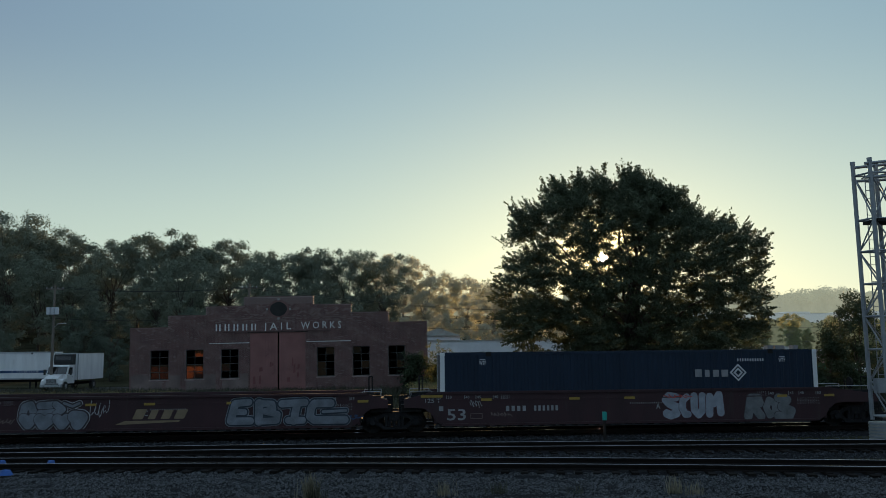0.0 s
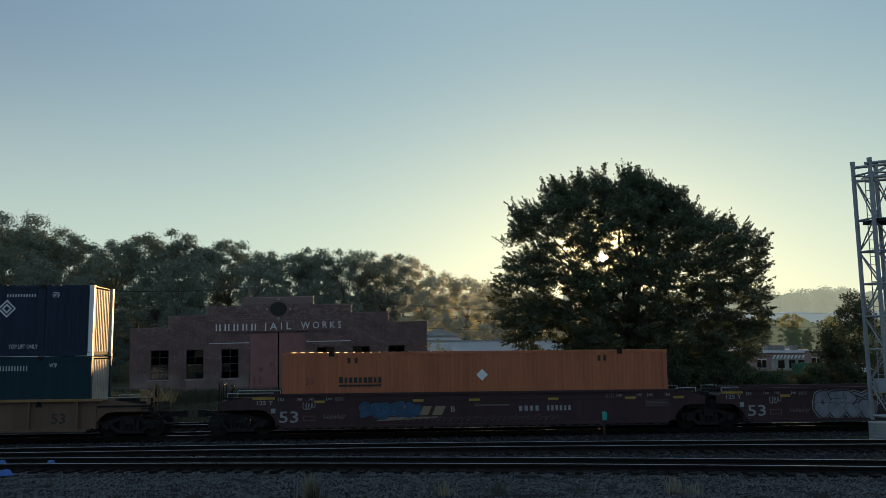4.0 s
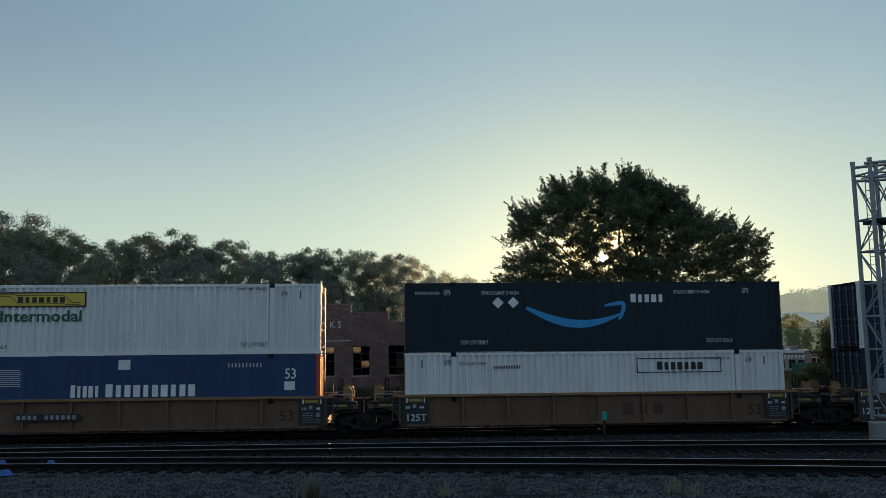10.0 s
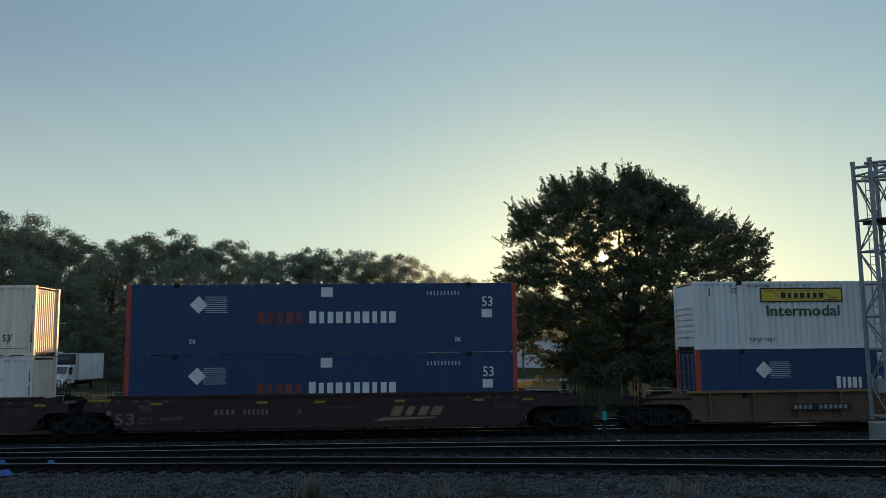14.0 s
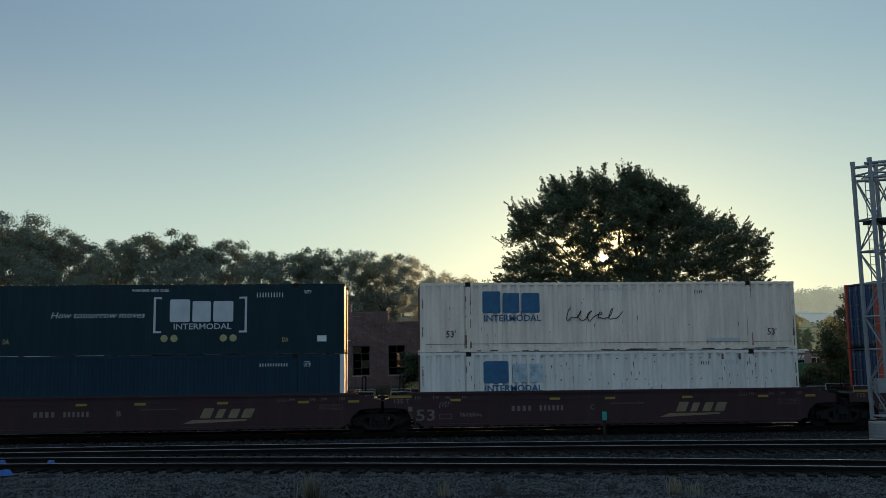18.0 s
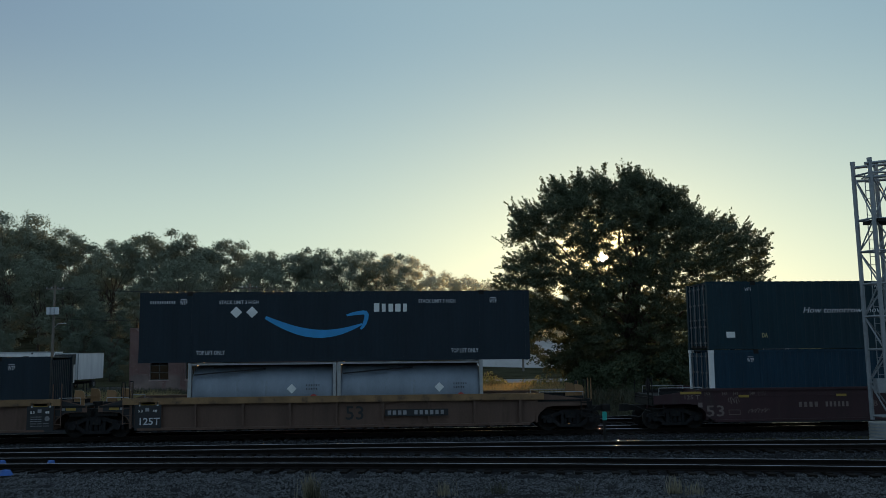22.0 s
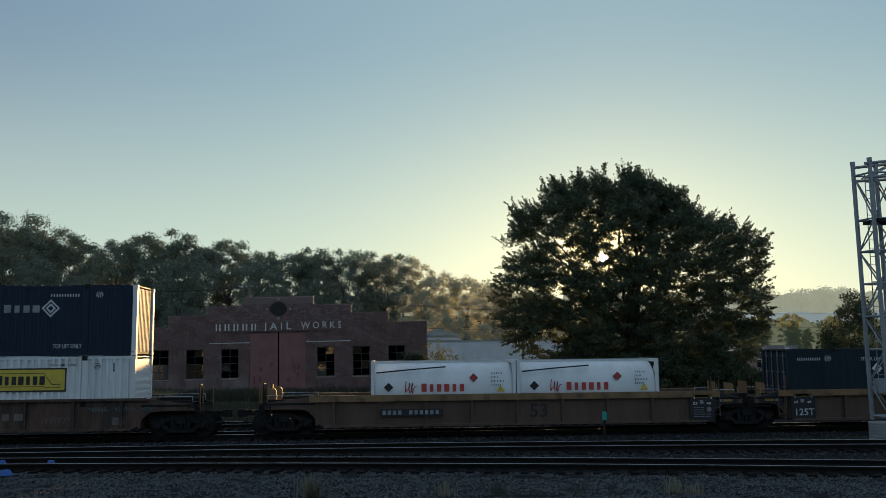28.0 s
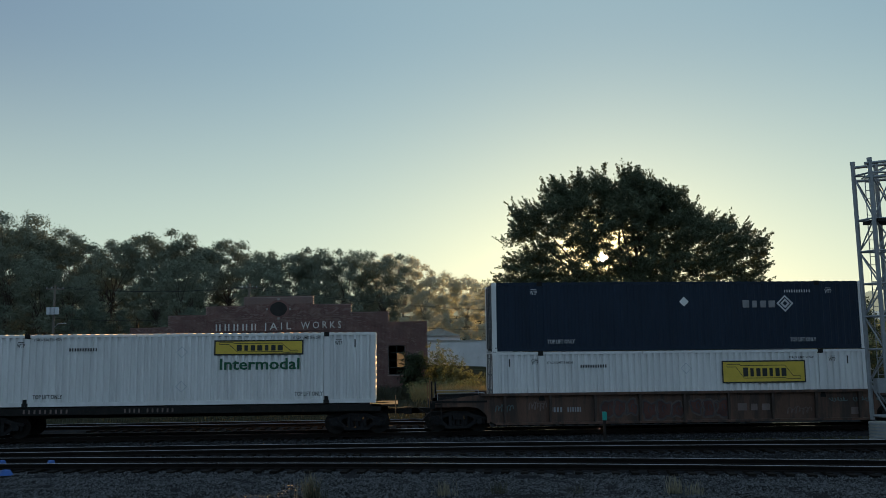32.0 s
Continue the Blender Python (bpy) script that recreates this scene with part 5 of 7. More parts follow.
# ---- ground, ballast and tracks ----
def rise(x, y):
    """Height of the ground: a yard at rail level, then hills behind it."""
    h = -0.32
    # unseen bank behind the camera, added to darken window reflections and block low sky
    if y < -25:
        u = min(1, (-25 - y) / 60)
        return h + 15 * u * u * (3 - 2 * u)
    if y > 95:
        u = min(1, (y - 95) / 130)
        left = 0.5 - 0.5 * math.tanh((x - 5) / 30)
        h += (9.5 * left + 0.5) * u * u * (3 - 2 * u)
    left = 0.5 - 0.5 * math.tanh((x - 5) / 30)
    if y > 150:
        v = min(1, (y - 150) / 370)
        h += 16 * left * v * v * (3 - 2 * v)
    if y > 330:
        v = min(1, (y - 330) / 250)
        h += 26 * (1 - left) * v * v * (3 - 2 * v)
    return h


xs = [-1500, -900, -500, -300] + [-220 + 10 * i for i in range(45)] + [300, 500, 900, 1500]
ys = [-400, -100, -85, -70, -60, -50, -40, -32, -25, 0, 15] + [20 + 5 * i for i in range(30)] + [180 + 15 * i for i in range(20)] + [500, 560, 620, 700, 900, 1400, 3000]
b = Build()
b.v = [(x, y, rise(x, y) + (0.05 * noise.noise((x * 0.3, y * 0.3, 0)) if y > 45 else 0)) for y in ys for x in xs]
nx = len(xs)
b.f = [(j * nx + i, j * nx + i + 1, (j + 1) * nx + i + 1, (j + 1) * nx + i) for j in range(len(ys) - 1) for i in range(nx - 1)]
tagged(part("ground", b, M_GROUND), "rough yard ground rising to wooded hills", "ground", kind="structure")


def near_line(x):
    return 27.45 - 0.155 * x - 0.0028 * x * x


def mid_line(x):
    return 31.66 - 0.052 * x - 0.0018 * x * x


def train_line(x):
    return TRACK_Y


def back_line(x):
    return 42.8


def bed(name, line, x0, x1, half, top, label):
    """A bank of ballast with sloping shoulders along a line."""
    b = Build()
    n = 60
    for i in range(n + 1):
        x = x0 + (x1 - x0) * i / n
        for d, z in ((-half - 0.7, -0.34), (-half, top), (half, top), (half + 0.7, -0.34)):
            b.v.append((x, line(x) + d, z + 0.03 * noise.noise((x * 2, d * 3, 1))))
    for i in range(n):
        for j in range(3):
            k = i * 4 + j
            b.f.append((k, k + 4, k + 5, k + 1))
    return tagged(part(name, b, M_BALLAST), label, "ballast", kind="structure")


def along(line, x):
    d = 0.05
    return math.atan2(line(x + d) - line(x - d), 2 * d)


def railway(name, label, line, x0, x1, tx0, tx1):
    ob = thing(name, label, "railway track", kind="structure")
    n = 48
    for off in (-0.7525, 0.7525):
        head, web = Build(), Build()
        prof_w = [(-0.07, -0.17), (0.07, -0.17), (0.07, -0.155), (0.012, -0.13), (0.012, -0.045), (-0.012, -0.045), (-0.012, -0.13), (-0.07, -0.155)]
        prof_w = prof_w[:4] + [(0.036, -0.04), (0.036, -0.008), (-0.036, -0.008), (-0.036, -0.04)] + prof_w[6:]
        prof_h = [(-0.0365, -0.016), (0.0365, -0.016), (0.0365, -0.012), (0.024, 0.0), (-0.024, 0.0), (-0.0365, -0.012)]
        for bb, prof in ((head, prof_h), (web, prof_w)):
            k = len(prof)
            for i in range(n + 1):
                x = x0 + (x1 - x0) * i / n
                t = along(line, x)
                for p, z in prof:
                    bb.v.append((x - math.sin(t) * (off + p), line(x) + math.cos(t) * (off + p), z))
            for i in range(n):
                for j in range(k):
                    a, c = i * k + j, i * k + (j + 1) % k
                    bb.f.append((a, a + k, c + k, c))
        r = part("rail", web, M_RAIL, ob)
        part("rail_head", head, M_RAILTOP, r, "polished running surface")
    tie = Build().box(-0.11, 0.11, -1.3, 1.3, -0.36, -0.175).mesh("tie")
    plate = Build().box(-0.09, 0.09, -0.17, 0.17, -0.175, -0.16).mesh("tie_plate")
    rng = random.Random(len(name))
    k = int((tx1 - tx0) / 0.53)
    for i in range(k):
        x = tx0 + i * 0.53
        t = along(line, x)
        q = part("tie", tie, M_TIE, ob, "", (x + rng.uniform(-0.02, 0.02), line(x) + rng.uniform(-0.06, 0.06), rng.uniform(-0.012, 0)), (0, 0, math.degrees(t) + rng.uniform(-1, 1)))
        for off in (-0.7525, 0.7525):
            part("tie_plate", plate, M_RAIL, q, "", (0, off, 0))
    return ob


bed("ballast_bed_near", near_line, -45, 45, 1.75, -0.25, "grey crushed stone under the nearest track")
bed("ballast_bed_middle", mid_line, -45, 45, 1.7, -0.25, "grey crushed stone under the middle track")
bed("ballast_bed_train", train_line, -300, 300, 1.8, -0.24, "grey crushed stone under the train's track")
bed("ballast_bed_back", back_line, -120, 120, 1.7, -0.26, "grey crushed stone under the farthest track")
railway("track_near", "single track with polished rails on dark timber ties", near_line, -45, 45, -14.5, 15.5)
railway("track_middle", "single track converging on its neighbour", mid_line, -45, 45, -15.5, 18.5)
railway("track_train", "track carrying the passing train", train_line, -300, 300, -17, 22)
railway("track_back", "little used track behind the train", back_line, -120, 120, -14, 18)


def stones(name, label, count, region, size, seed, rock=M_STONE):
    """Loose angular stones over a region: each an uneven eight-sided lump."""
    rng = np.random.default_rng(seed)
    pts = []
    while len(pts) < count:
        p = region(rng)
        if p:
            pts.append(p)
    c = np.array(pts)
    base = np.array([(1, 0, 0), (-1, 0, 0), (0, 1, 0), (0, -1, 0), (0, 0, 1), (0, 0, -1)], float)
    r = rng.uniform(0.55, 1.3, (count, 6, 1)) * base[None] * rng.uniform(size[0], size[1], (count, 1, 1))
    r += rng.normal(0, 0.16 * size[0], (count, 6, 3))
    t = rng.uniform(0, 6.28, count)
    x, y = r[:, :, 0] * np.cos(t)[:, None] - r[:, :, 1] * np.sin(t)[:, None], r[:, :, 0] * np.sin(t)[:, None] + r[:, :, 1] * np.cos(t)[:, None]
    v = np.stack([x, y, r[:, :, 2] * 0.8], -1) + c[:, None]
    f0 = np.array([(0, 2, 4), (2, 1, 4), (1, 3, 4), (3, 0, 4), (2, 0, 5), (1, 2, 5), (3, 1, 5), (0, 3, 5)])
    f = (f0[None] + 6 * np.arange(count)[:, None, None]).reshape(-1, 3)
    me = bpy.data.meshes.new(name)
    me.from_pydata(v.reshape(-1, 3).tolist(), [], f.tolist())
    return tagged(part(name, me, rock), label, "gravel", kind="stuff")


def front_region(rng):
    x, y = rng.uniform(-14, 16), rng.uniform(19.0, 29.0)
    edge = near_line(x) - 0.95
    if y > edge + 0.1 * math.sin(x * 6):
        return None
    d = edge - y
    z = -0.24 - 0.02 * d + 0.05 * noise.noise((x * 1.3, y * 1.3, 3)) if d < 0.9 else -0.27 + 0.05 * noise.noise((x * 1.3, y * 1.3, 3))
    return (x, y, z)


def gap_region(rng):
    x = rng.uniform(-16, 19)
    if rng.random() < 0.5:
        y = rng.uniform(near_line(x) + 1.0, mid_line(x) - 1.0) if near_line(x) + 1.0 < mid_line(x) - 1.0 else rng.uniform(33.0, 36.0)
    else:
        y = rng.uniform(mid_line(x) + 0.9, 36.2)
    return (x, y, -0.22 + 0.03 * noise.noise((x * 1.3, y * 1.3, 3)))


b = Build()
for i in range(61):
    for j in range(9):
        x = -16 + 34 * i / 60
        y = 12 + (near_line(x) - 0.8 - 12) * j / 8
        b.v.append((x, y, -0.285 + 0.03 * noise.noise((x, y, 5))))
b.f = [(i * 9 + j, (i + 1) * 9 + j, (i + 1) * 9 + j + 1, i * 9 + j + 1) for i in range(60) for j in range(8)]
tagged(part("gravel_apron", b, M_BALLAST), "crushed grey stone beside the nearest track", "gravel", kind="structure")
stones("ballast_stones", "loose angular grey ballast stones beside the track", 52000, front_region, (0.018, 0.046), 4)
stones("ballast_stones_far", "loose grey ballast between the tracks", 15000, gap_region, (0.02, 0.045), 5, M_STONEDARK)

# ---- the brick works ----
WORKS_Y = 74.0
works = thing("brick_works", "old red brick industrial building with a stepped gable and sliding doors", "building", (-9.5, WORKS_Y, 0))
works.rotation_euler = (0, radians(-0.65), radians(-2.3))
STEPS = [(-12.5, -9.3, 5.6), (-9.3, -6.15, 6.58), (-6.15, -2.9, 7.28), (-2.9, 2.95, 8.05), (2.95, 6.15, 7.3), (6.15, 9.35, 6.58), (9.35, 12.6, 5.68)]
WINS = [(-10.78, -9.22), (-7.8, -6.3), (-4.85, -3.35), (3.23, 4.72), (6.24, 7.68), (9.26, 10.69)]
W0, W1, D0, D1, DT = 1.25, 3.72, -2.42, 2.27, 5.05
# wall: piers between the openings, spandrels below and above, gable steps
last = -12.5
opens = [(a, c, W0, W1) for a, c in WINS] + [(D0, D1, -0.3, DT)]
opens.sort()
wb = Build()
BASE_TOP = 5.2
for a, c, lo, hi in opens:
    wb.box(last, a, 0, 0.4, -0.4, BASE_TOP)
    if lo > 0:
        wb.box(a, c, 0, 0.4, -0.4, lo)
    wb.box(a, c, 0, 0.4, hi, BASE_TOP)
    last = c
wb.box(last, 12.6, 0, 0.4, -0.4, BASE_TOP)
for a, c, hi in STEPS:
    wb.box(a, c, 0, 0.4, BASE_TOP, hi)
front = part("front_wall", wb, M_MORTAR, works)
for x0, x1, name in ((-12.5, -12.1, "side_wall"), (12.2, 12.6, "side_wall")):
    part(name, Build().box(x0, x1, 0.4, 45, -0.4, 5.2), M_BRICK, works)
part("rear_wall", Build().box(-12.5, 12.6, 45, 45.4, -0.4, 5.2), M_BRICK, works)
rf = Build()
rf.plate([(-12.5, 5.0), (12.6, 5.0), (12.6, 5.15), (0, 6.9), (-12.5, 5.15)], 0.42, 45.2)
part("roof", rf, M_IRON, works)
for a, c, hi in STEPS:
    part("coping", Build().box(a - 0.01, c + 0.01, -0.015, 0.42, hi, hi + 0.045), M_BRICK, works)
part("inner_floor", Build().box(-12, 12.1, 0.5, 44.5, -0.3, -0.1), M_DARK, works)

# bricks: whole courses as single pieces near the openings, the rest joined
BX, BZ = 0.235, 0.0885
brick_me = Build().box(0.006, BX - 0.006, -0.012, 0.02, 0.006, BZ - 0.006).mesh("brick")


def open_at(x0, x1, z0, z1):
    return any(a < (x0 + x1) / 2 < c and lo < (z0 + z1) / 2 < hi for a, c, lo, hi in opens)


rest = Build()
row = 0
z = 0.0
count_single = 0
rng = random.Random(11)
pale_rest = Build()
while z < 8.0:
    x = -12.5 - (0.5 * BX if row % 2 else 0)
    while x < 12.6:
        top = next((h for a, c, h in STEPS if a <= x + 0.12 < c), 0)
        x0, x1, z0, z1 = max(-12.5, x + 0.006), min(12.6, x + BX - 0.006), z + 0.006, z + BZ - 0.006
        for a, c, lo, hi in opens:
            if lo - 0.03 < z0 and z1 < hi + 0.03:
                if a < x1 and x0 < a:
                    x1 = a
                elif a <= x0 < c:
                    x0 = max(x0, c)
        if z + BZ < top and x1 - x0 > 0.02 and not open_at(x0, x1, z, z + BZ):
            if 7.45 < z + 0.02 and count_single < 300 and x1 - x0 > 0.2:
                part("brick", brick_me, M_WORNBRICK if rng.random() < 0.16 else M_BRICK, front, "", (x, rng.uniform(-0.004, 0.004), z))
                count_single += 1
            else:
                o = rng.uniform(-0.016, -0.008)
                worn = rng.random() < (0.30 if z > 5.9 else 0.08) * (0.4 + 1.6 * abs(noise.noise((x * 0.5, z * 2.2, 4))))
                put = pale_rest if worn else rest
                n = len(put.v)
                put.v += [(x0, o, z0), (x1, o, z0), (x1, o, z1), (x0, o, z1), (x0, 0.002, z0), (x1, 0.002, z0), (x1, 0.002, z1), (x0, 0.002, z1)]
                put.f += [(n, n + 1, n + 2, n + 3), (n, n + 4, n + 5, n + 1), (n + 3, n + 2, n + 6, n + 7)]
        x += BX
    z += BZ
    row += 1
tagged(part("brickwork", pale_rest.mesh("brickwork", False), M_WORNBRICK, front), "paler weathered bricks", kind="stuff")
tagged(part("brickwork", rest.mesh("brickwork", False), M_BRICK, front), "weathered red bricks", kind="stuff")


def works_window(x0, x1, z0, z1, broken):
    """A tall steel window: two lights wide and four high, some panes missing."""
    w = new("window")
    w.empty_display_size = 0.2
    w.parent = works
    cols, rows = 2, 4
    fr = Build()
    fr.box(x0, x0 + 0.06, 0.12, 0.18, z0, z1).box(x1 - 0.06, x1, 0.12, 0.18, z0, z1).box(x0, x1, 0.12, 0.18, z0, z0 + 0.06).box(x0, x1, 0.12, 0.18, z1 - 0.06, z1)
    part("frame", fr, M_WINFRAME, w)
    part("sill", Build().box(x0 - 0.08, x1 + 0.08, -0.04, 0.2, z0 - 0.1, z0), M_MORTAR, w)
    for i in range(1, cols):
        x = x0 + (x1 - x0) * i / cols
        part("mullion", Build().box(x - 0.025, x + 0.025, 0.125, 0.175, z0 + 0.06, z1 - 0.06), M_WINFRAME, w)
    for j in range(1, rows):
        z = z0 + (z1 - z0) * j / rows
        part("transom", Build().box(x0 + 0.06, x1 - 0.06, 0.13, 0.17, z - 0.022, z + 0.022), M_WINFRAME, w)
    for i in range(cols):
        for j in range(rows):
            if (i, j) in broken:
                continue
            a, c = x0 + (x1 - x0) * i / cols + 0.03, x0 + (x1 - x0) * (i + 1) / cols - 0.03
            lo, hi = z0 + (z1 - z0) * j / rows + 0.03, z0 + (z1 - z0) * (j + 1) / rows - 0.03
            pane = Build().box(a, c, 0.147, 0.153, lo, hi)
            if j < 2:
                # the lower lights lean in a little in their loose frames
                pane.v = [(x, y + 0.024 * (z - lo), z) for x, y, z in pane.v]
            part("pane", pane, M_GLASS, w)
    return w


works_window(*WINS[0], W0, W1, {(0, 2), (1, 2), (0, 3), (1, 3)})
works_window(*WINS[1], W0, W1, {(0, 2), (1, 2), (0, 3)})
works_window(*WINS[2], W0, W1, {(0, 0), (1, 0), (1, 1), (0, 2), (1, 2), (0, 3), (1, 3)})
works_window(*WINS[3], W0, W1, {(1, 0), (1, 1), (0, 2), (1, 2), (0, 3)})
works_window(*WINS[4], W0, W1, {(0, 0), (1, 0), (0, 1), (0, 2), (1, 2), (1, 3)})
works_window(*WINS[5], W0, W1, {(0, 0), (1, 0), (0, 1), (0, 2), (0, 3), (1, 3)})
for a, c in ((D0, -0.08), (0.04, D1)):
    d = part("sliding_door", Build().box(a, c, 0.05, 0.15, -0.2, DT), M_DOORRED, works, "faded oxide-red sliding door")
    planks = 9
    for i in range(planks):
        q = a + (c - a) * i / planks
        part("board", Build().box(q + 0.006, q + (c - a) / planks - 0.006, 0.03, 0.05, -0.15, DT - 0.02), M_DOORRED, d)
rr = random.Random(31)
for i in range(12):
    x, z = rr.uniform(D0 + 0.2, D1 - 0.5), rr.uniform(0.5, 2.2)
    if abs(x) < 0.5:
        continue
    w, h = rr.uniform(0.12, 0.4), rr.uniform(0.3, 0.9)
    part("worn_patch", Build().plate([(x, z), (x + w, z + 0.05), (x + w * 0.9, z + h), (x + 0.03, z + h * 0.9)], 0.021, 0.026), M_DOORWORN, works, "darker worn patch of old paint")
part("door_track", Build().box(-4.7, 4.4, -0.08, 0.04, DT + 0.02, DT + 0.10), M_TRACKRED, works)
part("lintel", Build().box(D0 - 0.2, D1 + 0.2, -0.02, 0.1, DT - 0.02, DT + 0.05), M_DARK, works)
for a, c in ((-5.85, -2.45), (2.35, 6.1)):
    part("string_course", Build().box(a, c, -0.05, 0.02, 4.17, 4.23), M_SIGN, works, "white painted ledge")
oval = Build()
for k in range(24):
    t0, t1 = 2 * math.pi * k / 24, 2 * math.pi * (k + 1) / 24
    oval.plate([(0.72 * math.cos(t0), 7.0 + 0.6 * math.sin(t0)), (0.92 * math.cos(t0), 7.0 + 0.78 * math.sin(t0)), (0.92 * math.cos(t1), 7.0 + 0.78 * math.sin(t1)), (0.72 * math.cos(t1), 7.0 + 0.6 * math.sin(t1))], -0.04, 0.0)
part("oval_surround", oval, M_BRICK, works)
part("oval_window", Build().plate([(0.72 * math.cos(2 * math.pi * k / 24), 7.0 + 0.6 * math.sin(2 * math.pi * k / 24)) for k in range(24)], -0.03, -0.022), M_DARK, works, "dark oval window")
for x, z in ((0, 7.82), (0, 6.2), (-0.98, 7.0), (0.98, 7.0)):
    part("keystone", Build().box(x - 0.09, x + 0.09, -0.06, 0.0, z - 0.09, z + 0.09), M_CONCRETE, works)
panel_edge = Build()
for a, c, lo, hi in ((-6.2, 6.3, 6.25, 6.31), (-6.2, -6.14, 5.9, 6.31), (6.24, 6.3, 5.9, 6.31), (-6.2, -6.14, 4.3, 4.7), (6.24, 6.3, 4.3, 4.7)):
    panel_edge.box(a, c, -0.035, 0.0, lo, hi)
for sx in (-1, 1):
    for k in range(10):
        t0, t1 = math.pi * k / 10 - math.pi / 2, math.pi * (k + 1) / 10 - math.pi / 2
        cx = sx * 6.22
        panel_edge.plate([(cx + sx * 0.55 * math.cos(t), 5.3 + 0.6 * math.sin(t)) for t in (t0, t1)] + [(cx + sx * 0.61 * math.cos(t), 5.3 + 0.66 * math.sin(t)) for t in (t1, t0)], -0.035, 0.0)
part("sign_border", panel_edge, M_WORNBRICK, works)
# painted sign: the trade name as plain blocks, the common words as letters
for i in range(5):
    for q in (0.0, 0.29):
        panel(works, -5.3 + 0.75 * i + q, -5.3 + 0.75 * i + q + 0.12, 5.24, 5.8, M_SIGN, -0.03, "sign_bar")
words(works, "J A I L", -1.2, 1.12, 5.27, 0.6, M_SIGN, -0.03, bold=0.01)
words(works, "W O R K S", 1.9, 5.32, 5.3, 0.6, M_SIGN, -0.03, bold=0.01)
# a worn pale wash along the foot of the wall, lower under the windows
wash = Build()
for i in range(98):
    x = -12.35 + 0.1 * i
    hi = 1.12 if any(q0 - 0.1 < x + 0.05 < q1 + 0.1 for q0, q1 in WINS) else 1.62 + 0.3 * noise.noise((x * 0.9, 2, 2)) + 0.1 * noise.noise((x * 4, 5, 2))
    if noise.noise((x * 1.3, 7, 1)) > -0.25:
        wash.plate([(x, 0.05 + 0.1 * noise.noise((x * 3, 1, 1))), (x + 0.1, 0.05 + 0.1 * noise.noise((x * 3, 1, 1))), (x + 0.1, hi), (x, hi)], -0.02, -0.0165)
part("wash_band", wash, M_PLASTER, works, "band of worn pale wash")["kind"] = "stuff"


# ---- foliage ----
def leaves(name, pts, spread, per, size, seed, flat=0.75, clear=None):
    """A crown of many small leaf blades round clump centres."""
    rng = np.random.default_rng(seed)
    pts = np.asarray(pts, float)
    n = len(pts) * per
    c = np.repeat(pts, per, 0)
    off = rng.normal(0, 1, (n, 3))
    off *= (rng.uniform(0, 1, (n, 1)) ** 0.4) / np.linalg.norm(off, axis=1, keepdims=True)
    off[:, 2] *= flat
    c = c + off * np.asarray(spread).repeat(per).reshape(-1, 1) if np.ndim(spread) else c + off * spread
    a = rng.normal(0, 1, (n, 3))
    a /= np.linalg.norm(a, axis=1, keepdims=True)
    e = np.cross(a, rng.normal(0, 1, (n, 3)))
    e /= np.linalg.norm(e, axis=1, keepdims=True)
    s = rng.uniform(size[0], size[1], (n, 1))
    if clear:
        w = c + np.array(clear)
        d = np.array(SUN_DIR)
        q = w - np.outer(w @ d, d)
        r, t = np.linalg.norm(q, axis=1), np.arctan2(q[:, 2], q[:, 0])
        keep = r > 0.31 + 0.05 * np.sin(3 * t + 1) + 0.04 * np.sin(7 * t)
        c, a, e, s = c[keep], a[keep], e[keep], s[keep]
        n = len(c)
    v = np.stack([c - a * s, c + e * s * 0.5, c + a * s, c - e * s * 0.5], 1).reshape(-1, 3)
    f = np.arange(4 * n).reshape(-1, 4)
    me = bpy.data.meshes.new(name)
    me.from_pydata(v.tolist(), [], f.tolist())
    return me


def limbs(b, tips, root, fork, r0, rng, sides=6, clear=None):
    """A trunk from root to fork and crooked limbs from it to the tips."""
    b.tube(root, fork, r0, r0 * 0.7, 10)
    for t in tips:
        if clear and any((q - SUN_DIR * q.dot(SUN_DIR)).length < 0.7 for q in (Vector(fork).lerp(Vector(t), k / 12) + clear for k in range(13))):
            continue
        p, r = Vector(fork), r0 * 0.42
        t = Vector(t)
        for k in range(4):
            q = Vector(fork).lerp(t, (k + 1) / 4) + Vector((rng.uniform(-1, 1), rng.uniform(-1, 1), rng.uniform(-0.5, 0.8))) * (0.06 * (t - Vector(fork)).length) * (k < 3)
            b.tube(p, q, r, r * 0.62, sides, False)
            p, r = q, r * 0.62


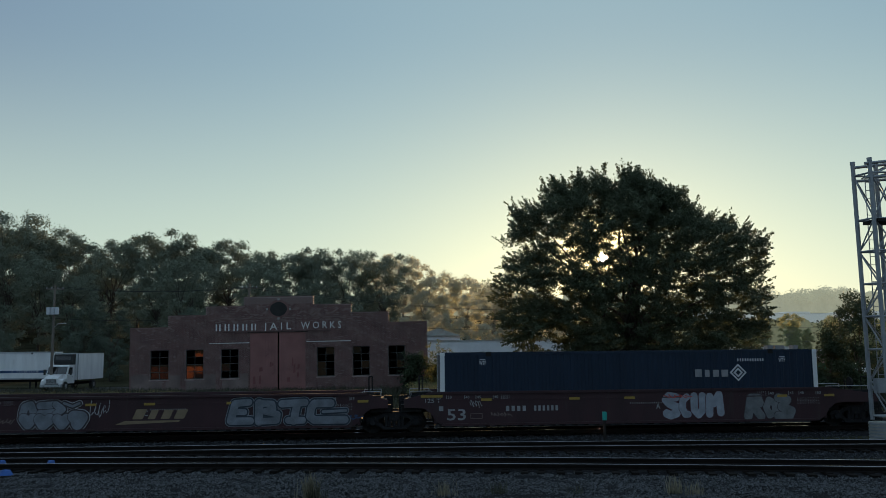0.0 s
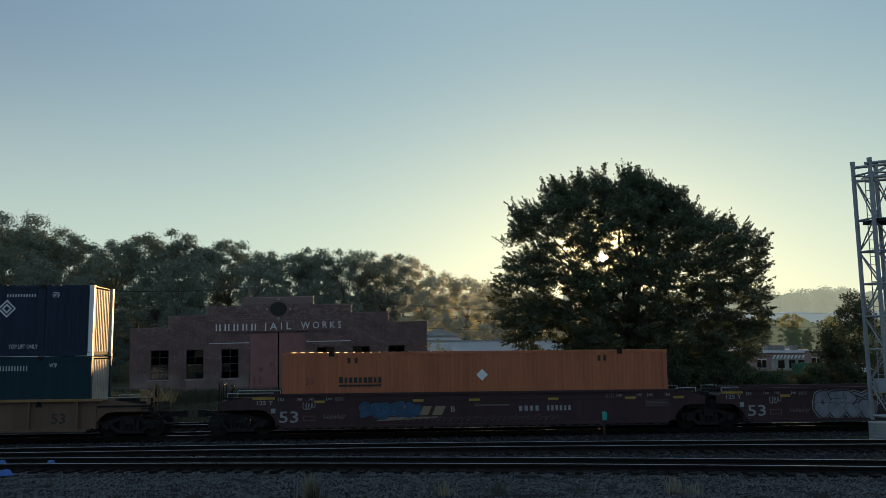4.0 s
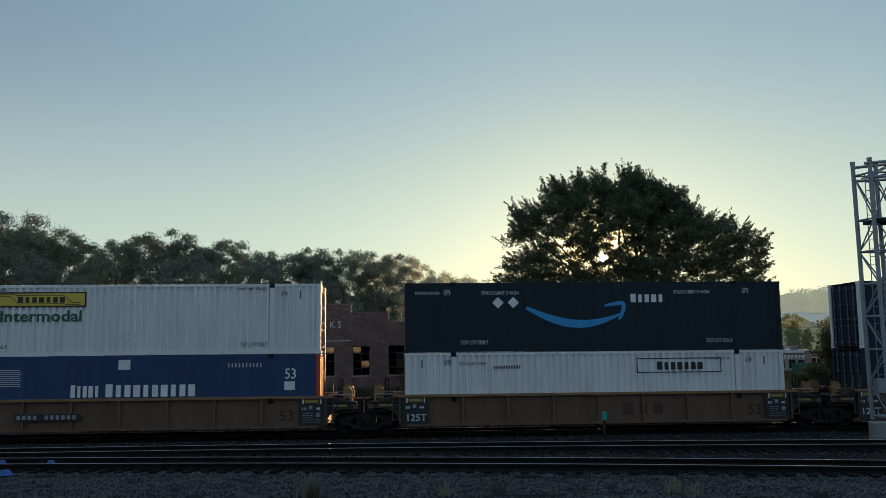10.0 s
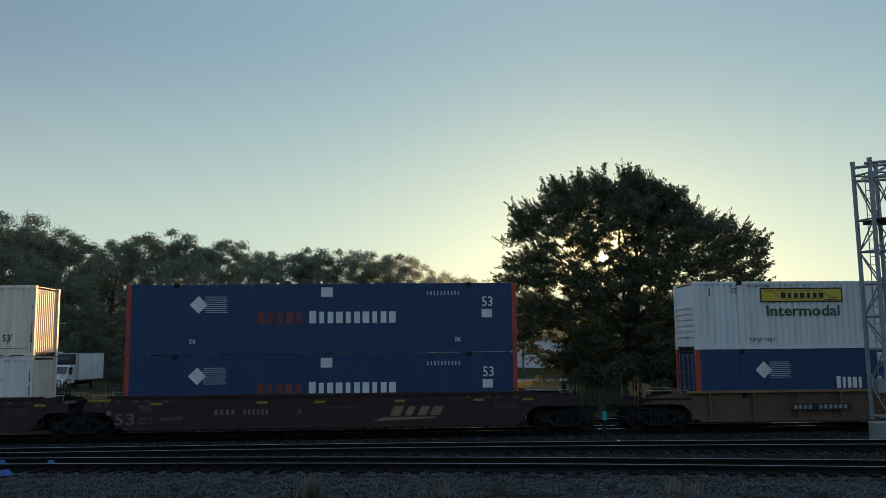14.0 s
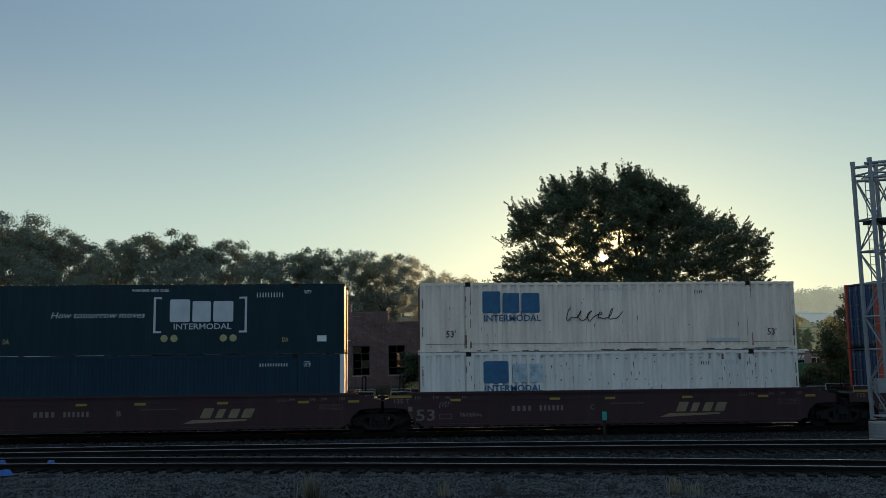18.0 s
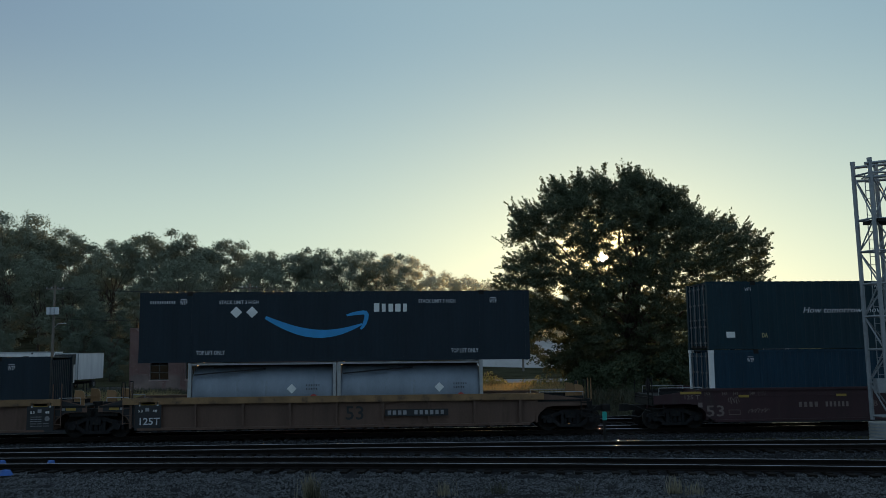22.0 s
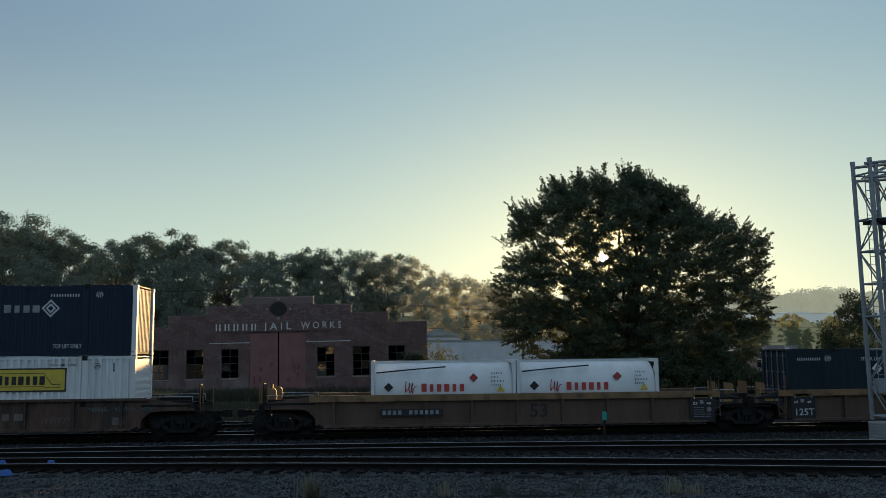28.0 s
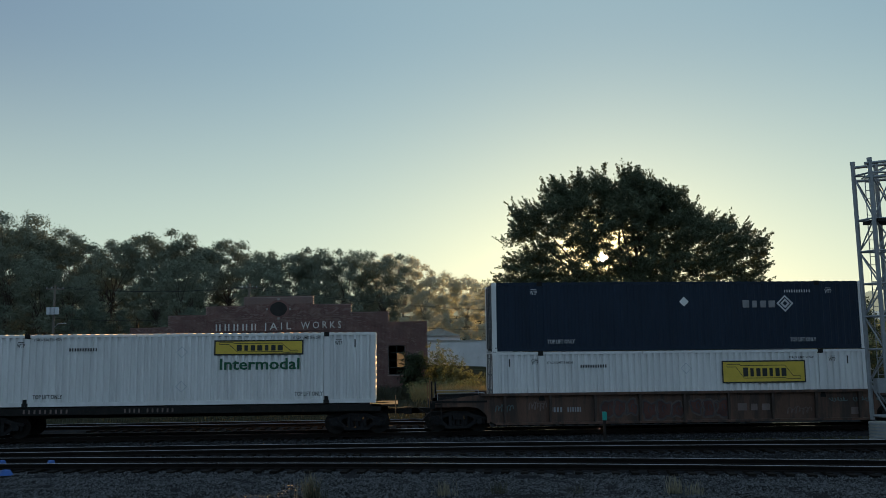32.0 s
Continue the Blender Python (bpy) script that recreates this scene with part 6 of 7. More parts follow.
def twig_leaves(name, twigs, per, size, seed, clear=None):
    """Leaf blades along twigs given as (foot, direction, length, width)."""
    rng = np.random.default_rng(seed)
    foot, way = np.array([t[0] for t in twigs]).repeat(per, 0), np.array([t[1] for t in twigs]).repeat(per, 0)
    long, wide = np.array([t[2] for t in twigs]).repeat(per)[:, None], np.array([t[3] for t in twigs]).repeat(per)[:, None]
    n = len(foot)
    u = rng.uniform(0.05, 1.0, (n, 1)) ** 0.8
    c = foot + way * long * u + rng.normal(0, 1, (n, 3)) * wide * (1.05 - 0.55 * u) * np.array([[1, 1, 0.7]])
    a = way + rng.normal(0, 0.8, (n, 3))
    a /= np.linalg.norm(a, axis=1, keepdims=True)
    e = np.cross(a, rng.normal(0, 1, (n, 3)) + np.array([[0, 0, 0.6]]))
    e /= np.linalg.norm(e, axis=1, keepdims=True)
    s = rng.uniform(size[0], size[1], (n, 1))
    if clear:
        w = c + np.array(clear)
        d = np.array(SUN_DIR)
        q = w - np.outer(w @ d, d)
        r, t = np.linalg.norm(q, axis=1), np.arctan2(q[:, 2], q[:, 0])
        keep = r > 0.27 + 0.07 * np.sin(3 * t + 1) + 0.06 * np.sin(7 * t)
        c, a, e, s = c[keep], a[keep], e[keep], s[keep]
        n = len(c)
    v = np.stack([c - a * s, c + e * s * 0.55 + a * s * 0.15, c + a * s, c - e * s * 0.55 + a * s * 0.15], 1).reshape(-1, 3)
    me = bpy.data.meshes.new(name)
    me.from_pydata(v.tolist(), [], np.arange(4 * n).reshape(-1, 4).tolist())
    return me


def oak():
    """The broad oak behind the tracks: limbs, then fans of twigs that carry the leaves."""
    rng = random.Random(21)
    at = Vector((19.6, 70.0, rise(19, 70)))
    ob = thing("oak_tree", "broad dense oak tree, dark against the low sun", "tree", at)
    off = at - Vector(EYE)
    # crown outline: half width of the crown by height, on either side
    lprof = [(0.9, 4.0), (2.4, 6.0), (3.4, 8.6), (5.4, 10.2), (8.0, 11.1), (9.8, 10.9), (11.4, 9.4), (12.7, 10.7), (14.0, 9.8), (15.4, 9.8), (16.3, 6.9), (17.6, 6.6), (18.5, 3.6)]
    rprof = [(0.9, 8.6), (3.6, 9.9), (5.4, 10.4), (6.8, 10.6), (8.9, 11.1), (11.0, 11.1), (12.5, 10.4), (13.7, 9.3), (14.4, 6.9), (15.6, 5.0), (17.0, 4.4), (17.8, 2.4), (18.5, 0.8)]

    def half(z, prof):
        for (z0, w0), (z1, w1) in zip(prof, prof[1:]):
            if z0 <= z <= z1:
                return w0 + (w1 - w0) * (z - z0) / (z1 - z0)
        return 0

    # places where the crown is loose and the sky shows between the twigs: x, z, half width, half height
    loose = ((-2.1, 11.3, 1.5, 1.3), (-3.4, 14.6, 0.8, 0.7), (4.8, 11.4, 1.7, 0.5), (2.4, 8.0, 1.5, 0.7), (-6.6, 4.3, 1.5, 1.2), (9.2, 8.4, 1.2, 0.5), (-8.6, 12.2, 1.8, 0.9), (-5.6, 10.9, 1.2, 0.8), (7.0, 6.6, 1.6, 0.5), (0.2, 13.6, 0.5, 0.9), (-5.2, 13.4, 0.7, 0.5), (1.6, 15.6, 0.6, 0.4))

    def density(p):
        d = 1.25 * noise.noise((p.x * 0.42, p.y * 0.42 + 3, p.z * 0.62)) + 0.5 * noise.noise((p.x * 1.1, p.y * 1.1, p.z * 1.5 + 9))
        keep = 0.98 + 0.7 * d - (0.12 if p.x < -1 and p.z > 9 else 0.0) + (0.35 if p.z < 8 else 0.0) + (0.25 if p.x > 3 else 0.0)
        for a, c, w, h in loose:
            u = ((p.x - a) / w) ** 2 + ((p.z - c) / h) ** 2
            if u < 1:
                keep = min(keep, 0.06 + 0.5 * u)
        return keep

    twigs, hubs = [], []
    while len(hubs) < 2500:
        z = rng.uniform(1.2, 18.4)
        side = rng.uniform(-1, 1)
        w = half(z, lprof if side < 0 else rprof)
        depth = rng.uniform(-1, 1)
        q = math.hypot(side, depth)
        if not w or q > 1 or rng.random() > 0.3 + 0.7 * q:
            continue
        p = Vector((side * w, depth * w * 0.85, z if z < 9 else 9 + (z - 9) * 0.885))
        if rng.random() > density(p):
            continue
        ray = p + off
        if (ray - SUN_DIR * ray.dot(SUN_DIR)).length < 0.75 and rng.random() < 0.75:
            continue
        hubs.append(p)
        out = (p - Vector((0, 0, 5.0))).normalized()
        rim = 0.25 if p.z < 14 else 0.6
        lead = (Vector((out.x, out.y, out.z * rim)) + Vector((rng.gauss(0, 0.5), rng.gauss(0, 0.5), 0.08 + rng.gauss(0, 0.2)))).normalized()
        flat = lead.cross(Vector((rng.gauss(0, 0.3), rng.gauss(0, 0.3), 1))).normalized()
        long = rng.uniform(0.7, 1.35)
        for k in range(6):
            u = k / 5
            turn = (1 if k % 2 else -1) * rng.uniform(0.5, 1.4) * (1 - 0.6 * u)
            way = (lead + flat * turn + Vector((0, 0, rng.gauss(0.05, 0.15)))).normalized()
            twigs.append((tuple(p + lead * long * (0.75 * u - 0.35)), tuple(way), rng.uniform(0.45, 0.85), rng.uniform(0.12, 0.26)))
    # single shoots that stand out of the crown's top and edge
    for p in list(hubs):
        w = half(p.z, lprof if p.x < 0 else rprof)
        if abs(p.x) > 0.72 * w or p.z > 16.6:
            d = Vector((p.x, p.y * 0.6, (p.z - 8.0) * 1.25)).normalized()
            for _ in range(2):
                way = (d + Vector((rng.gauss(0, 0.3), rng.gauss(0, 0.3), 0.35 + rng.gauss(0, 0.25)))).normalized()
                twigs.append((tuple(p + d * 0.5), tuple(way), rng.uniform(0.6, 1.2), rng.uniform(0.06, 0.13)))
    b = Build()
    limbs(b, [tuple(p) for p in hubs[::95]], (0, 0, 0), (0.3, 0, 4.2), 0.65, rng, clear=off)
    part("trunk", b.mesh("trunk", False), M_BARK, ob)
    part("crown", twig_leaves("crown", twigs, 25, (0.058, 0.128), 8, off), M_LEAF, ob)
    return ob


oak()


def wood_tree_meshes(seed, tall, wide, per=440, size=(0.11, 0.22)):
    """Trunk, boughs and a crown of rounded leafy boughs with gaps between them."""
    rng, nr = random.Random(seed), np.random.default_rng(seed)
    lobes = []
    for k in range(30):
        u = 0.10 + 0.86 * ((k + rng.random()) / 30) ** 0.85
        w = wide * (0.75 + 0.4 * u) * math.sqrt(max(0.02, 1 - max(0, (u - 0.5) / 0.56) ** 2))
        t, q = k * 2.4 + rng.uniform(-0.5, 0.5), math.sqrt(rng.uniform(0.12, 1))
        lobes.append((Vector((w * q * math.cos(t), w * q * math.sin(t), tall * u)), rng.uniform(1.15, 2.3)))
    verts = []
    for c, r in lobes:
        n = int(per * (r / 1.8) ** 2)
        d = nr.normal(0, 1, (n, 3))
        d /= np.linalg.norm(d, axis=1, keepdims=True)
        d[:, 2] = np.where(d[:, 2] < -0.6, -d[:, 2], d[:, 2])
        bump = 1 + 0.22 * np.sin(5 * d[:, :1] + c.x) * np.sin(4 * d[:, 1:2] + c.y) + 0.16 * np.sin(9 * d[:, 2:] + c.z) * np.sin(8 * d[:, :1])
        p = np.array(c) + d * np.array([[1, 1, 0.72]]) * r * bump * nr.uniform(0.2, 1.15, (n, 1)) ** 0.7
        f = d + nr.normal(0, 0.55, (n, 3))
        a = np.cross(f, nr.normal(0, 1, (n, 3)))
        a /= np.linalg.norm(a, axis=1, keepdims=True)
        e = np.cross(f, a)
        e /= np.linalg.norm(e, axis=1, keepdims=True)
        s = nr.uniform(size[0], size[1], (n, 1))
        verts.append(np.stack([p - a * s, p + a * s * 0.7 + e * s * 0.75, p + a * s * 0.7 - e * s * 0.75], 1).reshape(-1, 3))
    v = np.concatenate(verts)
    me = bpy.data.meshes.new("crown")
    me.from_pydata(v.tolist(), [], np.arange(len(v)).reshape(-1, 3).tolist())
    b = Build()
    limbs(b, [tuple(c) for c, r in lobes], (0, 0, -1), (0, 0, tall * 0.36), 0.3, rng, 5)
    return b.mesh("trunk", False), me


def woods(label, seed, places, leaf, tall, wide, group, bark=M_BARK):
    """Trees at the places given as (x, y, height), copied from a few models."""
    models = [wood_tree_meshes(seed + k, tall, wide) for k in range(5)]
    rng = random.Random(seed)
    first = {}
    for i, (x, y, h) in enumerate(places):
        k = rng.randrange(5)
        s = h / tall
        m = Matrix.Translation((x, y, rise(x, y) - 0.3)) @ Matrix.Rotation(rng.uniform(0, 6.28), 4, "Z") @ Matrix.Diagonal((s * rng.uniform(0.9, 1.15), s * rng.uniform(0.9, 1.15), s, 1))
        if k not in first:
            ob = thing("tree", label, "tree", group=group)
            part("trunk", models[k][0], bark, ob)
            part("crown", models[k][1], leaf, ob)
            ob.matrix_basis = m
            first[k] = ob
        else:
            src = first[k]
            keep = src.scale.copy()
            src.scale = (1, 1, 1)
            copy_thing(src, m)
            src.scale = keep


def skyline(x, y, table):
    """Height of the wood's top over the ground at x, from a table of (x at 170 m, top)."""
    q = x * 170 / y
    for (x0, h0), (x1, h1) in zip(table, table[1:]):
        if x0 <= q <= x1:
            h = h0 + (h1 - h0) * (q - x0) / (x1 - x0)
            return (h - 3.36) * y / 170 + 3.36 - rise(x, y)
    return 18


RIDGE = [(-140, 31), (-76, 28.8), (-65, 25.6), (-56, 24.2), (-45, 26.6), (-36, 25.9), (-27, 23.8), (-15, 22.6), (-3.5, 22.2), (5, 20.0), (10, 17.6), (14, 15.3), (18, 17.3), (26, 13), (60, 10)]
rng = random.Random(5)
near_rows, spots, pale = [], [], []
for y, step, x1, f in ((110, 4.5, -3, 0.3), (118, 7.5, -13, 0.5), (140, 8.0, -8, 0.76), (170, 5.6, -1, 0.98), (192, 8.0, 0, 0.9), (248, 6.2, 66, 1.0)):
    x = -105 * y / 170 - 12 if y < 240 else -4
    while x < x1:
        yy = y + rng.uniform(-5, 5) * (0.4 if y == 110 else 1)
        spot = (x + rng.uniform(-2, 2), yy, (skyline(x, yy, RIDGE) + 2.4) * f * rng.uniform(0.86, 1.03))
        (pale if y > 240 else spots if y > 130 else near_rows).append(spot)
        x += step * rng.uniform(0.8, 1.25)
woods("tall woodland tree at the foot of the hillside", 30, near_rows, M_LEAFNEAR, 20.0, 5.4, "trees of the hillside wood")
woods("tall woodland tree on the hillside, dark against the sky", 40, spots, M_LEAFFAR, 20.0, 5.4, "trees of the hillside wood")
spots = pale
golden = []
for i in range(15):
    golden.append((120 + 4.6 * i + rng.uniform(-2, 2), 285 + rng.uniform(-12, 12), rng.uniform(9.5, 15.0)))
x = -6
while x < 66:
    spots.append((x, 224 + rng.uniform(-4, 4), rng.uniform(6, 9)))
    x += rng.uniform(3.5, 5.5)
woods("tree at the wood's edge, pale with painted haze", 60, spots, M_LEAFHAZE, 18.0, 4.4, "pale trees at the wood's edge", M_BARKHAZE)
woods("tree beyond the shop, haze and sunlight painted into its colour", 70, golden, M_LEAFGOLD, 18.0, 4.4, "pale trees beyond the shop", M_BARKHAZE)

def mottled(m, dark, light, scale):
    """Uneven emission that paints haze over a far wood."""
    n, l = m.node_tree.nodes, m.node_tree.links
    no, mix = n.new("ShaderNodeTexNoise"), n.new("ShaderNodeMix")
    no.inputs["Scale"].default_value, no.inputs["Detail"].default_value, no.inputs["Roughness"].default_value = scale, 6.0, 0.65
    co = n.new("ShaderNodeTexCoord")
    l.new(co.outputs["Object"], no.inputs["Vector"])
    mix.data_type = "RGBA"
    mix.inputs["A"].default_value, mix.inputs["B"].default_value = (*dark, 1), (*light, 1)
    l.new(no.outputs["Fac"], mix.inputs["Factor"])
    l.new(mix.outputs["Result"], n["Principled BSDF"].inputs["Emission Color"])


def far_hills():
    """A far wooded ridge, uneven treetops, its morning haze painted in as glow."""
    rng = random.Random(77)
    tops = []
    for i in range(1800):
        x = -450 + 0.5 * i
        tops.append([x, 28 + 4 * noise.noise((x * 0.012, 0, 7)) + 1.2 * noise.noise((x * 0.3, 9, 7)) + rng.uniform(-0.25, 0.25)])
    for _ in range(420):
        c, r, h = rng.uniform(-450, 450), rng.uniform(3, 8.5), rng.uniform(2, 10)
        for q in tops:
            u = (q[0] - c) / r
            if abs(u) < 1:
                q[1] = max(q[1], 29.5 + h * math.sqrt(1 - u * u) + 0.6 * noise.noise((q[0] * 1.7, c, 2)) + 0.3 * noise.noise((q[0] * 4, c, 5)))
    b = Build()
    for x, z in tops:
        b.v += [(x * 1.3, 640, 0.0), (x * 1.3, 640 + 6 * noise.noise((x * 0.2, 1, 1)), z + 8)]
    b.f = [(2 * i, 2 * i + 2, 2 * i + 3, 2 * i + 1) for i in range(len(tops) - 1)]
    for k in range(64):
        cx = rng.uniform(255, 380) if k < 44 else rng.uniform(20, 110)
        base, r = next(z for x, z in tops if x * 1.3 >= cx) + 4.5, rng.uniform(4.0, 8.5)
        for _ in range(340):
            t, u, q = rng.uniform(0, 6.283), rng.uniform(-0.6, 1.0), rng.uniform(0.5, 1.05)
            w = r * math.sqrt(max(0.02, 1 - u * u)) * q * (1 + 0.2 * math.sin(3 * t + k))
            p = Vector((cx + w * math.cos(t), 634 + w * math.sin(t), base + 0.85 * r * u * q + 0.5 * math.sin(5 * t)))
            e = rng.uniform(0.35, 0.95)
            n = len(b.v)
            b.v += [tuple(p + Vector((rng.uniform(-e, e), rng.uniform(-e, e), rng.uniform(-e, e)))) for _ in range(3)]
            b.f.append((n, n + 1, n + 2))
    # emission stands in for the bright air in front of the ridge
    m = mat("hill_with_haze_glow", (0.16, 0.18, 0.13), 0.95, vary=0.25, scale=0.05, grain=0.6, bump=0)
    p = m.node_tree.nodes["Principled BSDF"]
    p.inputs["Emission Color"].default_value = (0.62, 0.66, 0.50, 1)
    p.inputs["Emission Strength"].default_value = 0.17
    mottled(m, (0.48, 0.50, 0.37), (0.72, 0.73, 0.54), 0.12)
    tagged(part("backdrop", b, m), "far wooded ridge, its pale morning haze painted as glow", "hills", kind="structure")
    b = Build()
    crowns = [(rng.uniform(40, 320), rng.uniform(2, 4.5), rng.uniform(1, 3)) for _ in range(120)]
    for i in range(520):
        x = 44 + 0.55 * i
        z = 12.2 + 1.2 * noise.noise((x * 0.06, 5, 2))
        z += max([h * math.sqrt(1 - ((x - c) / r) ** 2) for c, r, h in crowns if abs(x - c) < r] + [0]) + 0.5 * noise.noise((x * 1.1, 2, 2)) + rng.uniform(-0.15, 0.15)
        b.v += [(x, 322, 0.0), (x, 322 + 3 * noise.noise((x * 0.3, 1, 1)), z)]
    b.f = [(2 * i, 2 * i + 2, 2 * i + 3, 2 * i + 1) for i in range(519)]
    # the slope glows as well, in place of thinner haze before it
    m = mat("slope_with_haze_glow", (0.13, 0.15, 0.08), 0.95, vary=0.35, scale=0.12, grain=0.9, bump=0)
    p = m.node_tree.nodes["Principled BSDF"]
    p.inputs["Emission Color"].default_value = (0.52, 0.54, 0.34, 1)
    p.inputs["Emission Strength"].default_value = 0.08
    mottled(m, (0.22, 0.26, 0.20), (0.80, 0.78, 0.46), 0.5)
    tagged(part("backdrop", b, m), "wooded slope below the factory, thin haze painted as glow", "hills", kind="structure")


far_hills()


def shrub(name, label, x, y, tall, wide, leaf, seed, lobes=40, per=40, size=(0.05, 0.12)):
    rng = random.Random(seed)
    ob = thing(name, label, "shrub" if tall < 5 else "tree", (x, y, rise(x, y)))
    pts, tips = [], []
    for _ in range(lobes):
        z = tall * rng.uniform(0.1, 1.0)
        w = wide * math.sqrt(max(0.05, 1 - (z / tall) ** 2)) if tall < 5 else wide * (0.35 + 0.65 * math.sin(math.pi * min(1, z / tall * 0.9 + 0.08)))
        t, q = rng.uniform(0, 6.28), math.sqrt(rng.random())
        p = (w * q * math.cos(t), w * q * math.sin(t), z)
        tips.append(p)
        for _ in range(5):
            pts.append((p[0] + rng.gauss(0, 0.28), p[1] + rng.gauss(0, 0.28), max(0.1, p[2] + rng.gauss(0, 0.25))))
    b = Build()
    limbs(b, tips[::4], (0, 0, -0.2), (0, 0, tall * 0.3), 0.05 + 0.012 * tall, rng, 5)
    part("stem", b.mesh("stem", False), M_BARK, ob)
    part("crown", leaves("crown", pts, 0.45, per, size, seed), leaf, ob)


shrub("young_tree", "young leafy tree beside the signal mast", 33.2, 60, 7.2, 1.7, M_SHRUB, 3, 60)
shrub("shrub", "dark shrub against the corner of the brick building", 1.9, 71.6, 3.4, 1.0, M_SHRUB, 171, 34)
shrub("young_tree", "low leafy tree beside the signal mast", 31.0, 60, 4.9, 1.25, M_SHRUB, 4, 40)
for i, (x, y, h, w) in enumerate(((14.6, 64, 2.4, 1.6), (16.8, 62, 2.9, 2.5), (20.5, 62, 3.2, 2.6), (24.2, 62.5, 3.0, 2.4), (27.5, 62, 1.7, 2.2), (30.5, 62, 1.3, 2.2), (34, 61, 1.3, 2.2), (37, 62, 1.3, 2.2))):
    shrub("shrub", "dense dark shrub under the trees", x, y, h, w, M_SHRUB, 100 + i)
for i in range(5):
    shrub("shrub", "tall dark thicket behind the oak", 17.5 + 2.7 * i, 79 + (i % 3), 4.6 - 0.3 * (i % 2) - (1.8 if i > 4 else 0), 2.4, M_SHRUB, 160 + i, 46)
def brush(name, label, x, y, tall, wide, seed, stalks):
    """Loose upright stalks with small leaves."""
    rng = random.Random(seed)
    ob = thing(name, label, "shrub", (x, y, rise(x, y)))
    pts, b = [], Build()
    for _ in range(stalks):
        t, q = rng.uniform(0, 6.28), wide * math.sqrt(rng.random())
        h = tall * rng.uniform(0.45, 1.0) * (1 - 0.35 * q / wide)
        lean = (rng.gauss(0, 0.16), rng.gauss(0, 0.16))
        foot = (q * math.cos(t), q * math.sin(t))
        b.tube((foot[0] * 0.5, foot[1] * 0.5, -0.1), (foot[0] + lean[0] * h, foot[1] + lean[1] * h, h), 0.012, 0.005, 4, False)
        for k in range(max(3, int(h * 3.4))):
            u = rng.uniform(0.12, 1.0)
            pts.append((foot[0] * (0.5 + 0.5 * u) + lean[0] * h * u + rng.gauss(0, 0.09), foot[1] * (0.5 + 0.5 * u) + lean[1] * h * u + rng.gauss(0, 0.09), h * u))
    part("stem", b.mesh("stem", False), M_BARK, ob)
    part("foliage", leaves("foliage", pts, 0.22, 12, (0.04, 0.10), seed), M_BRUSH, ob)


for i, (x, y, h, w) in enumerate(((3.6, 72.0, 5.2, 1.0), (4.9, 71.5, 4.0, 1.3), (6.3, 71, 2.9, 1.3), (2.6, 71.2, 2.2, 0.9), (7.6, 69, 2.2, 1.1))):
    brush("shrub", "sunlit yellow-green shrub at the building's corner", x, y, h, w, 130 + i, 60)


def blades(name, label, count, region, high, wide, leaf, seed, lean=0.25):
    rng = np.random.default_rng(seed)
    c = np.array([region(rng) for _ in range(count)])
    h = rng.uniform(high[0], high[1], (count, 1))
    t = rng.uniform(0, 6.28, count)
    d = np.stack([np.cos(t), np.sin(t), 0 * t], 1)
    l = rng.normal(0, lean, (count, 3)) * h
    l[:, 2] = 0
    up = np.array([[0, 0, 1.0]])
    v = np.stack([c - d * wide, c + d * wide, c + up * h * 0.6 + l * 0.4 + d * wide * 0.7, c + up * h + l, c + up * h * 0.6 + l * 0.4 - d * wide * 0.7], 1).reshape(-1, 3)
    me = bpy.data.meshes.new(name)
    me.from_pydata(v.tolist(), [], np.arange(5 * count).reshape(-1, 5).tolist())
    return tagged(part(name, me, leaf), label, "grass", kind="stuff")


def strip(x0, x1, y0, y1):
    def at(rng):
        x, y = rng.uniform(x0, x1), rng.uniform(y0, y1)
        return (x, y, rise(x, y))
    return at


rng = random.Random(91)
for i in range(26):
    x, y = 2.4 + 0.42 * i + rng.uniform(-0.5, 0.5), 66.5 + rng.uniform(-2.5, 2.5)
    brush("brush", "dry golden-green brush lit from behind", x, y, rng.uniform(1.0, 2.2), rng.uniform(0.7, 1.2), 300 + i, 34)
blades("dry_grass", "dry golden grass beyond the tracks", 22000, strip(1.5, 13.5, 60, 69), (0.4, 1.35), 0.014, M_GRASS, 1)
blades("low_weeds", "low dry weeds between the tracks and the building", 26000, strip(-28, 34, 45.5, 62), (0.12, 0.6), 0.016, M_WEED, 9)
blades("weeds", "dark weeds along the building's foot", 12000, strip(-24, 3.5, 66, 73.5), (0.3, 1.0), 0.025, M_WEED, 2)
blades("dry_verge", "dry golden grass along the yard", 9000, strip(-36, -16, 60, 68), (0.35, 1.1), 0.016, M_GRASS, 12)
blades("weeds_left", "weedy verge beside the yard", 9000, strip(-40, -18, 62, 78), (0.3, 1.1), 0.025, M_WEED, 3)
blades("weeds_right", "weedy verge under the oak", 9000, strip(10, 42, 54, 62), (0.3, 1.2), 0.025, M_WEED, 6)
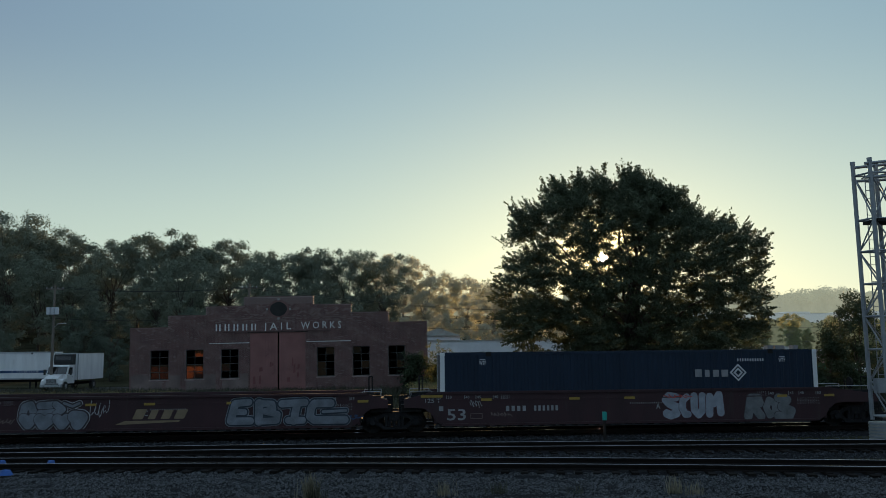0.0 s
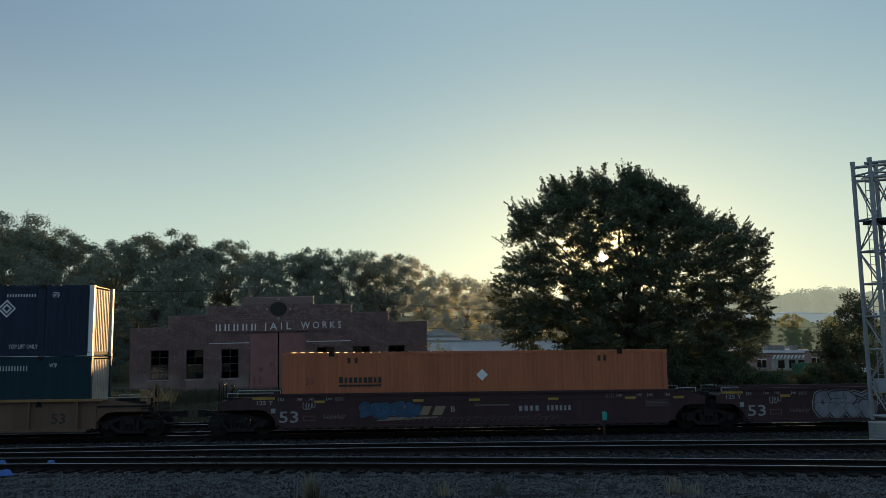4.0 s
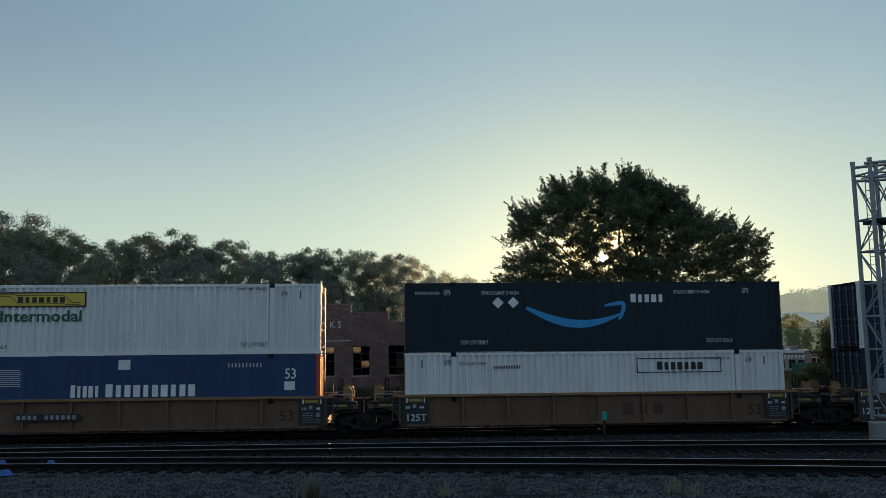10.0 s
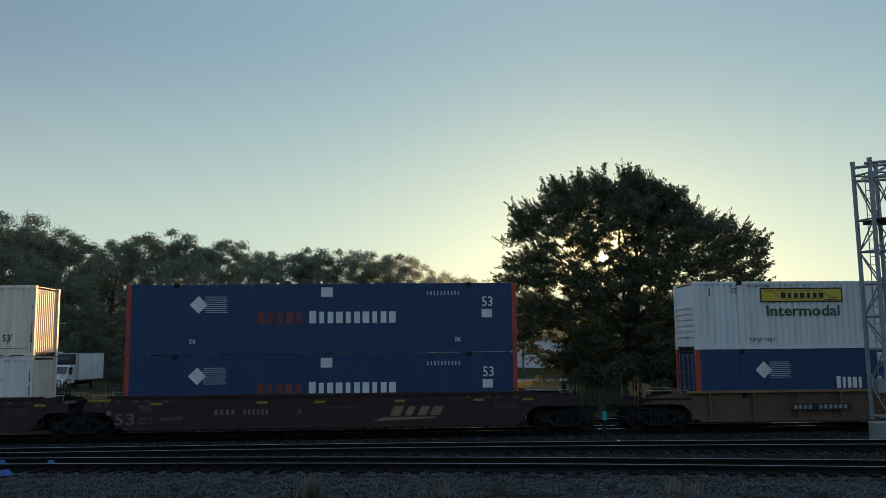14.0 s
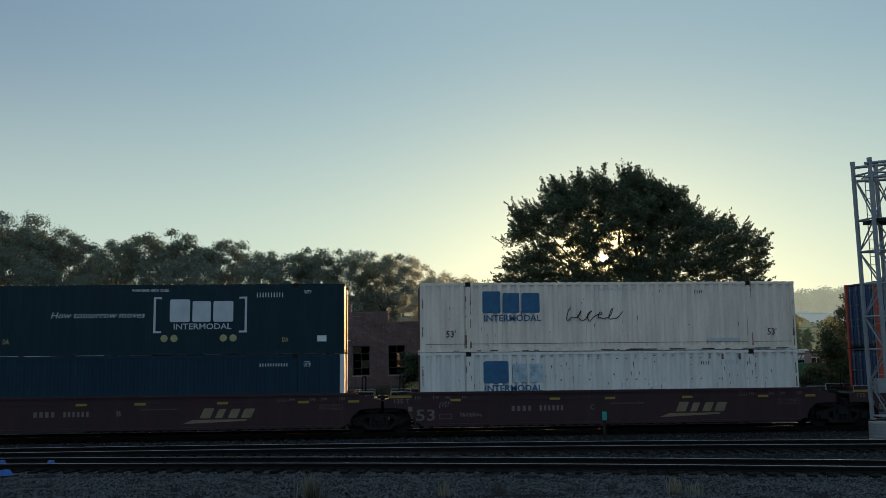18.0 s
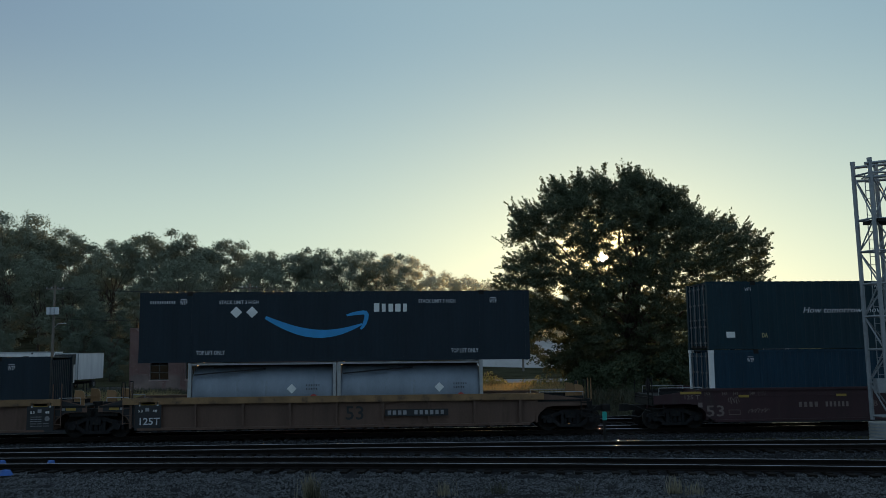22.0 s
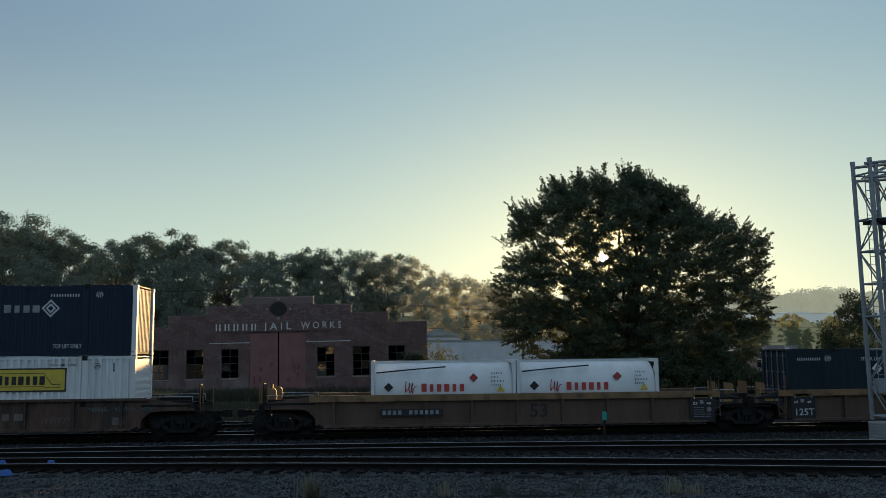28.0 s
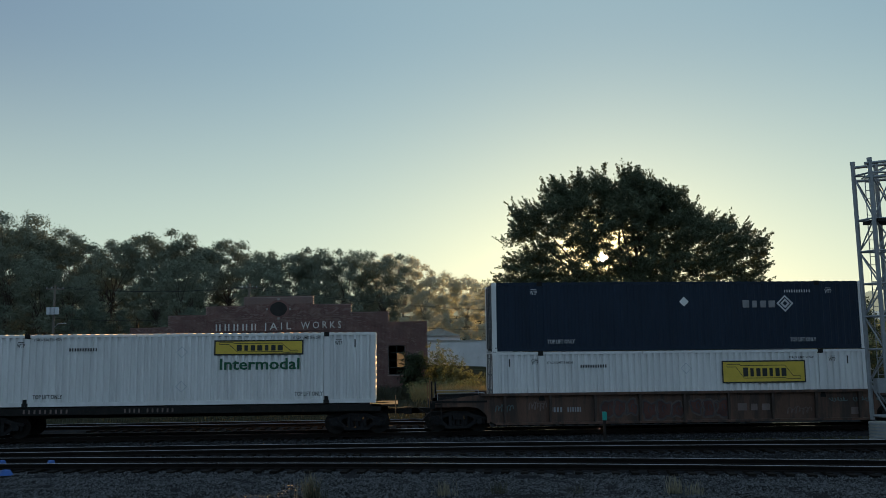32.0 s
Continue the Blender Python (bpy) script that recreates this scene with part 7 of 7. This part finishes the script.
for i, (x, y, n, h, leaf) in enumerate(((-2.05, 22.3, 150, 0.66, M_TUFT), (-1.85, 22.1, 50, 0.5, M_WEED), (1.3, 22.2, 70, 0.45, M_TUFT), (2.7, 22.4, 60, 0.4, M_WEED), (7.1, 21.9, 90, 0.5, M_TUFT), (7.5, 21.6, 50, 0.4, M_TUFT), (4.6, 22.0, 26, 0.3, M_WEED))):
    def spot(rng, x=x, y=y):
        return (x + rng.normal(0, 0.12), y + rng.normal(0, 0.1), -0.27)
    tagged(blades("weed_tuft", "dry weed tuft growing from the ballast", n, spot, (0.3 * h, h), 0.008, leaf, 50 + i, 0.18), category="weed", group="weeds in the ballast", kind="stuff")


# ---- signal mast, marker and litter ----
def signal_mast():
    ob = thing("signal_mast", "grey tubular steel signal mast with lattice bracing", "signal mast", (18.55, 32.9, 0))
    legs = {"a": (-0.02, -0.15), "b": (0.22, -0.95), "c": (0.92, -0.15), "d": (1.1, -0.95)}
    tops = {}
    for k, (x, y) in legs.items():
        part("leg", Build().tube((x, y, 0.55), (x - 0.12, y, 10.6), 0.085, sides=12).tube((x - 0.12, y, 10.55), (x - 0.12, y, 10.68), 0.1, sides=12), M_MAST, ob)
    lv = [0.7, 1.97, 3.24, 4.51, 5.78, 7.05, 8.3, 10.1]
    def at(k, z):
        x, y = legs[k]
        return (x - 0.12 * (z - 0.55) / 10, y, z)
    for i, z in enumerate(lv):
        for p, q in (("a", "b"), ("a", "c"), ("b", "d"), ("c", "d")):
            part("strut", Build().tube(at(p, z), at(q, z), 0.04), M_MAST, ob)
            if i + 1 < len(lv):
                z2 = lv[i + 1]
                part("brace", Build().tube(at(p if i % 2 else q, z), at(q if i % 2 else p, z2), 0.03), M_MAST, ob)
                if p + q == "bd":
                    part("brace", Build().tube(at(q if i % 2 else p, z), at(p if i % 2 else q, z2), 0.03), M_MAST, ob)
    rungs = Build()
    for i in range(26):
        rungs.tube((0.3, -0.2, 1.6 + i * 0.33), (0.66, -0.2, 1.6 + i * 0.33), 0.013, sides=5)
    for x in (0.3, 0.66):
        rungs.tube((x, -0.2, 1.4), (x, -0.2, 10.2), 0.02, sides=5)
    part("ladder", rungs, M_MAST, ob)
    part("platform", Build().box(0.2, 2.2, -1.1, 0.0, 8.15, 8.27), M_IRON, ob)
    boom = Build()
    for y in (-0.15, -0.95):
        for z in (9.9, 10.9):
            boom.tube((-0.1, y, 9.9 if z < 10 else 10.45), (9.0, y, z + 0.5), 0.06)
        for i in range(6):
            boom.tube((0.2 + 1.5 * i, y, 10.0 + 0.08 * i), (1.7 + 1.5 * i, y, 10.75 + 0.1 * i), 0.03)
    part("boom", boom, M_MAST, ob)
    part("footing", Build().turned([(-0.35, 0.42), (0.5, 0.42)], 0.1, -0.5, 0, "z", 20), M_CONCRETE, ob)
    for i in range(6):
        part("footing_rib", Build().turned([(0, 0.445), (0.05, 0.445)], 0.1, -0.5, -0.2 + 0.12 * i, "z", 20), M_MAST, ob)
    for x in (-0.35, 0.2):
        part("signal_box", Build().box(x, x + 0.42, -1.2, -0.95, 1.62, 2.15).box(x + 0.03, x + 0.39, -1.22, -1.2, 1.66, 2.1), M_MAST, ob, "grey steel equipment box")
    part("conduit", Build().chain([(0.45, -1.1, 1.6), (0.45, -1.1, 0.6), (0.35, -1.05, -0.3)], 0.05), M_MAST, ob)


signal_mast()
mk = thing("switch_marker", "dark post with a small teal target beside the track", "marker", (8.2, 33.4, -0.25))
part("post", Build().box(-0.05, 0.05, -0.05, 0.05, 0, 1.05).box(-0.11, 0.11, -0.11, 0.11, 0, 0.06), M_IRON, mk)
part("target", Build().box(-0.085, 0.085, -0.075, -0.055, 0.88, 1.18).box(-0.06, 0.06, -0.06, 0.06, 1.02, 1.2), M_TEALSIGN, mk, "teal reflective target")
for x, y, w in ((-11.5, 27.0, 0.24), (-11.0, 29.2, 0.18), (-12.65, 29.4, 0.17)):
    q = Build()
    rr = random.Random(int(w * 100))
    pts = []
    for k in range(9):
        t = 2 * math.pi * k / 9
        pts.append((w * math.cos(t) * rr.uniform(0.7, 1.1), w * 0.7 * math.sin(t) * rr.uniform(0.7, 1.1)))
    n = len(pts)
    q.v = [(x + a, y + c, -0.2) for a, c in pts] + [(x + a * 0.6, y + c * 0.6, -0.06 + rr.uniform(-0.03, 0.03)) for a, c in pts] + [(x, y, -0.03)]
    for k in range(n):
        j = (k + 1) % n
        q.f += [(k, j, n + j, n + k), (n + k, n + j, 2 * n)]
    tagged(part("plastic_sheet", q, M_TARP), "crumpled bright blue plastic sheet on the ballast", "litter", group="blue litter")


# ---- the yard beyond: lorries, poles, sheds ----
def wheel(parent, x, y, r, wide):
    w = part("wheel", Build().turned([(-wide / 2, r * 0.9), (-wide / 2 + 0.03, r), (wide / 2 - 0.03, r), (wide / 2, r * 0.9)], x, y, r, "y", 18), M_BLACKMARK, parent)
    part("hub", Build().turned([(-wide / 2 - 0.01, r * 0.5), (wide / 2 + 0.01, r * 0.5)], x, y, r, "y", 12), M_STEEL, w)


def trailer(x, y, rz):
    ob = thing("semi_trailer", "long white box trailer with a blue stripe", "trailer", (x, y, rise(x, y)), rz=rz)
    part("box", Build().box(-6.8, 6.8, -1.28, 1.28, 1.1, 3.95), M_WHITE, ob)
    part("stripe", Build().box(-6.7, 6.7, -1.29, -1.282, 1.75, 2.0), M_SPRAYBLUE, ob, "dark blue stripe")
    bars(ob, 3.0, 5.2, 1.8, 0.15, 9, M_GREYLOGO, -1.306)
    part("top_rail", Build().box(-6.8, 6.8, -1.31, -1.28, 3.82, 3.98), M_STEEL, ob)
    part("bottom_rail", Build().box(-6.8, 6.8, -1.31, -1.28, 1.08, 1.22), M_STEEL, ob)
    for q in (-3.3, 0.6, 4.4):
        part("marker_lamp", Build().box(q, q + 0.18, -1.33, -1.31, 3.72, 3.9), M_BLACKMARK, ob)
    for i in range(11):
        part("side_post", Build().box(-6.6 + i * 1.3, -6.54 + i * 1.3, -1.3, -1.28, 1.1, 3.9), M_WHITE, ob)
    part("underframe", Build().box(-6.0, 6.0, -0.5, 0.5, 0.8, 1.1), M_IRON, ob)
    for q in (-5.2, -4.0):
        for yy in (-1.1, 1.1):
            wheel(ob, q, yy, 0.5, 0.3)
    for yy in (-0.9, 0.9):
        part("landing_leg", Build().box(4.2, 4.35, yy - 0.08, yy + 0.08, 0, 1.1), M_IRON, ob)


def box_truck(x, y, rz):
    ob = thing("box_truck", "white box truck with a bonneted cab", "truck", (x, y, rise(x, y)), rz=rz)
    part("box", Build().box(-5.4, 0.4, -1.25, 1.25, 1.05, 3.75), M_WHITE, ob)
    part("roof_edge", Build().box(-5.42, 0.42, -1.27, 1.27, 3.75, 3.81), M_STEEL, ob)
    part("corner_trim", Build().box(0.36, 0.42, -1.27, -1.2, 1.05, 3.75).box(0.36, 0.42, 1.2, 1.27, 1.05, 3.75), M_STEEL, ob)
    unit = part("refrigeration_unit", Build().plate([(0.42, 2.62), (0.95, 2.62), (1.12, 2.95), (1.02, 3.66), (0.42, 3.7)], -0.98, 0.98), M_BLACKMARK, ob)
    for i in range(5):
        part("louvre", Build().box(1.02, 1.1, -0.8, 0.8, 2.98 + 0.12 * i, 3.03 + 0.12 * i), M_DARKBAR, unit)
    part("cab", Build().plate([(0.7, 0.75), (2.3, 0.75), (2.3, 1.65), (1.95, 2.46), (1.75, 2.58), (0.7, 2.6)], -1.08, 1.08), M_WHITE, ob)
    part("hood", Build().plate([(2.3, 0.8), (3.25, 0.78), (3.32, 1.28), (3.15, 1.45), (2.3, 1.68)], -0.72, 0.72), M_WHITE, ob)
    for yy in (-0.92, 0.92):
        part("fender", Build().plate([(1.95, 0.75), (2.05, 1.05), (2.35, 1.25), (2.95, 1.22), (3.22, 1.02), (3.3, 0.7), (3.08, 0.7), (2.95, 0.95), (2.62, 1.06), (2.3, 0.95), (2.18, 0.75)], yy - 0.2, yy + 0.2), M_WHITE, ob)
    part("windscreen", Build().plate([(2.31, 1.70), (2.35, 1.70), (2.03, 2.43), (1.99, 2.43)], -0.98, 0.98), M_GLASS, ob)
    part("screen_pillar", Build().plate([(2.32, 1.68), (2.37, 1.68), (2.05, 2.45), (2.0, 2.45)], -0.03, 0.03), M_BLACKMARK, ob)
    for yy in (-1.085, 1.085):
        part("side_window", Build().plate([(1.2, 1.7), (2.1, 1.7), (1.85, 2.35), (1.2, 2.35)], yy - 0.008, yy + 0.008), M_GLASS, ob)
        part("door_handle", Build().box(1.15, 1.3, yy - 0.02, yy + 0.02, 1.42, 1.47), M_BLACKMARK, ob)
        part("step", Build().box(0.9, 1.7, yy - 0.12, yy + 0.12, 0.42, 0.5), M_IRON, ob)
    part("grille", Build().box(3.26, 3.34, -0.5, 0.5, 0.85, 1.22), M_BLACKMARK, ob)
    for i in range(4):
        part("grille_bar", Build().box(3.34, 3.36, -0.48, 0.48, 0.89 + 0.09 * i, 0.92 + 0.09 * i), M_STEEL, ob)
    part("bumper", Build().box(3.2, 3.42, -1.12, 1.12, 0.42, 0.7), M_STEEL, ob)
    for yy in (-0.84, 0.84):
        part("headlight", Build().box(3.22, 3.3, yy - 0.17, yy + 0.17, 0.84, 1.06), M_WHITEMARK, ob)
        part("mirror", Build().box(2.05, 2.15, yy * 1.62 - 0.1, yy * 1.62 + 0.1, 1.6, 2.15), M_BLACKMARK, ob)
        part("mirror_arm", Build().chain([(2.0, yy * 1.28, 2.1), (2.1, yy * 1.6, 2.12)], 0.02), M_BLACKMARK, ob)
    part("chassis", Build().box(-5.2, 3.2, -0.45, 0.45, 0.55, 0.8), M_IRON, ob)
    for q in (2.62, -3.4):
        for yy in (-0.98, 1.02):
            wheel(ob, q, yy, 0.48, 0.32)


trailer(-42.6, 95.5, 3)
box_truck(-33.5, 92.3, -97)
tagged(part("yard_paving", Build().box(-70, -21, 80, 105, -0.6, -0.30), M_ASPHALT), "grey asphalt yard", "paving", kind="structure")


def pole(x, y, tall, cross, box, lamp):
    ob = thing("utility_pole", "weathered timber utility pole with crossarm and wires", "utility pole", (x, y, rise(x, y)))
    part("shaft", Build().tube((0, 0, -0.5), (0, 0, tall), 0.17, 0.11, 10), M_POLE, ob)
    for z in cross:
        part("crossarm", Build().box(-0.9, 0.9, -0.06, 0.06, tall + z - 0.06, tall + z + 0.06), M_POLE, ob)
        for q in (-0.8, -0.3, 0.3, 0.8):
            part("insulator", Build().turned([(0, 0.05), (0.16, 0.03)], q, 0, tall + z + 0.06, "z", 8), M_STEEL, ob)
    if box:
        for q in (-0.42, 0.0, 0.42):
            part("transformer", Build().turned([(0, 0.2), (0.72, 0.2)], q, -0.35, tall - 3.0, "z", 12), M_GREYLOGO, ob, "pale grey transformer can")
    if lamp:
        part("lamp_arm", Build().chain([(0, 0, tall - 4.4), (0.5, -0.2, tall - 3.95), (1.1, -0.4, tall - 3.9)], 0.03), M_STEEL, ob)
        part("lamp_head", Build().box(0.95, 1.4, -0.5, -0.3, tall - 3.98, tall - 3.86), M_STEEL, ob)


pole(-34.3, 90, 10.7, (-0.4,), True, True)
pole(-15.8, 97, 11.3, (-0.5,), False, False)
pole(19.5, 128, 9.0, (-0.4,), False, False)
pole(64, 120, 8.3, (-0.5,), False, False)


def wires(a, c, sag, label, n=14, r=0.022):
    pts = [tuple(Vector(a).lerp(Vector(c), i / n) - Vector((0, 0, sag * 4 * (i / n) * (1 - i / n)))) for i in range(n + 1)]
    tagged(part("overhead_wire", Build().chain(pts, r, 4), M_BLACKMARK), label, "wire", group="overhead wires")


for dz, q in ((0, -0.8), (0, 0.8), (-3.2, 0)):
    wires((-34.3 + q, 90, 10.2 + dz), (-15.8 + q, 97, 10.6 + dz * 0.9), 0.5, "sagging overhead wire between poles")
    wires((-15.8 + q, 97, 10.6 + dz * 0.9), (19.5 + q, 128, 9.2 + dz * 0.9), 0.6, "sagging overhead wire between poles")
for z0, z1 in ((9.0, 8.5), (7.0, 6.6), (4.2, 5.2), (3.2, 3.9)):
    wires((20, 112, z0), (85, 125, z1), 0.7, "sagging overhead wire over the street")


def shed(name, label, x0, x1, y0, y1, tall, wall, roof_mat, pitch=0.0, openings=()):
    ob = thing(name, label, "building", ((x0 + x1) / 2, y0, rise((x0 + x1) / 2, y0)))
    w = (x1 - x0) / 2
    d = y1 - y0
    part("wall", Build().box(-w, w, 0, d, -0.5, tall), wall, ob)
    if pitch:
        part("roof", Build().plate([(-w - 0.5, tall), (w + 0.5, tall), (0, tall + pitch)], -0.4, d + 0.4), roof_mat, ob)
    else:
        part("roof", Build().box(-w - 0.15, w + 0.15, -0.15, d, tall, tall + 0.18), roof_mat, ob)
    for a, c, lo, hi in openings:
        q = part("window", Build().box(a, c, -0.03, 0.0, lo, hi), M_GLASS, ob)
        part("frame", Build().box(a - 0.06, c + 0.06, -0.05, -0.03, lo - 0.06, lo).box(a - 0.06, c + 0.06, -0.05, -0.03, hi, hi + 0.06).box((a + c) / 2 - 0.03, (a + c) / 2 + 0.03, -0.05, -0.03, lo, hi), M_WHITEMARK, q)
    return ob


shed("warehouse", "long low white-walled warehouse", 4.6, 34.4, 140, 162, 4.3, M_PALEWALL, M_CONCRETE)
shed("house", "small pale house with a low gable roof", 5.1, 13.6, 172, 184, 3.55, M_PALEWALL, M_CONCRETE, 1.62)
shop = shed("brick_shop", "low brick shop with a white roof edge and a striped awning", 54.3, 67.6, 128, 142, 2.95, M_PALEBRICK, M_PALEWALL, 0, ((-5.9, -4.5, 0.5, 1.7), (2.6, 4.0, 0.7, 1.9)))
part("parapet", Build().box(-6.8, 1.5, -0.25, 0.0, 2.7, 3.14), M_PALEWALL, shop, "white parapet")
part("shop_front", Build().box(-3.7, 1.5, -0.06, 0.0, 0.2, 1.9), M_CONCRETE, shop, "pale shop front")
for i in range(9):
    x = -3.6 + 0.56 * i
    part("awning_stripe", Build().plate([(x, 1.85), (x + 0.22, 1.85), (x + 0.5, 2.35), (x + 0.28, 2.35)], -0.4, -0.1), M_WHITEMARK, shop)
for x in (-2.7, -1.0, 0.4):
    part("shop_window", Build().box(x, x + 1.0, -0.09, -0.06, 0.4, 1.6), M_GLASS, shop)
for x, w in ((-3.3, 0.9), (-2.1, 1.5), (0.8, 0.7)):
    part("roof_unit", Build().box(x, x + w, 2.0, 3.4, 3.0, 3.85).box(x + 0.1, x + w - 0.1, 1.96, 2.0, 3.2, 3.7), M_DARKBAR, shop)
part_box = thing("dumpster", "dark green steel skip beside the shop", "skip", (54.2, 109, rise(53, 109)))
part("bin", Build().plate([(-1.9, 0.1), (1.9, 0.1), (2.0, 1.5), (-2.0, 1.5)], 0, 1.8), M_GREENMARK, part_box)
part("lid", Build().box(-2.0, 2.0, -0.05, 1.85, 1.5, 1.58), M_GREENMARK, part_box)
shed("low_office", "low white office building with dark windows", 67, 76.5, 160, 170, 3.3, M_WHITE, M_WHITE, 0, ((-3.6, -2.2, 2.2, 2.9), (0.3, 1.7, 2.2, 2.9)))
# no light source: this emission paints the haze over the factory walls
hazy = mat("haze_glow_sheeting", (0.6, 0.62, 0.62), 0.8, vary=0.1)
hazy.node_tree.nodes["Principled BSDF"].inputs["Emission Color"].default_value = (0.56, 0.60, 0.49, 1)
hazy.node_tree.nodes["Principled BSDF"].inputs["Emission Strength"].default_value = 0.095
fb = Build()
for i in range(9):
    fb.box(150 + 14 * i, 164 + 14 * i, 470, 500, 8, 22.0 + 0.5 * (i % 3))
tagged(part("backdrop", fb, hazy), "long pale blue-grey factory on the far hill, haze painted as glow", "hills", kind="structure")


def parked_car(x, y, rz, paint, label):
    ob = thing("parked_car", label, "car", (x, y, rise(x, y)), rz=rz)
    part("body", Build().plate([(-2.2, 0.35), (2.2, 0.35), (2.25, 0.75), (1.2, 0.95), (-2.2, 0.98)], -0.88, 0.88), paint, ob)
    part("cabin", Build().plate([(-1.8, 0.96), (1.15, 0.94), (0.45, 1.45), (-1.4, 1.48)], -0.78, 0.78), M_GLASS, ob)
    part("roof", Build().box(-1.35, 0.42, -0.74, 0.74, 1.46, 1.51), paint, ob)
    for q in (-1.4, 1.4):
        for yy in (-0.8, 0.8):
            wheel(ob, q, yy, 0.33, 0.22)


parked_car(59.6, 108, 10, M_WHITE, "white parked car behind the shrubs")
# a pale lane between the dry grass and the warehouse
lane = Build()
for i in range(30):
    for j in range(4):
        x, y = 1.0 + i, 96.0 + 2.4 * j + 0.04 * i
        n = len(lane.v)
        lane.v += [(p, q, rise(p, q) + 0.03) for p, q in ((x, y), (x + 1, y + 0.04), (x + 1, y + 2.44), (x, y + 2.4))]
        lane.f.append((n, n + 1, n + 2, n + 3))
tagged(part("lane", lane.mesh("lane", False), M_LANE), "pale worn lane in front of the warehouse", "road", kind="structure")


# ---- the train on its way ----
RUN = [(0, 0.00), (1, 8.40), (2, 16.47), (3, 24.60), (3.5, 28.72), (5.5, 45.02), (6, 49.08), (7, 57.19), (8, 65.25), (9, 73.38), (10, 81.39), (11, 89.31), (12, 97.52), (13, 105.53), (14, 113.39), (14.5, 117.47), (16.5, 133.40), (17, 137.40), (18, 145.27), (19, 153.30), (20, 161.09), (21, 169.01), (22, 176.88), (23, 184.68), (24, 192.53), (25, 200.43), (25.5, 204.29), (27.5, 219.77), (28, 223.77), (29, 231.46), (30, 239.32), (31, 246.96), (32, 254.61)]


def run_at(t):
    for (t0, d0), (t1, d1) in zip(RUN, RUN[1:]):
        if t0 <= t <= t1:
            return d0 + (d1 - d0) * (t - t0) / (t1 - t0)
    return RUN[-1][1]


def motions():
    for ob, s, z in MOVING:
        walk(ob, [(t, pose(s + d, TRACK_Y, z)) for t, d in RUN])
    steps = [2 * k / 30 for k in range(481)]
    turns = [(t, math.degrees(run_at(t) / 0.42)) for t in steps]
    for w in WHEELS:
        x = w.location.x
        walk(w, [(t, pose(x, 0, 0.42, 0, a, 0)) for t, a in turns])


motions()
